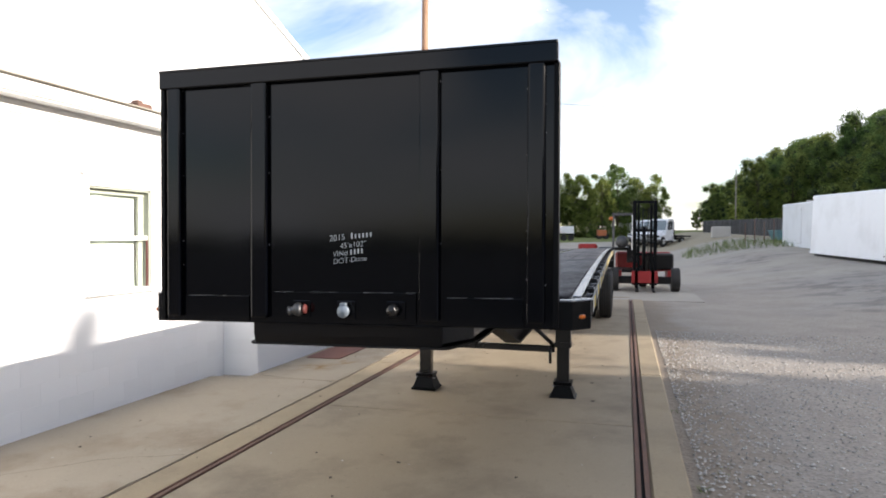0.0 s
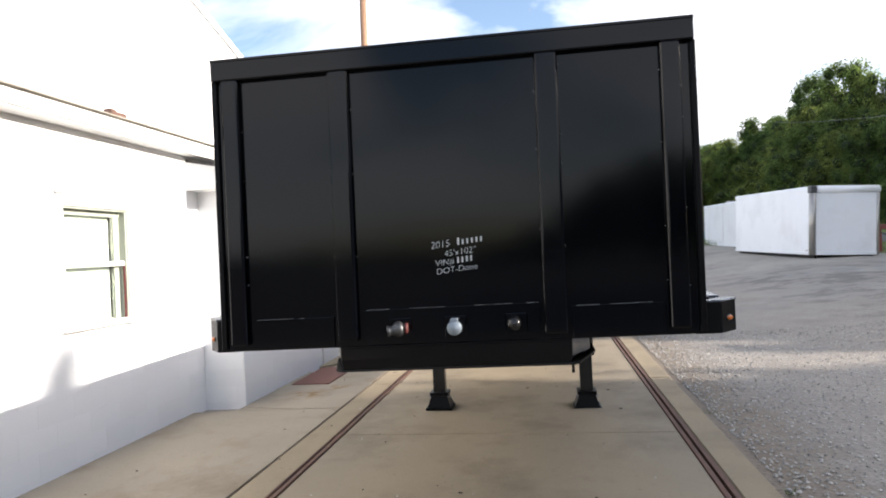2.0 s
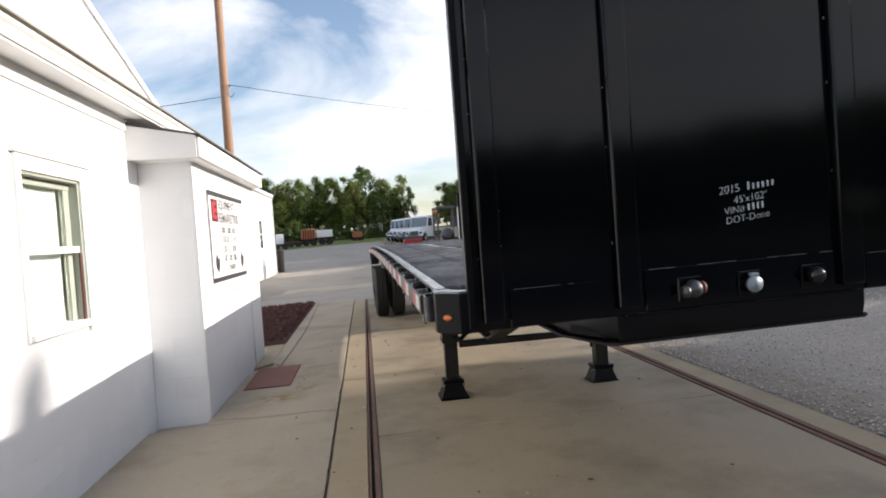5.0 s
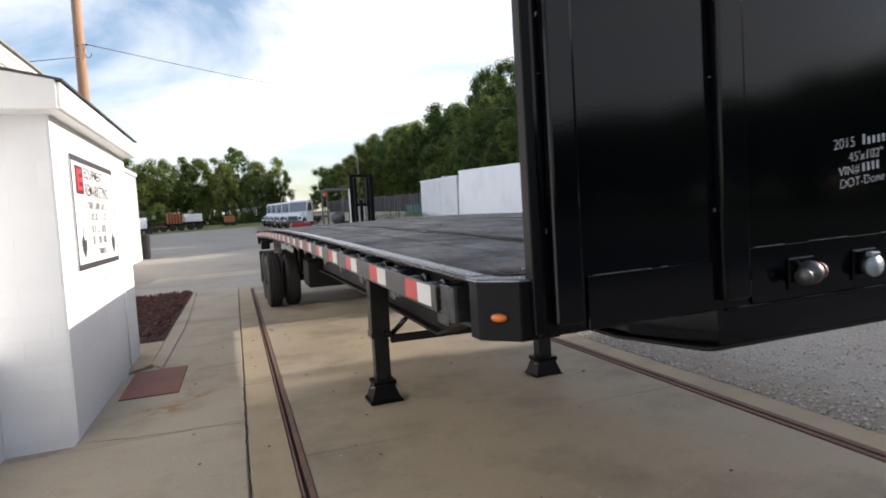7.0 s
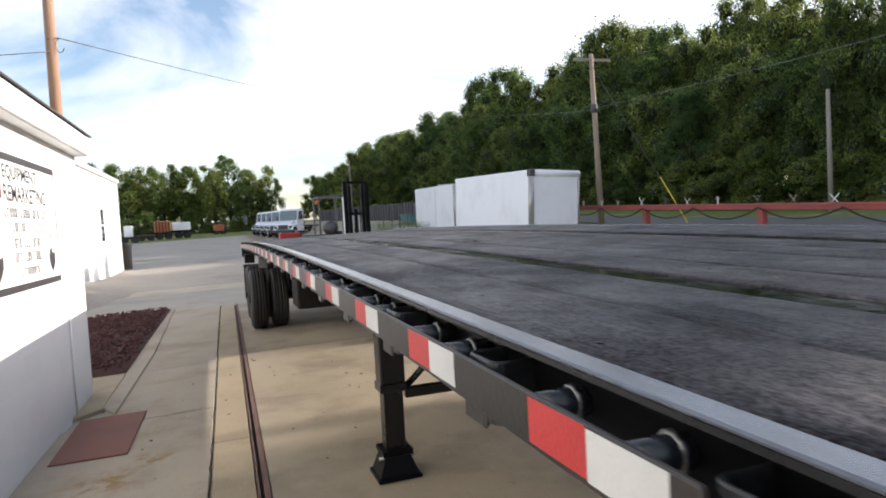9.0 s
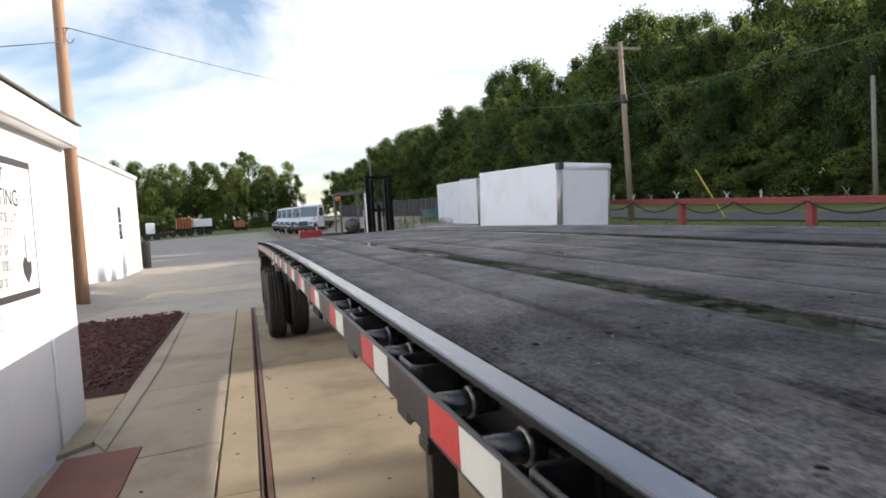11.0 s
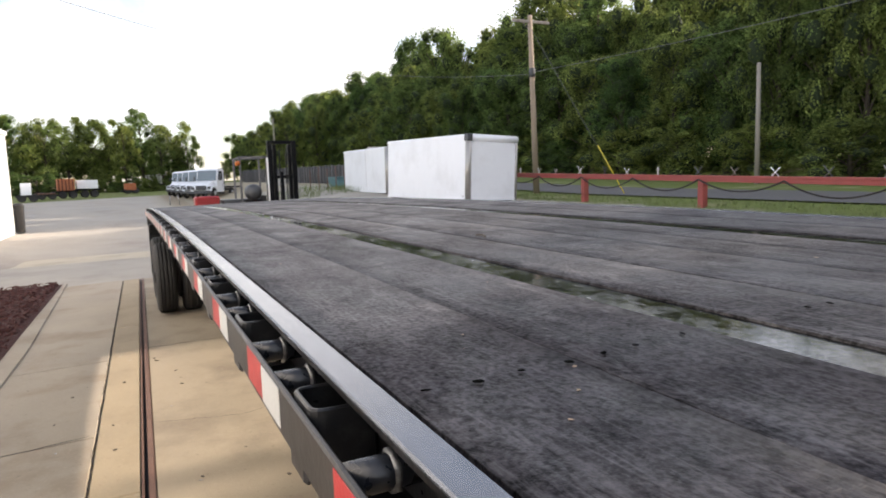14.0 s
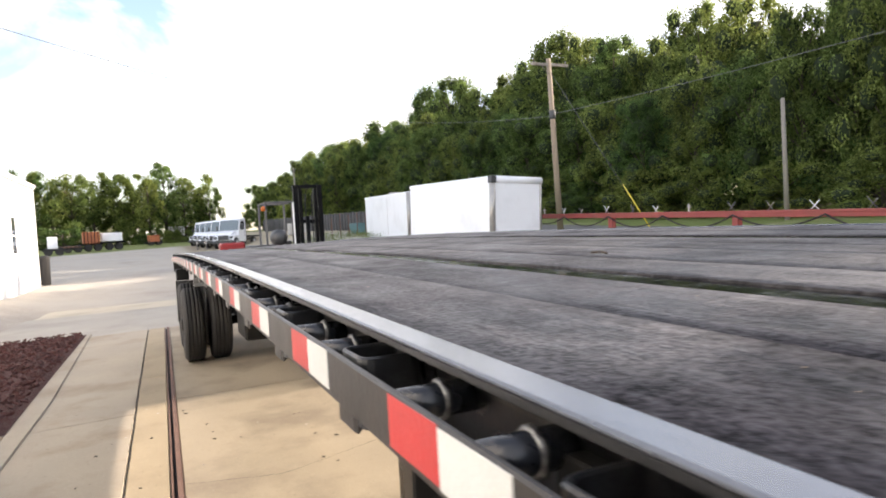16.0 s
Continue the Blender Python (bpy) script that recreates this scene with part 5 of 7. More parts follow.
def eaves():
    e = empty("trim")
    tagged(e, "white boxed eaves and gutter along the roof edge", "eaves", kind="structure")
    part("frieze", box(WX - 0.02, WX + 0.018, -2.0, AY0 - 0.01, 2.885, 3.003, 0.004), M_TRIM, e)
    part("soffit", box(WX - 0.02, WX + 0.20, -2.2, AY1 + 0.6, 3.005, 3.023, 0.003), M_TRIM, e)
    prof = [(WX + 0.185, 3.026), (WX + 0.215, 3.026), (WX + 0.235, 3.068), (WX + 0.235, 3.088), (WX + 0.255, 3.108), (WX + 0.255, 3.133), (WX + 0.185, 3.133)]
    part("gutter", prism(prof, -2.2, AY1 + 0.7, "y"), M_TRIM, e)
    roof = part("roof", prism([(WX + 0.27, 3.153), (WX + 0.27, 3.168), (WX - 2.9, 3.85), (WX - 2.9, 3.75), (WX + 0.15, 3.135)], -2.4, AY1 + 0.8, "y"), M_ROOF)
    tagged(roof, "weathered low roof of the block building", "roof", kind="structure")
    vent = empty("roof_vent")
    tagged(vent, "small rusty brick-like vent block on the roof edge", "vent")
    part("block", box(WX + 0.02, WX + 0.16, 2.50, 2.72, 3.185, 3.245, 0.012), M_RUST, vent)
    part("cap", box(WX + 0.03, WX + 0.12, 2.54, 2.62, 3.245, 3.275, 0.01), M_RUST, vent)
    # annex: boxed fascia with a thin dark roof
    part("annex_fascia", box(-3.08, -3.055, 3.98, 7.75, 2.605, 2.805, 0.004), M_TRIM, e)
    part("annex_fascia", prism([(-3.735, 2.605), (-3.083, 2.605), (-3.083, 2.818), (-3.735, 2.945)], 3.955, 3.990, "y"), M_TRIM, e)
    part("annex_fascia", box(-4.0, -3.083, 7.74, 7.765, 2.605, 2.830, 0.004), M_TRIM, e)
    part("annex_soffit", box(-3.72, -3.085, 3.992, 7.738, 2.602, 2.620, 0.002), M_TRIM, e)
    ar = part("roof", prism([(-3.03, 2.809), (-3.03, 2.825), (-3.75, 2.98), (-3.75, 2.95)], 3.95, 7.79, "y"), M_DARKROOF)
    tagged(ar, "thin dark shingle roof over the annex", "roof", kind="structure")
    part("conduit", cyl((AX + 0.012, 6.90, -0.06), (AX + 0.012, 6.90, 0.98), 0.010), M_TRIM, e)
    part("meter_box", box(AX, AX + 0.03, 5.80, 5.96, 1.14, 1.25, 0.004), M_TRIM, e)


eaves()


def sign():
    y0, y1, z0, z1 = 4.731, 6.666, 1.319, 2.350
    s = empty("wall_sign")
    def u(v):
        return v * (y1 - y0) / 2.07
    def lift(z):
        return z0 + (z - 1.36) * (z1 - z0) / 1.04
    tagged(s, "white wall sign with dark border bars, red emblem and lettering", "sign")
    x = AX + 0.016
    part("panel", box(AX + 0.002, x, y0, y1, z0, z1, 0.003), M_SIGN, s)
    part("top_bar", box(x - 0.004, x + 0.006, y0 - 0.004, y1 + 0.004, z1 - 0.05, z1 + 0.004, 0.002), M_SIGNDARK, s)
    part("bottom_bar", box(x - 0.004, x + 0.006, y0 - 0.004, y1 + 0.004, z0 - 0.004, z0 + 0.048, 0.002), M_SIGNDARK, s)
    part("side_bar", box(x - 0.002, x + 0.004, y0 - 0.004, y0 + 0.012, z0 + 0.05, z1 - 0.052, 0.001), M_SIGNDARK, s)
    part("side_bar", box(x - 0.002, x + 0.004, y1 - 0.012, y1 + 0.004, z0 + 0.05, z1 - 0.052, 0.001), M_SIGNDARK, s)
    part("emblem", box(x, x + 0.003, y0 + u(0.14), y0 + u(0.46), lift(2.055), lift(2.315), 0.0005), M_SIGNMAROON, s, "dark red square emblem")
    bm = box(x + 0.003, x + 0.0045, y0 + u(0.20), y0 + u(0.27), lift(2.09), lift(2.285))
    for z in (lift(2.09), lift(2.168), lift(2.247)):
        box(x + 0.003, x + 0.0045, y0 + u(0.27), y0 + u(0.41), z, z + 0.038, 0.0, bm)
    part("emblem_mark", bm, M_SIGNRED, s)
    rnd = random.Random(4)
    def row(ya, yb, z, h, n, material, gaps=()):
        bm = bmesh.new()
        step = (yb - ya) / n
        for i in range(n):
            if i in gaps:
                continue
            a = ya + i * step
            w = step * 0.68
            t = min(0.28 * w, 0.013)
            kind = rnd.randrange(4)
            box(x, x + 0.0025, a, a + t, z, z + h, 0.0, bm)
            if kind != 1:
                box(x, x + 0.0025, a + t, a + w, z + h - t, z + h, 0.0, bm)
            if kind != 2:
                box(x, x + 0.0025, a + t, a + w, z, z + t, 0.0, bm)
            if kind in (0, 3):
                box(x, x + 0.0025, a + w - t, a + w, z + t, z + h - t, 0.0, bm)
        part("lettering", bm, material, s)["kind"] = "stuff"
    def words(text, ya, yb, z, h):
        cu = bpy.data.curves.new("lettering", "FONT")
        cu.body, cu.size, cu.extrude, cu.offset = text, 1.0, 0.0, 0.012
        tmp = bpy.data.objects.new("lettering", cu)
        scene.collection.objects.link(tmp)
        me = bpy.data.meshes.new_from_object(tmp)
        bpy.data.objects.remove(tmp)
        xs, zs = [v.co.x for v in me.vertices], [v.co.y for v in me.vertices]
        for v in me.vertices:
            v.co = (x + 0.0015, ya + (yb - ya) * (v.co.x - min(xs)) / (max(xs) - min(xs)), z + h * (v.co.y - min(zs)) / (max(zs) - min(zs)))
        part("lettering", me, M_SIGNDARK, s)
    words("EQUIPMENT", y0 + u(0.52), y0 + u(1.46), lift(2.195), 0.125)
    words("REMARKETING", y0 + u(0.52), y0 + u(1.72), lift(2.045), 0.125)
    row(y0 + u(0.50), y0 + u(1.68), lift(1.925), 0.070, 17, M_SIGNGREY, (5, 10, 14))
    row(y0 + u(0.62), y0 + u(1.55), lift(1.815), 0.070, 15, M_SIGNGREY, (7, 10))
    row(y0 + u(0.70), y0 + u(1.46), lift(1.690), 0.075, 12, M_SIGNGREY, (3, 7))
    row(y0 + u(0.70), y0 + u(1.46), lift(1.580), 0.075, 12, M_SIGNGREY, (3, 7))
    row(y0 + u(0.80), y0 + u(1.36), lift(1.470), 0.060, 9, M_SIGNGREY)
    for yc, m in ((y0 + u(0.28), M_SIGNDARK), (y1 - u(0.26), M_SIGNDARK)):
        a = part("arrow", prism([(yc - 0.10, 1.565), (yc - 0.05, 1.625), (yc + 0.04, 1.575), (yc + 0.10, 1.595), (yc + 0.09, 1.50), (yc + 0.0, 1.415), (yc - 0.09, 1.495)], x, x + 0.003, "x"), m, s)
        part("arrow_shaft", box(x + 0.0, x + 0.002, yc - 0.012, yc + 0.012, lift(1.64), lift(1.83)), M_SIGNGREY, a)


sign()


def gable_hall():
    """The taller white hall behind: its end wall with the sloping roof edge."""
    h = empty("metal_hall")
    tagged(h, "tall white metal hall with a sloping gable behind the low building", "building")
    gx = -6.65
    def top(y):
        return 10.15 - 0.315 * abs(y - 0.0)
    part("wall", prism([(-2.5, -0.1), (16.4, -0.1), (16.4, top(16.4)), (0, top(0)), (-2.5, top(2.5))], gx - 8, gx, "x"), M_METALWALL, h)
    for y0, y1 in ((0, 16.9), (0, -2.9)):
        part("roof_trim", prism([(y0, top(y0) - 0.02), (y1, top(y1) - 0.02), (y1, top(y1) + 0.14), (y0, top(y0) + 0.14)], gx - 8, gx + 0.06, "x"), M_METALWALL, h)
    for y in (7.55, 1.5, 12.6):
        part("panel_joint", box(gx, gx + 0.012, y - 0.012, y + 0.012, 3.4, top(y) - 0.05), M_OLIVE if y == 7.55 else M_TRIM, h)


gable_hall()


def far_shed():
    """The white shed across the apron."""
    s = empty("metal_shed")
    tagged(s, "white metal shed with a small dark window and white gutter", "building")
    x, y0, y1, ze = -6.62, 21.2, 34.4, 4.42
    part("wall", box(x - 9, x, y0, y1, -0.35, ze), M_METALWALL, s)
    for i in range(26):
        yy = y0 + 0.25 + 0.5 * i
        part("rib", box(x, x + 0.006, yy - 0.014, yy + 0.014, 0.0, ze - 0.05, 0.002), M_METALWALL, s)
    part("gutter", box(x - 0.02, x + 0.14, y0 - 0.2, y1 + 0.15, ze, ze + 0.15, 0.02), M_TRIM, s)
    part("roof", prism([(x + 0.16, ze + 0.152), (x - 4.5, ze + 1.35), (x - 9.2, ze + 0.152)], y0 - 0.2, y1 + 0.2, "y"), M_METALWALL, s)
    part("downpipe", box(x + 0.005, x + 0.085, y1 - 0.10, y1 - 0.02, 0.05, ze, 0.01), M_TRIM, s)
    w = part("window", box(x + 0.020, x + 0.05, 29.4, 30.25, 1.55, 3.05, 0.01), M_TRIM, s)
    for a, b in ((1.62, 2.26), (2.32, 2.97)):
        part("pane", box(x + 0.051, x + 0.056, 29.50, 30.15, a, b), M_GLASS, w)
    part("door", box(x + 0.02, x + 0.05, 22.2, 23.15, 0.35, 2.45, 0.008), M_TRIM, s)
    part("wall_pipe", cyl((x + 0.05, 23.8, 1.30), (x + 0.05, 28.2, 1.25), 0.022), M_TRIM, s)
    bin_ = empty("waste_bin", Matrix.Translation((-6.36, 34.65, height(-6.36, 34.65))))
    tagged(bin_, "black plastic waste bin beside the shed corner", "bin")
    part("body", lathe([(0.15, 0.0), (0.19, 0.05), (0.21, 1.15), (0.225, 1.17), (0.225, 1.2)], 18, Matrix.Rotation(-math.pi / 2, 4, "Y")), M_TYRE, bin_)
    part("lid", lathe([(0.23, 1.2), (0.23, 1.24), (0.14, 1.30), (0.001, 1.32)], 18, Matrix.Rotation(-math.pi / 2, 4, "Y")), M_TYRE, bin_)


far_shed()

# ---- poles and cables ----
def sag(a, b, drop, n=24):
    a, b = Vector(a), Vector(b)
    return [a.lerp(b, i / n) - Vector((0, 0, drop * 4 * (i / n) * (1 - i / n))) for i in range(n + 1)]


def wood_pole():
    p = empty("utility_pole", Matrix.Translation((-5.73, 19.1, -0.1)))
    tagged(p, "brown wooden utility pole beside the white shed", "utility pole", group="poles")
    part("shaft", cyl((0, 0, -0.2), (0.05, 0, 11.5), 0.165, 0.115, 18), M_POLEWARM, p)
    part("bolt", cyl((0, -0.16, 7.1), (0, 0.16, 7.1), 0.02), M_WIRE, p)
    part("wire_loop", tube([(0.13, -0.1, 7.15)] + [(0.25 + 0.10 * math.cos(a), -0.1, 6.95 + 0.18 * math.sin(a)) for a in (i * 0.5 for i in range(3, 13))], 0.010), M_WIRE, p)
    c = part("overhead_cable", tube(sag((-5.53, 19.0, 7.06), (16.0, 84.6, 18.4), 0.4), 0.013, 5), M_WIRE)
    tagged(c, "thin black overhead cable strung between poles", "cable", group="cables")
    c = part("overhead_cable", tube(sag((-5.63, 19.0, 6.7), (-14.5, 15.5, 5.2), 0.15, 10), 0.012, 5), M_WIRE)
    tagged(c, "thin black service cable running to the hall roof", "cable", group="cables")


wood_pole()


def line_pole():
    bx, by = 19.18, 31.7
    g = height(bx, by)
    p = empty("utility_pole", Matrix.Translation((bx, by, g)) @ Matrix.Diagonal((1.1, 1.1, 1.09, 1)))
    tagged(p, "grey weathered wooden utility pole with a crossarm by the road", "utility pole", group="poles")
    part("shaft", cyl((0, 0, -0.3), (-0.22, 0, 10.0 - g), 0.165, 0.115, 14), M_POLETAN, p)
    part("crossarm", box(-1.25, 0.95, -0.06, 0.06, 9.62 - g, 9.76 - g, 0.01), M_POLE, p)
    for x in (-1.1, -0.2, 0.8):
        part("insulator", cyl((x, 0, 9.76 - g), (x, 0, 9.93 - g), 0.035, 0.025), M_WIRE, p)
    part("arm_brace", tube([(-0.75, -0.08, 9.65 - g), (-0.2, -0.1, 9.1 - g)], 0.015), M_POLE, p)
    part("clamp", cyl((-0.14, 0, 6.9 - g), (-0.14, 0, 7.35 - g), 0.16, 0.16, 12), M_WIRE, p)
    part("guy_wire", tube([(-0.2, 0, 9.4 - g), (-0.85, -7.6, 0.0)], 0.013, 5), M_WIRE, p)
    part("guy_guard", tube([(-0.68, -5.75, 2.10), (-0.85, -7.58, 0.03)], 0.022, 8), M_YELLOW, p, "yellow plastic guy guard")
    for a, b, d in (((bx - 0.15, by, 7.72), (21.4, -8.2, 7.4), 0.45), ((bx - 0.15, by, 7.60), (26.3, 81.0, 16.4), 0.4)):
        c = part("overhead_cable", tube(sag(a, b, d), 0.013, 5), M_CABLE)
        tagged(c, "thin overhead cable along the road", "cable", group="cables")
    for x, y, top in ((29.2, 25.1, 7.55), (15.4, 87.8, 10.9), (21.5, -8.2, 9.0)):
        q = empty("utility_pole", Matrix.Translation((x, y, height(x, y))))
        tagged(q, "plain grey wooden pole in front of the woods", "utility pole", group="poles")
        part("shaft", cyl((0, 0, -0.3), (0, 0, top - height(x, y)), 0.14 if y < 60 else 0.10, 0.10 if y < 60 else 0.07, 12), M_POLE, q)


line_pole()

# ---- red pipe fence along the road ----
def fence():
    f = empty("pipe_fence")
    tagged(f, "long faded red steel beam fence with drooping chains", "fence")
    def zt(y):
        return 1.51 + 0.034 * (y - 12.57)
    fx = 15.8
    ys = [-8.44 + 6.3 * i for i in range(8)]
    for a, b in zip(ys, ys[1:]):
        bm = prism([(a, zt(a) - 0.20), (b, zt(b) - 0.20), (b, zt(b)), (a, zt(a))], fx - 0.075, fx + 0.075, "x", bevel=0.012)
        prism([(a, zt(a) - 0.06), (b, zt(b) - 0.06), (b, zt(b) + 0.012), (a, zt(a) + 0.012)], fx - 0.10, fx + 0.10, "x", bm=bm, bevel=0.006)
        part("beam", bm, M_REDPAINT, f)
    rnd = random.Random(2)
    for y in ys:
        g = height(fx, y)
        part("post", box(fx - 0.12, fx + 0.12, y - 0.12, y + 0.12, g - 0.2, zt(y) - 0.20, 0.02), M_REDPAINT, f)
    for a, b in zip(ys, ys[1:]):
        for k in range(2):
            ya, yb = a + (b - a) * k / 2, a + (b - a) * (k + 1) / 2
            d = rnd.uniform(0.30, 0.50)
            part("chain", tube(sag((fx - 0.20, ya, zt(ya) - 0.12), (fx - 0.20, yb, zt(yb) - 0.12), d, 18), 0.027, 6), M_CHAIN, f)
    # crossed scrap sticks welded on top
    metal = [M_TRIM, M_STONE, M_STONE, M_POLE, M_GREYWALL, M_TRIM]
    for i in range(26):
        y = -5.3 + 1.6 * i + rnd.uniform(-0.2, 0.2)
        z = zt(y) + 0.02
        h = rnd.uniform(0.24, 0.34)
        w = rnd.uniform(0.07, 0.14)
        m = rnd.choice(metal)
        if i % 6 == 3:
            bm = box(fx - 0.02, fx + 0.02, y - 0.025, y + 0.025, z - 0.01, z + h, 0.004)
            box(fx - 0.02, fx + 0.02, y - w, y + w, z + h * 0.55, z + h * 0.55 + 0.05, 0.004, bm)
        else:
            bm = tube([(fx, y - w, z - 0.01), (fx, y + w, z + h)], 0.013, 6)
            tube([(fx + 0.05, y + w, z - 0.01), (fx + 0.05, y - w, z + h * rnd.uniform(0.75, 1.0))], 0.015, 6, bm)
        part("crossed_stakes", bm, m, f)


fence()
rd = []
bm = bmesh.new()
for j in range(70):
    y = -60 + 4 * j
    rd.append([bm.verts.new((x, y, height(x, y) + 0.03)) for x in (19.9, 21.2, 22.5, 23.8)])
for a, b in zip(rd, rd[1:]):
    for i in range(3):
        bm.faces.new((a[i], a[i + 1], b[i + 1], b[i])).smooth = True
tagged(part("road", bm, M_ROAD), "grey asphalt road beyond the fence", "road", kind="structure")

# ---- van bodies on the ground ----
def van_body(corner, right, left, z_c, z_r, z_l, tall, name_label, door=False):
    """A truck box: near corner, the end of its short side, the far end of its long side; heights of their feet."""
    c, r, l = Vector((*corner, z_c)), Vector((*right, z_r)), Vector((*left, z_l))
    ex, ey = (r - c), (l - c)
    L = ey.length
    ey.normalize()
    ex = ex - ey * ex.dot(ey)
    W = ex.length
    ex.normalize()
    ez = ex.cross(ey)
    v = empty("van_body", Matrix.Translation(c) @ Matrix((ex, ey, ez)).transposed().to_4x4())
    tagged(v, name_label, "truck box", group="van bodies")
    H = tall
    part("body", box(0.02, W - 0.02, 0.02, L - 0.02, 0.12, H - 0.05, 0.01), M_VANWHITE, v)
    bm = box(0, W, -0.004, L, 0.0, 0.13, 0.008)
    part("bottom_rail", bm, M_VANWHITE, v)
    bm = prism([(0.0, H - 0.16), (W, H - 0.16), (W, H - 0.05), (W - 0.06, H), (0.06, H), (0.0, H - 0.05)], -0.006, L + 0.004, "y")
    part("top_rail", bm, M_VANWHITE, v)
    if not door:
        part("front_cap", cyl((0.20, 0.10, H - 0.155), (W + 0.01, 0.10, H - 0.155), 0.175, 0.175, 24), M_VANWHITE, v, "rounded white front roof edge")
        part("post_cap", box(-0.075, 0.205, -0.115, 0.17, H - 0.31, H + 0.005, 0.035, seg=2), M_CHROME, v, "grey cast corner cap")
    part("corner_post", cyl((0.07, 0.03, 0.0), (0.07, 0.03, H - 0.04), 0.135, 0.135, 16), M_VANTRIM, v, "worn metal corner post")
    part("corner_post", cyl((W - 0.05, 0.04, 0.0), (W - 0.05, 0.04, H - 0.04), 0.07, 0.07, 12), M_VANTRIM if not door else M_VANWHITE, v)
    if door:
        part("side_door", box(0.002, 0.0195, L * 0.45, L * 0.45 + 0.95, 0.25, H - 0.32, 0.006), M_VANWHITE, v)
        for y in (L * 0.45 - 0.02, L * 0.45 + 0.95):
            part("door_gap", box(0.012, 0.0197, y, y + 0.02, 0.24, H - 0.30), M_VANTRIM, v)
        part("roof_vent", box(0.5, 1.2, L * 0.5, L * 0.5 + 0.5, H, H + 0.16, 0.03), M_VANTRIM, v)
    else:
        part("side_marker", box(0.005, 0.0195, 0.30, 0.38, 0.16, 0.20), M_REDPLASTIC, v)
        part("clearance_lamp", box(W - 0.28, W - 0.14, -0.02, 0.0, H - 0.12, H - 0.07), M_REDPLASTIC, v)
    for x in (0.25, W - 0.25):
        part("skid", box(x - 0.05, x + 0.05, 0.1, L - 0.1, -0.14, 0.0, 0.01), M_UNDER, v)
    return v


def far_place(az, dist, cam=(-1.49, 1.19)):
    dist *= 1.09
    return cam[0] + dist * math.sin(radians(az)), cam[1] + dist * math.cos(radians(az))


van_body((11.54, 25.88), (14.37, 26.28), (10.52, 33.02), 0.88, 0.78, 1.05, 2.93, "white truck box body with metal corner posts set on the ground")
van_body((11.93, 36.8), (14.6, 37.1), (11.75, 44.75), 1.17, 1.17, 1.32, 2.78, "white truck box body with a side door set on the ground", door=True)

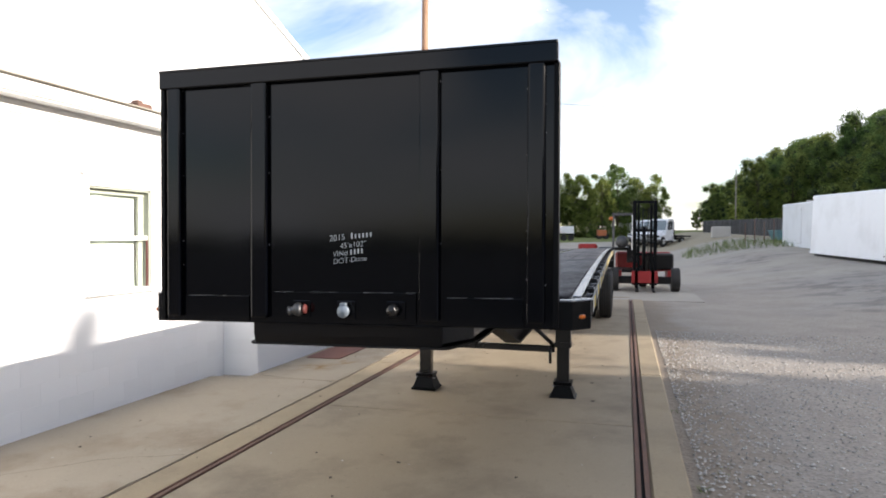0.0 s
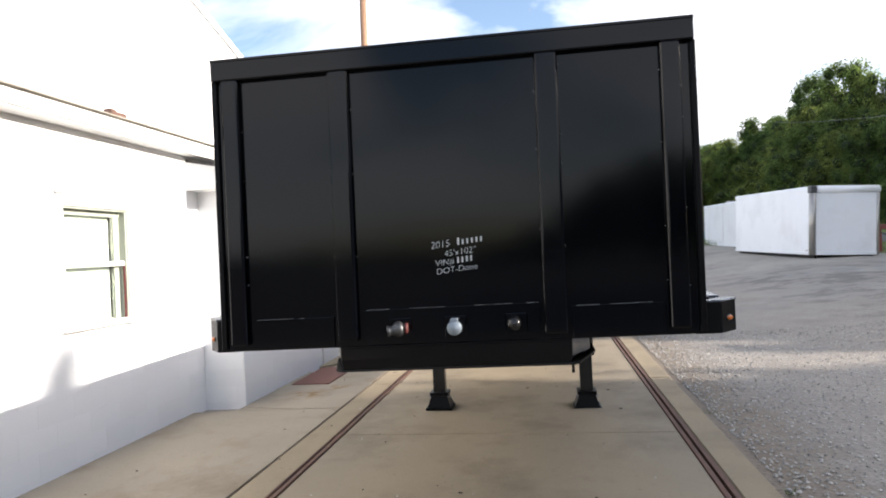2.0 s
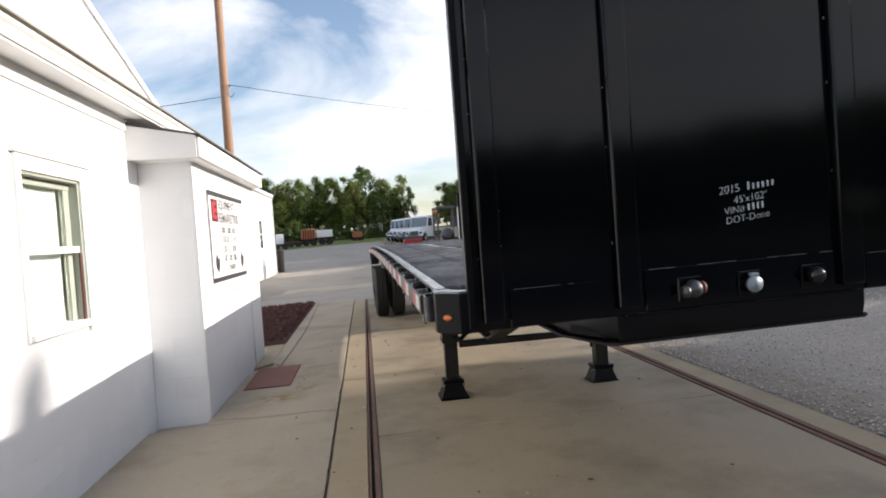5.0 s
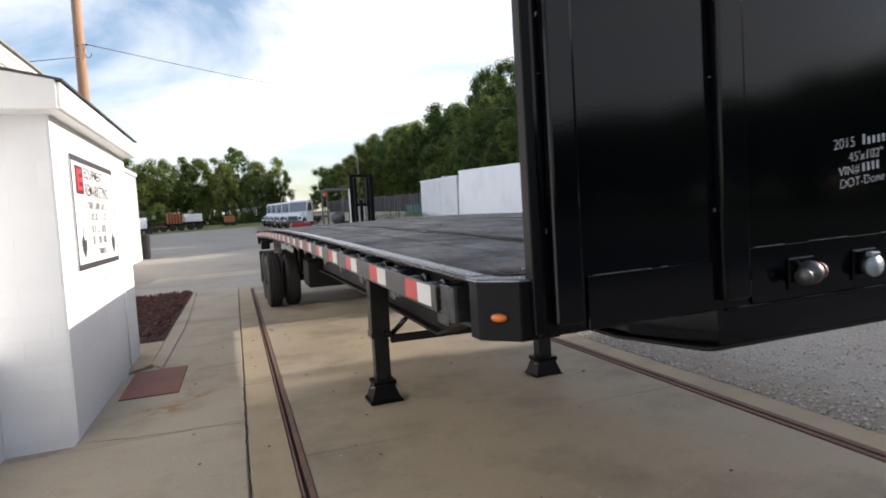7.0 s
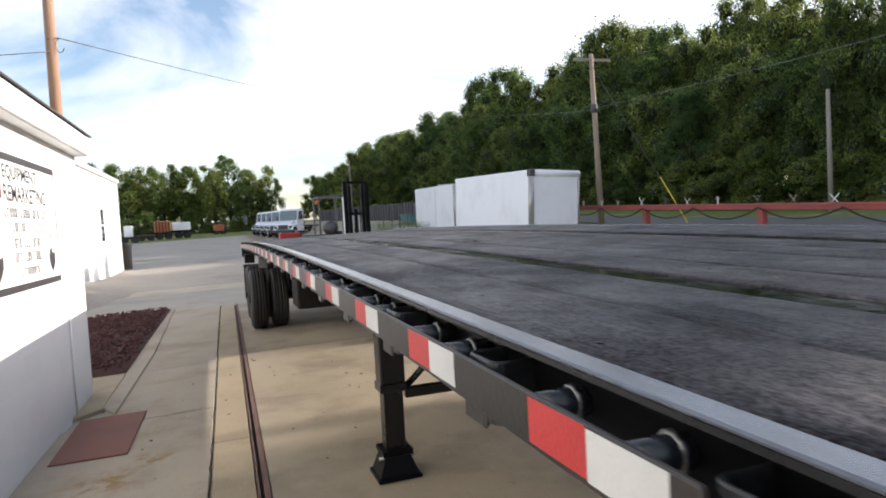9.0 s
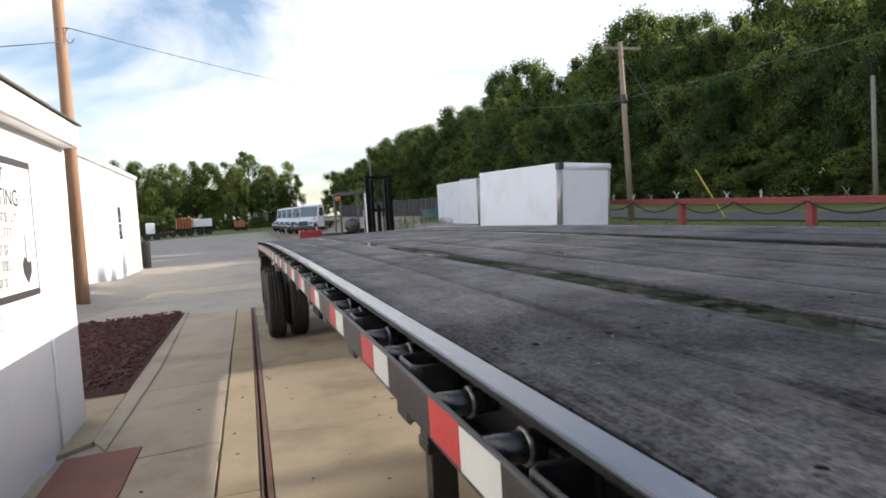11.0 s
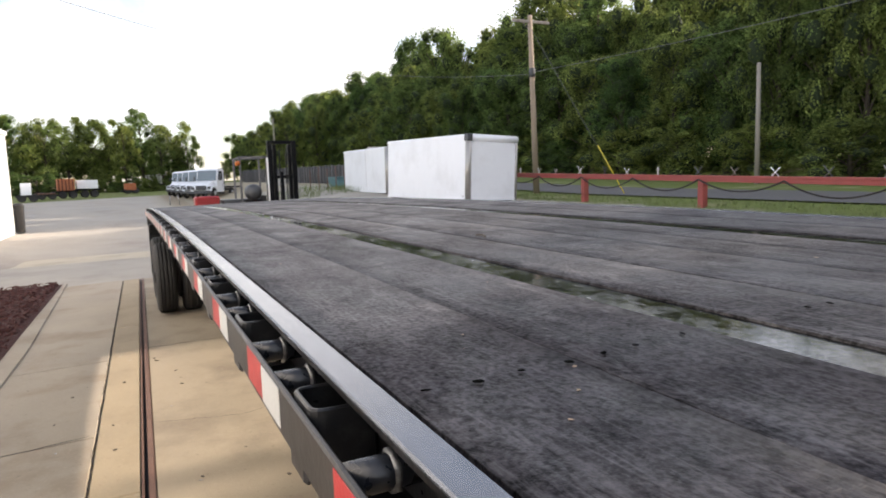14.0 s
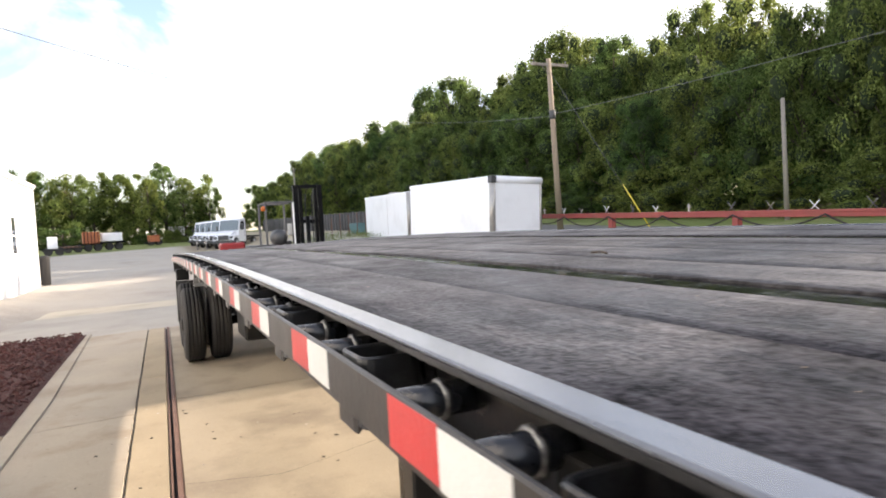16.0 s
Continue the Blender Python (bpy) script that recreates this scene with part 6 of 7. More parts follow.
# ---- truck-mounted forklift behind the trailer ----
def forklift():
    f = empty("forklift", Matrix.Translation((2.10, 18.75, 0.02)) @ Matrix.Diagonal((0.92, 0.92, 0.94, 1)))
    tagged(f, "red three-wheeled truck-mounted forklift with a tall black mast", "forklift")
    mast = part("mast", box(-0.42, -0.29, -0.10, 0.08, 0.22, 3.18, 0.012), M_CORNER, f, "tall black double-rail mast")
    for x0, x1, z1 in ((0.29, 0.42, 3.18), (-0.26, -0.17, 3.08), (0.17, 0.26, 3.08)):
        part("mast_rail", box(x0, x1, -0.10, 0.08, 0.22, z1, 0.012), M_CORNER, mast)
    for z in (0.35, 1.25, 2.1, 3.10):
        part("mast_bar", box(-0.42, 0.42, 0.02, 0.09, z, z + 0.10, 0.01), M_CORNER, mast)
    part("lift_cylinder", cyl((-0.02, 0.0, 0.4), (-0.02, 0.0, 2.3), 0.055), M_CORNER, mast)
    part("chain_guard", box(-0.455, -0.425, -0.11, 0.0, 1.45, 2.70, 0.004), M_TRIM, mast, "white striped guard strip")
    for x in (-0.08, 0.11):
        part("hose", tube([(x, -0.03, 0.5), (x, -0.03, 2.6), (x + 0.03, 0.02, 2.95)], 0.018, 6), M_TYRE, mast)
    part("carriage", box(-0.45, 0.45, -0.20, -0.11, 0.30, 0.72, 0.012), M_MACHRED, mast)
    for x in (-0.28, 0.28):
        part("fork", prism([(-0.14, 0.08), (-0.14, 0.75), (-0.20, 0.75), (-0.20, 0.13), (-1.15, 0.08), (-1.15, 0.06)], x - 0.055, x + 0.055, "x"), M_CORNER, mast)
    part("axle_beam", box(-1.15, 1.15, 0.02, 0.30, 0.26, 0.52, 0.02), M_UNDER, f)
    for s in (-1, 1):
        w = empty("wheel", Matrix.Translation((s * 1.05, 0.10, 0.42)))
        w.parent = f
        o = part("tyre", TYRE, M_TYRE, w)
        o.scale = (1.15, 0.815, 0.815)
        o = part("rim", RIM, M_RIM, w)
        o.scale = (1.1, 0.8, 0.8)
        part("leg", box(s * 0.92 - 0.12, s * 0.92 + 0.12, 0.15, 1.9, 0.40, 0.72, 0.02), M_MACHRED, f)
    w = empty("wheel", Matrix.Translation((0, 2.25, 0.42)))
    w.parent = f
    part("tyre", TYRE, M_TYRE, w).scale = (1.1, 0.815, 0.815)
    part("engine_cover", box(0.05, 1.05, 0.95, 2.6, 0.72, 1.30, 0.06), M_UNDER, f)
    part("counterweight", box(-1.05, 1.05, 2.2, 2.75, 0.6, 1.35, 0.08), M_MACHRED, f)
    part("side_box", box(-2.42, -1.72, 0.9, 1.6, 1.18, 1.66, 0.05), M_MACHRED, f, "red side box")
    part("deck_plate", box(-1.64, -0.55, 0.8, 2.2, 1.42, 1.54, 0.02), M_CHROME, f)
    part("cab_floor", box(-1.1, -0.1, 0.7, 2.3, 0.62, 0.74, 0.02), M_UNDER, f)
    for x, y in ((-1.12, 0.65), (-0.34, 0.65), (-1.12, 2.0), (-0.34, 2.0)):
        part("cage_post", box(x - 0.03, x + 0.03, y - 0.03, y + 0.03, 0.7, 2.78, 0.008), M_GREYWALL, f)
    bm = box(-1.16, -0.30, 0.6, 0.68, 2.74, 2.79, 0.01)
    box(-1.16, -0.30, 1.97, 2.05, 2.74, 2.79, 0.01, bm)
    for i in range(6):
        box(-1.14 + 0.155 * i, -1.11 + 0.155 * i, 0.68, 1.97, 2.74, 2.78, 0.0, bm)
    part("overhead_guard", bm, M_GREYWALL, f)
    part("seat", box(-0.62, -0.20, 1.3, 1.8, 0.95, 1.08, 0.03), M_TYRE, f)
    part("seat_back", box(-0.62, -0.20, 1.72, 1.84, 1.05, 1.62, 0.03), M_TYRE, f)
    part("beacon", lathe([(0.06, 0.0), (0.07, 0.04), (0.06, 0.12), (0.001, 0.14)], 14, Matrix.Translation((-1.19, 0.62, 2.52)) @ Matrix.Rotation(-math.pi / 2, 4, "Y")), M_AMBER, f, "orange beacon")
    part("fuel_tank", lathe([(0.001, -0.36), (0.12, -0.35), (0.21, -0.29), (0.23, -0.2), (0.23, 0.2), (0.21, 0.29), (0.12, 0.35), (0.001, 0.36)], 22, Matrix.Translation((-0.80, 0.55, 1.74)) @ Matrix.Rotation(math.pi / 2, 4, "Z")), M_CHROME, f, "round silver tank")
    part("tank_strap", box(-1.04, -0.56, 0.5, 0.56, 1.44, 1.52, 0.01), M_UNDER, f)


forklift()
stanchions = empty("stake_pair", Matrix.Translation((-1.0, 13.5, 1.53)))
tagged(stanchions, "two thin steel stakes standing at the rear of the deck", "stake")
part("stake", cyl((0, 0, -0.02), (0, 0, 0.15), 0.008, 0.008, 6), M_WELD, stanchions)
part("stake", cyl((0.16, 0, -0.02), (0.13, 0, 0.16), 0.008, 0.008, 6), M_WELD, stanchions)

# ---- white trucks in a row ----
def truck():
    t = empty("truck")
    tagged(t, "white medium-duty truck parked in a row, hood forward", "truck", group="trucks")
    arch = [(-1.24 + 0.60 * math.cos(radians(d)), 0.55 + 0.55 * math.sin(radians(d))) for d in range(0, 181, 20)]
    part("cab", prism([(-0.56, 0.60), (-0.54, 1.60), (-0.20, 2.72), (0.02, 2.86), (1.10, 2.88), (1.20, 2.78), (1.20, 0.60)], -1.0, 1.0, "y", bevel=0.05), M_VANWHITE, t)
    part("hood", prism([(-1.88, 0.75), (-1.92, 0.98), (-1.82, 1.28), (-1.45, 1.46), (-0.55, 1.70), (-0.55, 0.75)], -0.70, 0.70, "y", bevel=0.08), M_VANWHITE, t)
    part("rear_rack", box(1.32, 1.50, -0.95, 0.95, 0.95, 2.55, 0.03), M_UNDER, t, "dark rack behind the cab")
    for s in (-1, 1):
        part("fender", prism([(-1.94, 0.58), (-1.99, 0.95), (-1.85, 1.16), (-0.90, 1.26), (-0.57, 1.22), (-0.57, 0.60)] + arch, min(s * 0.70, s * 1.0), max(s * 0.70, s * 1.0), "y", bevel=0.025), M_VANWHITE, t)
    part("windshield", prism([(-0.52, 1.70), (-0.21, 2.66), (-0.26, 2.68), (-0.58, 1.71)], -0.90, 0.90, "y"), M_SKYGLASS, t, "windshield with the sky's reflection painted in as a pale tone")
    for s in (-1, 1):
        part("side_window", prism([(-0.28, 1.76), (-0.02, 2.58), (0.36, 2.60), (0.36, 1.76)], s * 1.003 - 0.006, s * 1.003 + 0.006, "y"), M_GLASS, t)
        part("side_window", prism([(0.44, 1.76), (0.44, 2.60), (0.82, 2.60), (0.82, 1.76)], s * 1.003 - 0.006, s * 1.003 + 0.006, "y"), M_GLASS, t)
        part("door_seam", prism([(0.86, 0.75), (0.88, 0.75), (0.88, 2.40), (0.86, 2.40)], s * 1.003 - 0.004, s * 1.003 + 0.004, "y"), M_GROOVE, t)
        part("mirror", box(-0.42, -0.26, s * 1.24 - 0.06, s * 1.24 + 0.06, 1.70, 2.15, 0.02), M_WIRE, t)
        part("step", box(0.0, 0.9, s * 1.0 - 0.1, s * 1.0 + 0.1, 0.42, 0.58, 0.02), M_UNDER, t)
        part("headlight", box(-1.99, -1.86, s * 0.78 - 0.15, s * 0.78 + 0.15, 0.90, 1.14, 0.02), M_CHROME, t)
        for x in (-1.24, 3.2):
            wh = empty("wheel", Matrix.Translation((x, s * 0.93, 0.50)) @ Matrix.Rotation(math.pi / 2 * s, 4, "Z"))
            wh.parent = t
            part("tyre", TYRE, M_TYRE, wh).scale = (1, 0.98, 0.98)
            part("rim", RIM, M_RIM, wh).scale = (1, 0.98, 0.98)
            part("hub", cyl((0.10, 0, 0), (0.175, 0, 0), 0.27, 0.20, 16), M_RIM, wh)
            part("hub", cyl((-0.10, 0, 0), (-0.175, 0, 0), 0.27, 0.20, 16), M_RIM, wh)
    part("grille", box(-1.97, -1.88, -0.50, 0.50, 0.82, 1.24, 0.02), M_WIRE, t)
    part("bumper", box(-2.18, -1.98, -1.05, 1.05, 0.48, 0.74, 0.03), M_WIRE, t)
    part("frame", box(1.5, 5.2, -0.42, 0.42, 0.72, 0.95, 0.02), M_UNDER, t)
    part("flat_body", box(1.95, 5.3, -1.1, 1.1, 1.0, 1.16, 0.02), M_UNDER, t)
    return t


first = truck()
tx, ty = far_place(5.45, 62)
first.matrix_basis = Matrix.Translation((tx, ty, height(tx, ty) + 0.02)) @ Matrix.Rotation(radians(62), 4, "Z") @ Matrix.Diagonal((1.04, 1.04, 1.04, 1))
for i, (az, d) in enumerate(((4.72, 66.5), (4.18, 71), (3.72, 75.5), (3.32, 80))):
    x, y = far_place(az, d)
    copy_thing(first, Matrix.Translation((x, y, height(x, y) + 0.02)) @ Matrix.Rotation(radians(62), 4, "Z"))

# ---- far yard ----
def farm_trailer(az, dist, length, body, label, low=0.75, tall=1.9, turn=8, material=None, split=True):
    x, y = far_place(az, dist)
    t = empty("farm_trailer", Matrix.Translation((x, y, height(x, y))) @ Matrix.Rotation(radians(turn), 4, "Z") @ Matrix.Diagonal((1.09, 1.09, 1.09, 1)))
    tagged(t, label, "trailer", group="parked trailers")
    part("bed", box(-length / 2, length / 2, -1.1, 1.1, low, tall, 0.04), body, t)
    part("frame", box(-length / 2 - 0.5, length / 2 + 0.3, -0.5, 0.5, low - 0.22, low - 0.01, 0.02), M_UNDER, t)
    for s in (-1, 1):
        for d in (-0.5, 0.5):
            w = empty("wheel", Matrix.Translation((length * 0.1 + d, s * 0.95, 0.42)) @ Matrix.Rotation(math.pi / 2, 4, "Z"))
            w.parent = t
            part("tyre", TYRE, M_TYRE, w).scale = (0.8, 0.8, 0.8)
    if split:
        for i in range(5):
            part("stake", box(-length / 2 + length * (i + 0.5) / 5 - 0.04, -length / 2 + length * (i + 0.5) / 5 + 0.04, -1.15, -1.10, low, tall, 0.01), M_UNDER, t)


farm_trailer(-5.1, 86, 1.75, M_ORANGE, "rusty orange dump trailer parked on the grass", low=0.9, tall=2.25)
farm_trailer(-3.65, 87, 2.2, M_VANWHITE, "white box trailer with a dark frame parked on the grass", low=1.05, tall=2.05, split=False)
farm_trailer(-6.5, 84, 2.0, M_RUST, "low rusty flat trailer parked on the grass", low=0.55, tall=0.75)
farm_trailer(-0.6, 100, 1.3, M_ORANGE, "small orange machine parked far off", low=0.5, tall=1.45, split=False)
farm_trailer(1.4, 128, 3.4, M_VANWHITE, "long white trailer parked far off under the trees", low=1.0, tall=2.7, turn=-6)
farm_trailer(2.6, 122, 2.6, M_RUST, "brown stacked load on a far trailer", low=1.0, tall=2.5, turn=-6)
farm_trailer(-7.7, 76, 0.9, M_VANWHITE, "small white tank trailer by the shed", low=0.7, tall=1.9, split=False)


def board_wall():
    """The long grey stack of ribbed panels along the verge."""
    w = empty("panel_stack")
    tagged(w, "long grey weathered panel stack with upright ribs along the verge", "panel stack")
    a, b = Vector((*far_place(17.9, 49.0), 0)), Vector((*far_place(8.2, 92.0), 0))
    n = 26
    for i in range(n):
        p, q = a.lerp(b, i / n), a.lerp(b, (i + 1) / n)
        d = (q - p).normalized()
        g = height(p.x, p.y)
        top = 3.45 + 0.020 * (p.y - 51.8)
        m = Matrix.Translation((p.x, p.y, 0)) @ Matrix.Rotation(math.atan2(d.y, d.x), 4, "Z")
        l = (q - p).length
        bm = box(0.0, l - 0.05, -0.06, 0.06, g - 0.1, top, 0.01)
        part("panel", bm, M_DARKROOF, w).matrix_basis = m
        part("rib", box(-0.06, 0.06, 0.06, 0.20, g - 0.1, top + 0.06, 0.01), M_GREYWALL, w).matrix_basis = m
        part("rib", box(l * 0.5 - 0.05, l * 0.5 + 0.05, 0.06, 0.18, g - 0.1, top + 0.02, 0.01), M_GREYWALL, w).matrix_basis = m
    x, y = far_place(16.8, 46)
    t = empty("scrap_skip", Matrix.Translation((x, y, height(x, y))) @ Matrix.Rotation(radians(10), 4, "Z"))
    tagged(t, "low teal painted steel skip in the weeds", "skip")
    part("body", prism([(-0.75, 0.02), (0.7, 0.02), (0.95, 0.75), (-1.0, 0.75)], -0.8, 0.8, "y", bevel=0.03), M_TEAL, t)
    part("rim", box(-1.05, 1.0, -0.86, 0.86, 0.75, 0.82, 0.02), M_TEAL, t)
    for k in range(5):
        az = 13.9 + 0.75 * k
        x, y = far_place(az, 43)
        q = empty("steel_stake", Matrix.Translation((x, y, height(x, y))))
        tagged(q, "thin rusty steel stake in the verge", "stake", group="verge stakes")
        part("shaft", cyl((0, 0, -0.1), (0, 0, 1.5 + 0.2 * (k % 2)), 0.035, 0.03, 8), M_RUST, q)
    x, y = far_place(8.6, 55)
    q = empty("concrete_block", Matrix.Translation((x + 2.5, y, height(x + 2.5, y))))
    tagged(q, "grey concrete block at the edge of the verge", "block")
    part("body", box(-0.8, 0.8, -0.5, 0.5, -0.1, 0.95, 0.05), M_STONE, q)


board_wall()

# ---- trees ----
def crown_mesh(seed, leaves=9000, lobes=34, squat=1.0, size=(0.085, 0.185), heart=0.60, foot=1.3, bulk=1.0):
    """Crown of a tree 10 m tall: lobes of small leaves round clumps painted dark for the shade inside."""
    rnd = random.Random(seed)
    centres = []
    for i in range(lobes):
        h = foot + (9.1 - foot) * (i + rnd.random()) / lobes
        reach = (2.9 * math.sin(math.pi * min(1.0, (h - foot + 1.4) / (11.9 - foot))) ** 0.6) * squat
        a = i * 2.4 + rnd.uniform(-0.7, 0.7)
        rr = reach * rnd.uniform(0.25, 1.12)
        centres.append((Vector((rr * math.cos(a), rr * math.sin(a), h - 0.5 * (rr / 3.0) ** 2)), bulk * rnd.uniform(0.50, 1.18) * (1.10 - 0.08 * abs(h - 5.4))))
    verts, faces = [], []
    per = leaves // lobes
    for c, r in centres:
        for _ in range(per):
            d = Vector((rnd.gauss(0, 1), rnd.gauss(0, 1), rnd.gauss(0.25, 1))).normalized()
            p = c + Vector((d.x, d.y, d.z * 0.8)) * r * (rnd.random() ** 0.25) * (rnd.uniform(0.75, 1.25) if rnd.random() < 0.82 else rnd.uniform(1.1, 1.75))
            s = rnd.uniform(*size)
            n = (d + Vector((rnd.uniform(-0.9, 0.9), rnd.uniform(-0.9, 0.9), rnd.uniform(-0.3, 0.9)))).normalized()
            u = n.orthogonal().normalized()
            u = Matrix.Rotation(rnd.uniform(0, 6.28), 3, n) @ u
            v = n.cross(u)
            k = len(verts)
            drop = n * s * 0.35
            verts += [p - u * s, p - v * s * 0.55 + drop, p + u * s * 1.1, p + v * s * 0.55 + drop]
            faces += [(k, k + 1, k + 2), (k, k + 2, k + 3)]
    me = bpy.data.meshes.new("crown")
    me.from_pydata(verts, [], faces)
    me.materials.append(M_LEAF)
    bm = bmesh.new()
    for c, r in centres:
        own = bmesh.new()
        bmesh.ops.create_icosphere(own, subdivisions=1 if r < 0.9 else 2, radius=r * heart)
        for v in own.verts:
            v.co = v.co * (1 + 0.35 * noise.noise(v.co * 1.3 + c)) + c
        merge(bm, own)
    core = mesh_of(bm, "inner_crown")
    core.materials.append(M_CROWN_SHADE)
    bm = cyl((0, 0, -0.4), (0.05, 0.05, 3.2), 0.24, 0.16, 9)
    cyl((0.05, 0.05, 3.2), (0.0, 0.1, 7.5), 0.16, 0.05, 8, bm)
    for c, r in centres[::2]:
        base = Vector((0.04, 0.05, max(2.0, c.z - 1.8)))
        cyl(base, c, 0.07, 0.025, 6, bm, caps=False)
    trunk = mesh_of(bm, "trunk")
    trunk.materials.append(M_BARK)
    return me, core, trunk


KINDS = [crown_mesh(s, 17000, 48, heart=0.50, size=(0.055, 0.125)) for s in (11, 23, 37, 41)]          # the woods along the road
KINDS += [crown_mesh(s, 9000, 26, 0.95, (0.065, 0.145), 0.30, 2.4) for s in (53, 67, 71)]          # open crowns far off
KINDS += [crown_mesh(s, 1500, 30, 1.0, (0.22, 0.42), 0.70, bulk=1.25) for s in (83, 97)]          # coarse dense crowns for unseen trees, added for shade and reflections
def make_tree(kind):
    t = empty("tree")
    me, core, trunk = KINDS[kind]
    tagged(t, "leafy green broadleaf tree in full summer leaf", "tree", group="woodland trees")
    part("trunk", trunk, M_BARK, t)
    c = part("crown", me, M_LEAF, t)
    part("inner_crown", core, M_CROWN_SHADE, c)
    return t


MASTER = [make_tree(k) for k in range(len(KINDS))]
USED = [False] * len(KINDS)
def plant(x, y, top, spread=1.0, base=None, pick=(0, 4), rnd=random.Random(77)):
    """A tree whose crown ends at the height top."""
    g = height(x, y) if base is None else base
    k = rnd.randrange(*pick)
    s = (top - g) / 10.4
    m = Matrix.Translation((x, y, g)) @ Matrix.Rotation(rnd.uniform(0, 6.28), 4, "Z") @ Matrix.Diagonal((s * spread, s * spread, s, 1))
    if not USED[k]:
        USED[k] = True
        MASTER[k].matrix_basis = m
        return MASTER[k]
    c = MASTER[k].scale
    return copy_thing(MASTER[k], m @ Matrix.Diagonal((1 / c.x, 1 / c.y, 1 / c.z, 1)))


def ratio(y):
    """Tops of the wood against its distance from the drive, along the road."""
    pts = [(-120, 0.265), (-24, 0.265), (-14, 0.315), (12, 0.315), (22, 0.37), (27.9, 0.405), (32.6, 0.45), (36.7, 0.42), (43, 0.475), (49.5, 0.54), (56, 0.505), (63.8, 0.47), (70, 0.53), (76.7, 0.60), (98, 0.535), (125.8, 0.53), (190, 0.60), (300, 0.63)]
    for (a, u), (b, v) in zip(pts, pts[1:]):
        if a <= y <= b:
            return u + (v - u) * (y - a) / (b - a)
    return pts[-1][1]


def woods():
    rnd = random.Random(19)
    for x0, step, dip in ((34.0, 4.9, 0.74), (41.0, 5.1, 0.85), (49.0, 5.8, 0.90)):
        y = -92.0
        while y < 125:
            y += step * rnd.uniform(0.8, 1.2)
            if -21 < y < 27.5:
                continue
            x = x0 + rnd.uniform(-1.6, 1.6)
            plant(x, y, 1.8 + x * ratio((y - 0.6) * 33.5 / (x + 1.5)) * dip * rnd.uniform(0.92, 1.05), rnd.uniform(0.85, 1.25), pick=(0, 4) if y > 0 else (7, 9))
    # the mostly unseen stretch beside the trailer: heights and gaps set to shape the sun
    for x0 in (35.0, 41.5):
        y = -21.5
        while y < 27.0:
            closed = y < 2.5
            y += rnd.uniform(0.9, 1.15) if -6 < y < 2.5 else rnd.uniform(1.6, 2.0) if closed else rnd.uniform(2.4, 2.9) if y > 10 else rnd.uniform(1.9, 2.4)
            x = x0 + rnd.uniform(-0.9, 0.9)
            reach = -9.5 if 0.2 < y < 2.5 else -5.0 if closed else 4.5 if y < 6.0 else 0.3 if y < 8.8 else -9.0
            top = 0.33 * (x - reach) if y < 13.0 else 1.8 + 0.385 * x
            plant(x, y, top * rnd.uniform(0.985, 1.015), 0.5 if -6 < y < 2.5 else 0.75 if closed else 0.46 if y < 10 else 0.62, pick=(0, 4) if y > 12 else (7, 9))
    # an extra unseen row that keeps the sun off the front of the deck
    y = 0.2
    while y < 2.3:
        y += rnd.uniform(0.75, 0.95)
        plant(38.3 + rnd.uniform(-0.6, 0.6), y, 0.33 * (38.3 + 7.0), 0.5, pick=(7, 9))
    for y in (128, 140, 152, 166, 182, 200, 222, 246):
        for x0 in (36, 48):
            plant(x0 + rnd.uniform(-3, 3), y + rnd.uniform(-4, 4), 1.8 + (x0 + 2) * ratio(y) * rnd.uniform(0.85, 1.0), 1.1)
    # low growth along the road's far side
    y = -16.0
    while y < 120:
        y += rnd.uniform(5.0, 8.0) * (1 if y < 50 else 1.6)
        if 3.0 < y < 7.6:
            continue
        x = rnd.uniform(32.2, 34.2)
        b = plant(x, y, height(x, y) + rnd.uniform(2.4, 4.6), rnd.uniform(1.5, 2.0), base=height(x, y) - 1.6)
        tagged(b, "dense green roadside shrub under the trees", "shrub", group="roadside shrubs")
    # thicket deeper in the wood
    y = 8.0
    while y < 125:
        y += rnd.uniform(3.0, 4.4)
        x = rnd.uniform(37.0, 40.0)
        b = plant(x, y, height(x, y) + rnd.uniform(5.0, 7.5), rnd.uniform(1.3, 1.7), base=height(x, y) - 2.5, pick=(4, 7))
        tagged(b, "dark green thicket deep under the trees", "shrub", group="thicket")
    # trees that stand out over the skyline
    for az, el in ((12.0, 6.2), (14.6, 6.6), (16.6, 7.3), (18.6, 8.3), (21.4, 8.6), (23.3, 12.4), (25.8, 13.1), (27.2, 11.9), (30.8, 12.8), (32.6, 13.7), (35.1, 16.1), (37.2, 15.6), (39.5, 15.2), (42.4, 14.6), (46.5, 16.8), (50.0, 16.8)):
        d = min(39.5 / math.sin(radians(az)), 112)
        x, y = far_place(az, d)
        plant(x, y, 1.85 + 1.09 * d * math.tan(radians(el + 1.0)) + 0.35, rnd.uniform(0.65, 0.85))


woods()


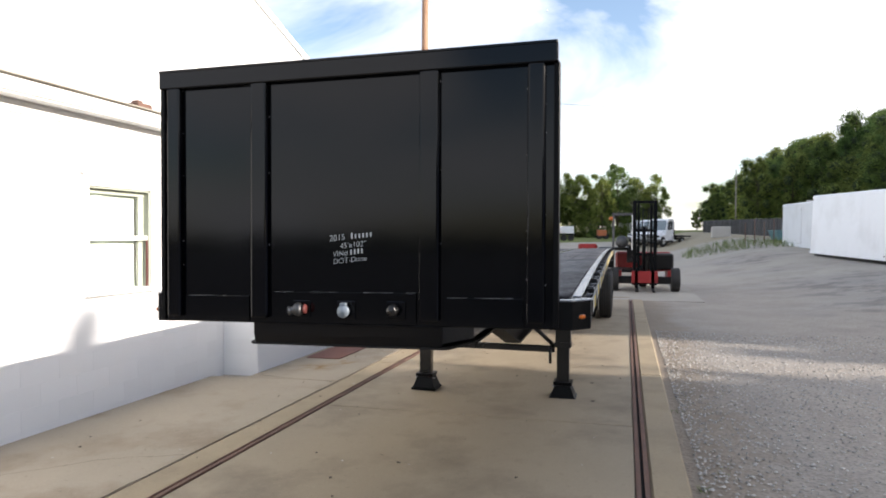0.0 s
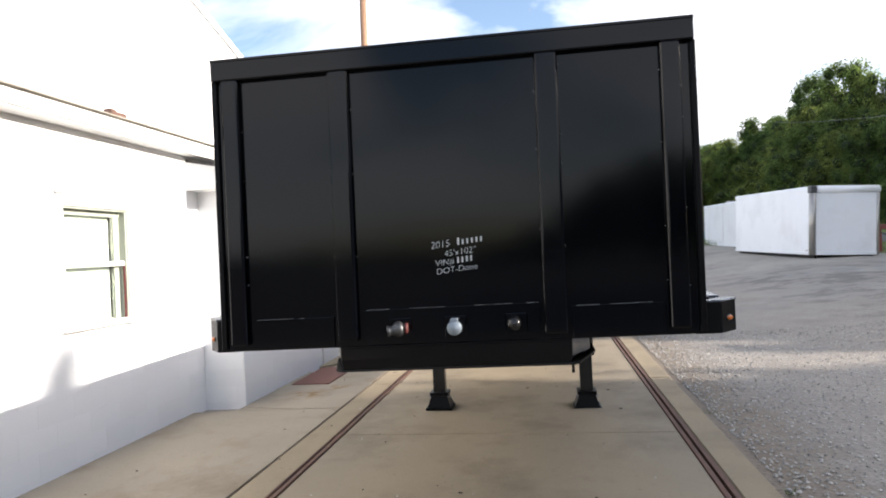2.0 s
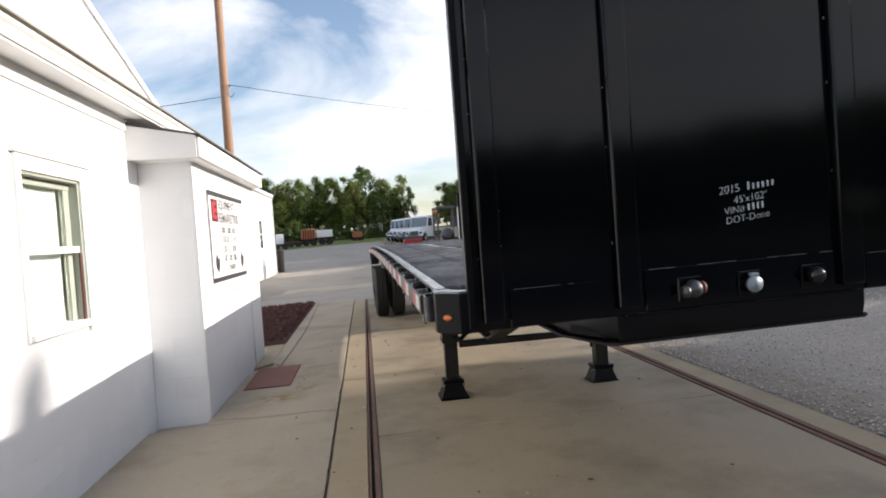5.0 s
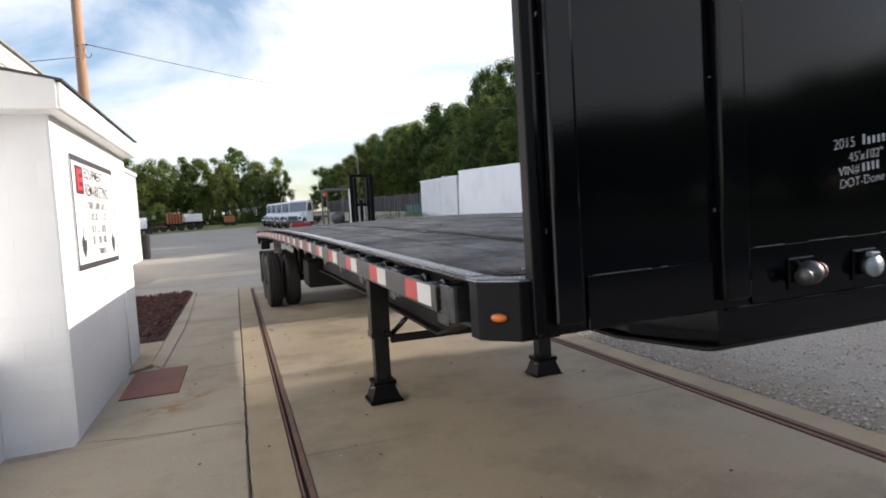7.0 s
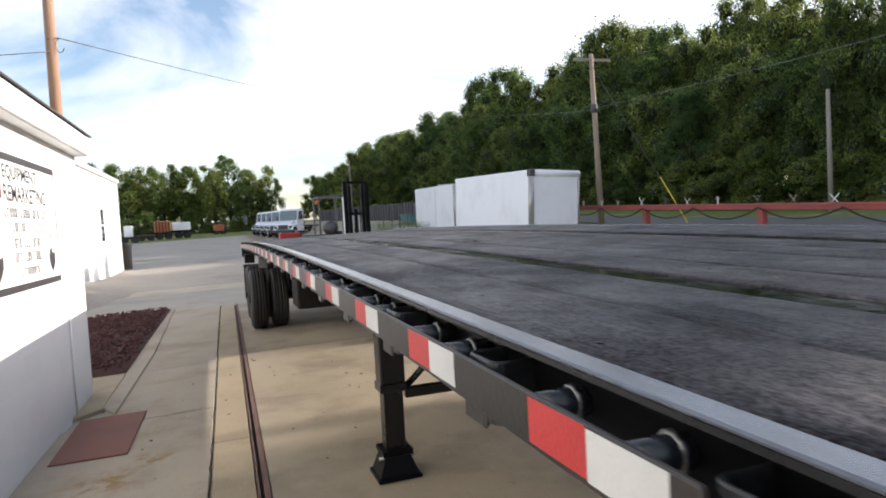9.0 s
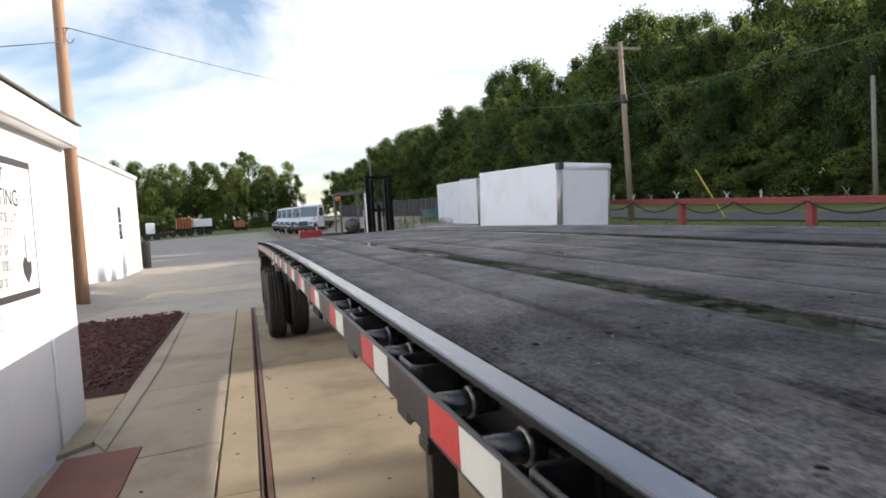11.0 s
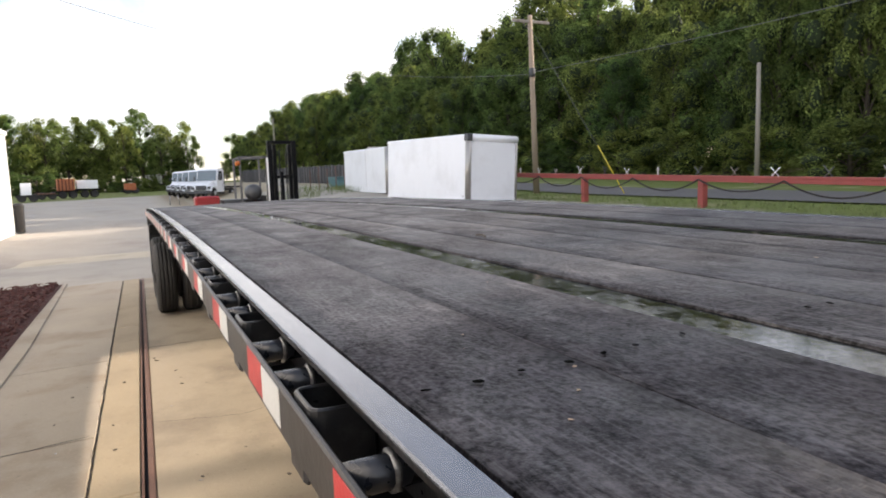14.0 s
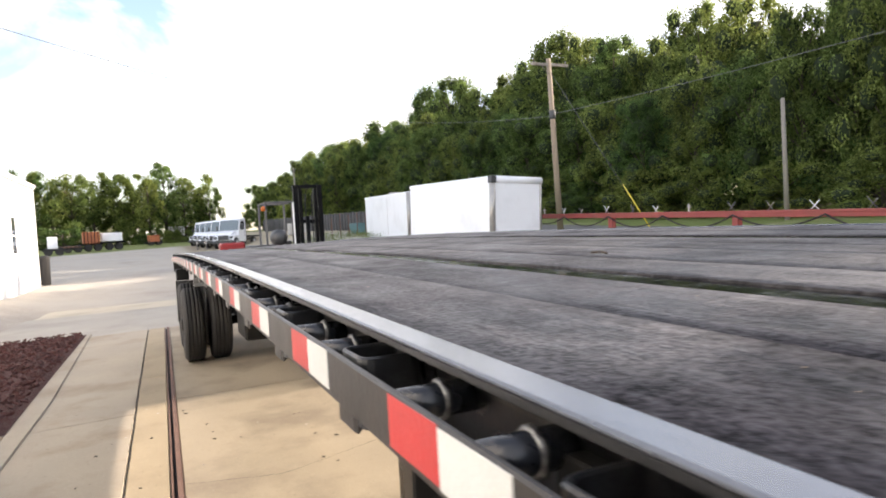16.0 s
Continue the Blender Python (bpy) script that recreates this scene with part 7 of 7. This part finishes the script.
def far_trees():
    rnd = random.Random(31)
    tops = [(-13.5, 5.6), (-11.2, 5.2), (-9.2, 5.7), (-7.6, 5.6), (-6.2, 5.0), (-4.8, 5.4), (-3.3, 5.6), (-1.9, 5.3), (-0.8, 4.8), (0.45, 6.3), (1.9, 4.0), (3.1, 5.1), (3.9, 3.9)]
    for az, el in tops:
        d = rnd.uniform(116, 126)
        x, y = far_place(az, d)
        plant(x, y, 1.85 + 1.09 * d * math.tan(radians(el + 0.3)) + 1.7, rnd.uniform(0.75, 1.05), pick=(4, 7))
    for az in (-12.2, -10.3, -8.3, -6.8, -5.4, -4.0, -2.6, -1.2, 0.6, 2.7):
        d = rnd.uniform(128, 140)
        x, y = far_place(az, d)
        plant(x, y, 1.85 + 1.09 * d * math.tan(radians(rnd.uniform(3.6, 4.8))), rnd.uniform(0.9, 1.2), pick=(4, 7))
    # undergrowth below them
    for i in range(26):
        d = rnd.uniform(112, 119)
        x, y = far_place(-13.5 + 0.72 * i + rnd.uniform(-0.2, 0.2), d)
        b = plant(x, y, 1.85 + 1.09 * d * math.tan(radians(rnd.uniform(0.9, 2.3))), rnd.uniform(1.3, 1.9), base=height(x, y) - 1.8, pick=(4, 7))
        tagged(b, "dense green undergrowth below the far trees", "shrub", group="far shrubs")
    # a few lower crowns where the two woods meet
    for az, d, el in ((6.9, 150, 2.6), (7.8, 140, 3.4), (8.6, 128, 4.2)):
        x, y = far_place(az, d)
        plant(x, y, 1.85 + 1.09 * d * math.tan(radians(el)), 0.9)
    # the wood behind the camera, unseen but for the headboard's reflection, which sets its heights
    for row in (-66, -74):
        x = -92.0
        while x < 58:
            x += rnd.uniform(3.2, 4.6)
            plant(x, row + rnd.uniform(-3, 3), (2.4 + 10.6 * smoothstep(x, -6, 18)) * rnd.uniform(0.88, 1.12), rnd.uniform(1.0, 1.4) * (1.7 if x < 0 else 1.0), pick=(7, 9))


far_trees()

# ---- loose gravel, weeds and grass ----
def gravel():
    rnd = random.Random(6)
    verts, faces = [], []
    for _ in range(9500):
        u = rnd.random() ** 1.6
        x, y = 2.05 + 5.2 * u, rnd.uniform(-1.5, 9.5)
        r = rnd.uniform(0.007, 0.017)
        k = len(verts)
        z = -0.028 + height(x, y)
        for d in ((1, 0, 0), (0, 1, 0), (-1, 0, 0), (0, -1, 0), (0, 0, 0.75), (0, 0, -0.6)):
            verts.append((x + r * d[0] * rnd.uniform(0.7, 1.4), y + r * d[1] * rnd.uniform(0.7, 1.4), z + r * d[2] * rnd.uniform(0.7, 1.3)))
        for i in range(4):
            faces += [(k + i, k + (i + 1) % 4, k + 4), (k + (i + 1) % 4, k + i, k + 5)]
    me = bpy.data.meshes.new("gravel")
    me.from_pydata(verts, [], faces)
    ob = part("gravel", me, M_STONE)
    tagged(ob, "loose pale limestone gravel along the kerb", "gravel", kind="stuff")


gravel()


def tuft(bm, x, y, z, n, tall, rnd, lean=0.5):
    for _ in range(n):
        a, h = rnd.uniform(0, 6.28), tall * rnd.uniform(0.5, 1.0)
        d = Vector((math.cos(a), math.sin(a), 0))
        s = Vector((-d.y, d.x, 0)) * rnd.uniform(0.003, 0.007)
        p = Vector((x, y, z)) + d * rnd.uniform(0, 0.03)
        q, r = p + d * h * lean * 0.4 + Vector((0, 0, h * 0.6)), p + d * h * lean + Vector((0, 0, h))
        vs = [bm.verts.new(c) for c in (p - s, p + s, q + s * 0.8, q - s * 0.8, r)]
        bm.faces.new(vs[:4])
        bm.faces.new((vs[3], vs[2], vs[4]))


def weeds():
    rnd = random.Random(14)
    for x, y, n, h in ((2.10, 1.55, 10, 0.08), (2.22, 1.95, 7, 0.06), (2.06, 3.6, 8, 0.08), (2.12, 4.3, 7, 0.06), (2.3, 7.4, 16, 0.07), (2.7, 8.1, 12, 0.06)):
        bm = bmesh.new()
        for _ in range(4):
            tuft(bm, x + rnd.uniform(-0.09, 0.09), y + rnd.uniform(-0.12, 0.12), -0.03, n, h, rnd)
        w = part("weed", bm, M_WEED)
        tagged(w, "small green weed in the gravel beside the kerb", "weed", group="kerb weeds")
    bm = bmesh.new()
    for _ in range(2600):
        x, y = rnd.uniform(15.0, 19.6), rnd.uniform(7, 37)
        tuft(bm, x, y, height(x, y) - 0.03, 3, 0.16, rnd)
    for _ in range(900):
        x, y = far_place(rnd.uniform(9, 20), rnd.uniform(38, 47))
        tuft(bm, x, y, height(x, y) - 0.03, 4, 0.5, rnd)
    g = part("verge_grass", bm, M_GRASSBLADE)
    tagged(g, "dry green grass on the verge by the fence", "grass", kind="stuff")


weeds()

def litter():
    """Bits of leaf, bark and grit on the floor boards and on the concrete."""
    rnd = random.Random(44)
    for name, label, count, place, m, size in (
            ("deck_litter", "scattered bits of bark and leaf on the floor boards", 90, lambda: (rnd.uniform(-1.1, 1.15), rnd.uniform(1.2, 9.0)), M_POLETAN, (0.0012, 0.0035)),
            ("leaf_litter", "scattered dark leaf bits on the concrete", 110, lambda: (rnd.uniform(-3.2, 1.6), rnd.uniform(-1.8, 9.0)), M_BARK, (0.005, 0.015)),
            ("grit", "scattered pale grit on the concrete", 60, lambda: (rnd.uniform(-3.2, 1.6), rnd.uniform(-1.8, 9.0)), M_STONE, (0.004, 0.009))):
        bm = bmesh.new()
        for _ in range(count):
            x, y = place()
            if name == "deck_litter":
                if -0.66 < x < -0.50 or 0.51 < x < 0.67:
                    continue
                z = TOP * 0.9915 - 0.0065 + sway(x, y) * 0.9915
            else:
                z = cross_fall(x) + 0.007
            r, a = rnd.uniform(*size), rnd.uniform(0, 6.28)
            own = bmesh.new()
            bmesh.ops.create_icosphere(own, subdivisions=1, radius=1)
            for v in own.verts:
                v.co *= 1 + 0.5 * noise.noise(v.co * 2 + Vector((x, y, 0)) * 9)
            bmesh.ops.transform(own, matrix=Matrix.Translation((x, y, z)) @ Matrix.Rotation(a, 4, "Z") @ Matrix.Diagonal((r * rnd.uniform(0.8, 2.0), r, r * 0.35, 1)), verts=own.verts)
            merge(bm, own)
        tagged(part(name, bm, m), label, "litter", kind="stuff")
    stick = part("twig", tube([(-0.262, 3.40, 1.536), (-0.25, 3.44, 1.540), (-0.253, 3.49, 1.537)], 0.004, 6), M_BARK)
    tagged(stick, "short dark twig lying on the floor boards", "twig")


litter()

# ---- painted blocks of the wall, laid in running bond ----
def block_mesh(l, h):
    me = mesh_of(box(-0.007, 0.0, 0.0, l - 0.0005, 0.0, h - 0.0005, 0.0003), "block")
    me.materials.append(M_WHITEWALL)
    return me


BH, BL = 0.2032, 0.4064
FULL = block_mesh(BL, BH)
CUT = {}
def course(parent, x, y0, y1, z, skip=None, turn=None, odd=False):
    y = y0 - (BL / 2 if odd else 0)
    while y < y1 - 0.02:
        a, b = max(y, y0), min(y + BL, y1)
        if skip and a < skip[1] and b > skip[0] and z + BH > skip[2] and z < skip[3]:
            pieces = [(a, min(b, skip[0])), (max(a, skip[1]), b)]
        else:
            pieces = [(a, b)]
        for u, v in pieces:
            if v - u < 0.03:
                continue
            key = round(v - u, 3)
            if key not in CUT:
                CUT[key] = FULL if abs(key - BL) < 0.002 else block_mesh(key, BH)
            me = CUT[key]
            o = part("block", me, M_WHITEWALL, parent)
            o.location = (x, u, z) if turn is None else (u, turn, z)
            if turn is not None:
                o.rotation_euler = (0, 0, -math.pi / 2)
        y += BL


for r in range(16):
    z = -0.2032 + r * BH
    course(wall_main, WX, -0.6, AY0 - 0.003, z, (WIN[0] - 0.005, WIN[1] + 0.005, WIN[2] - 0.005, WIN[3] + 0.005), odd=r % 2 == 1)
for r in range(14):
    course(wall_annex, AX, AY0 + 0.0, AY1, -0.2032 + r * BH, odd=r % 2 == 1)
    course(wall_annex, 0, WX + 0.002, AX - 0.016, -0.2032 + r * BH, turn=AY0, odd=r % 2 == 0)
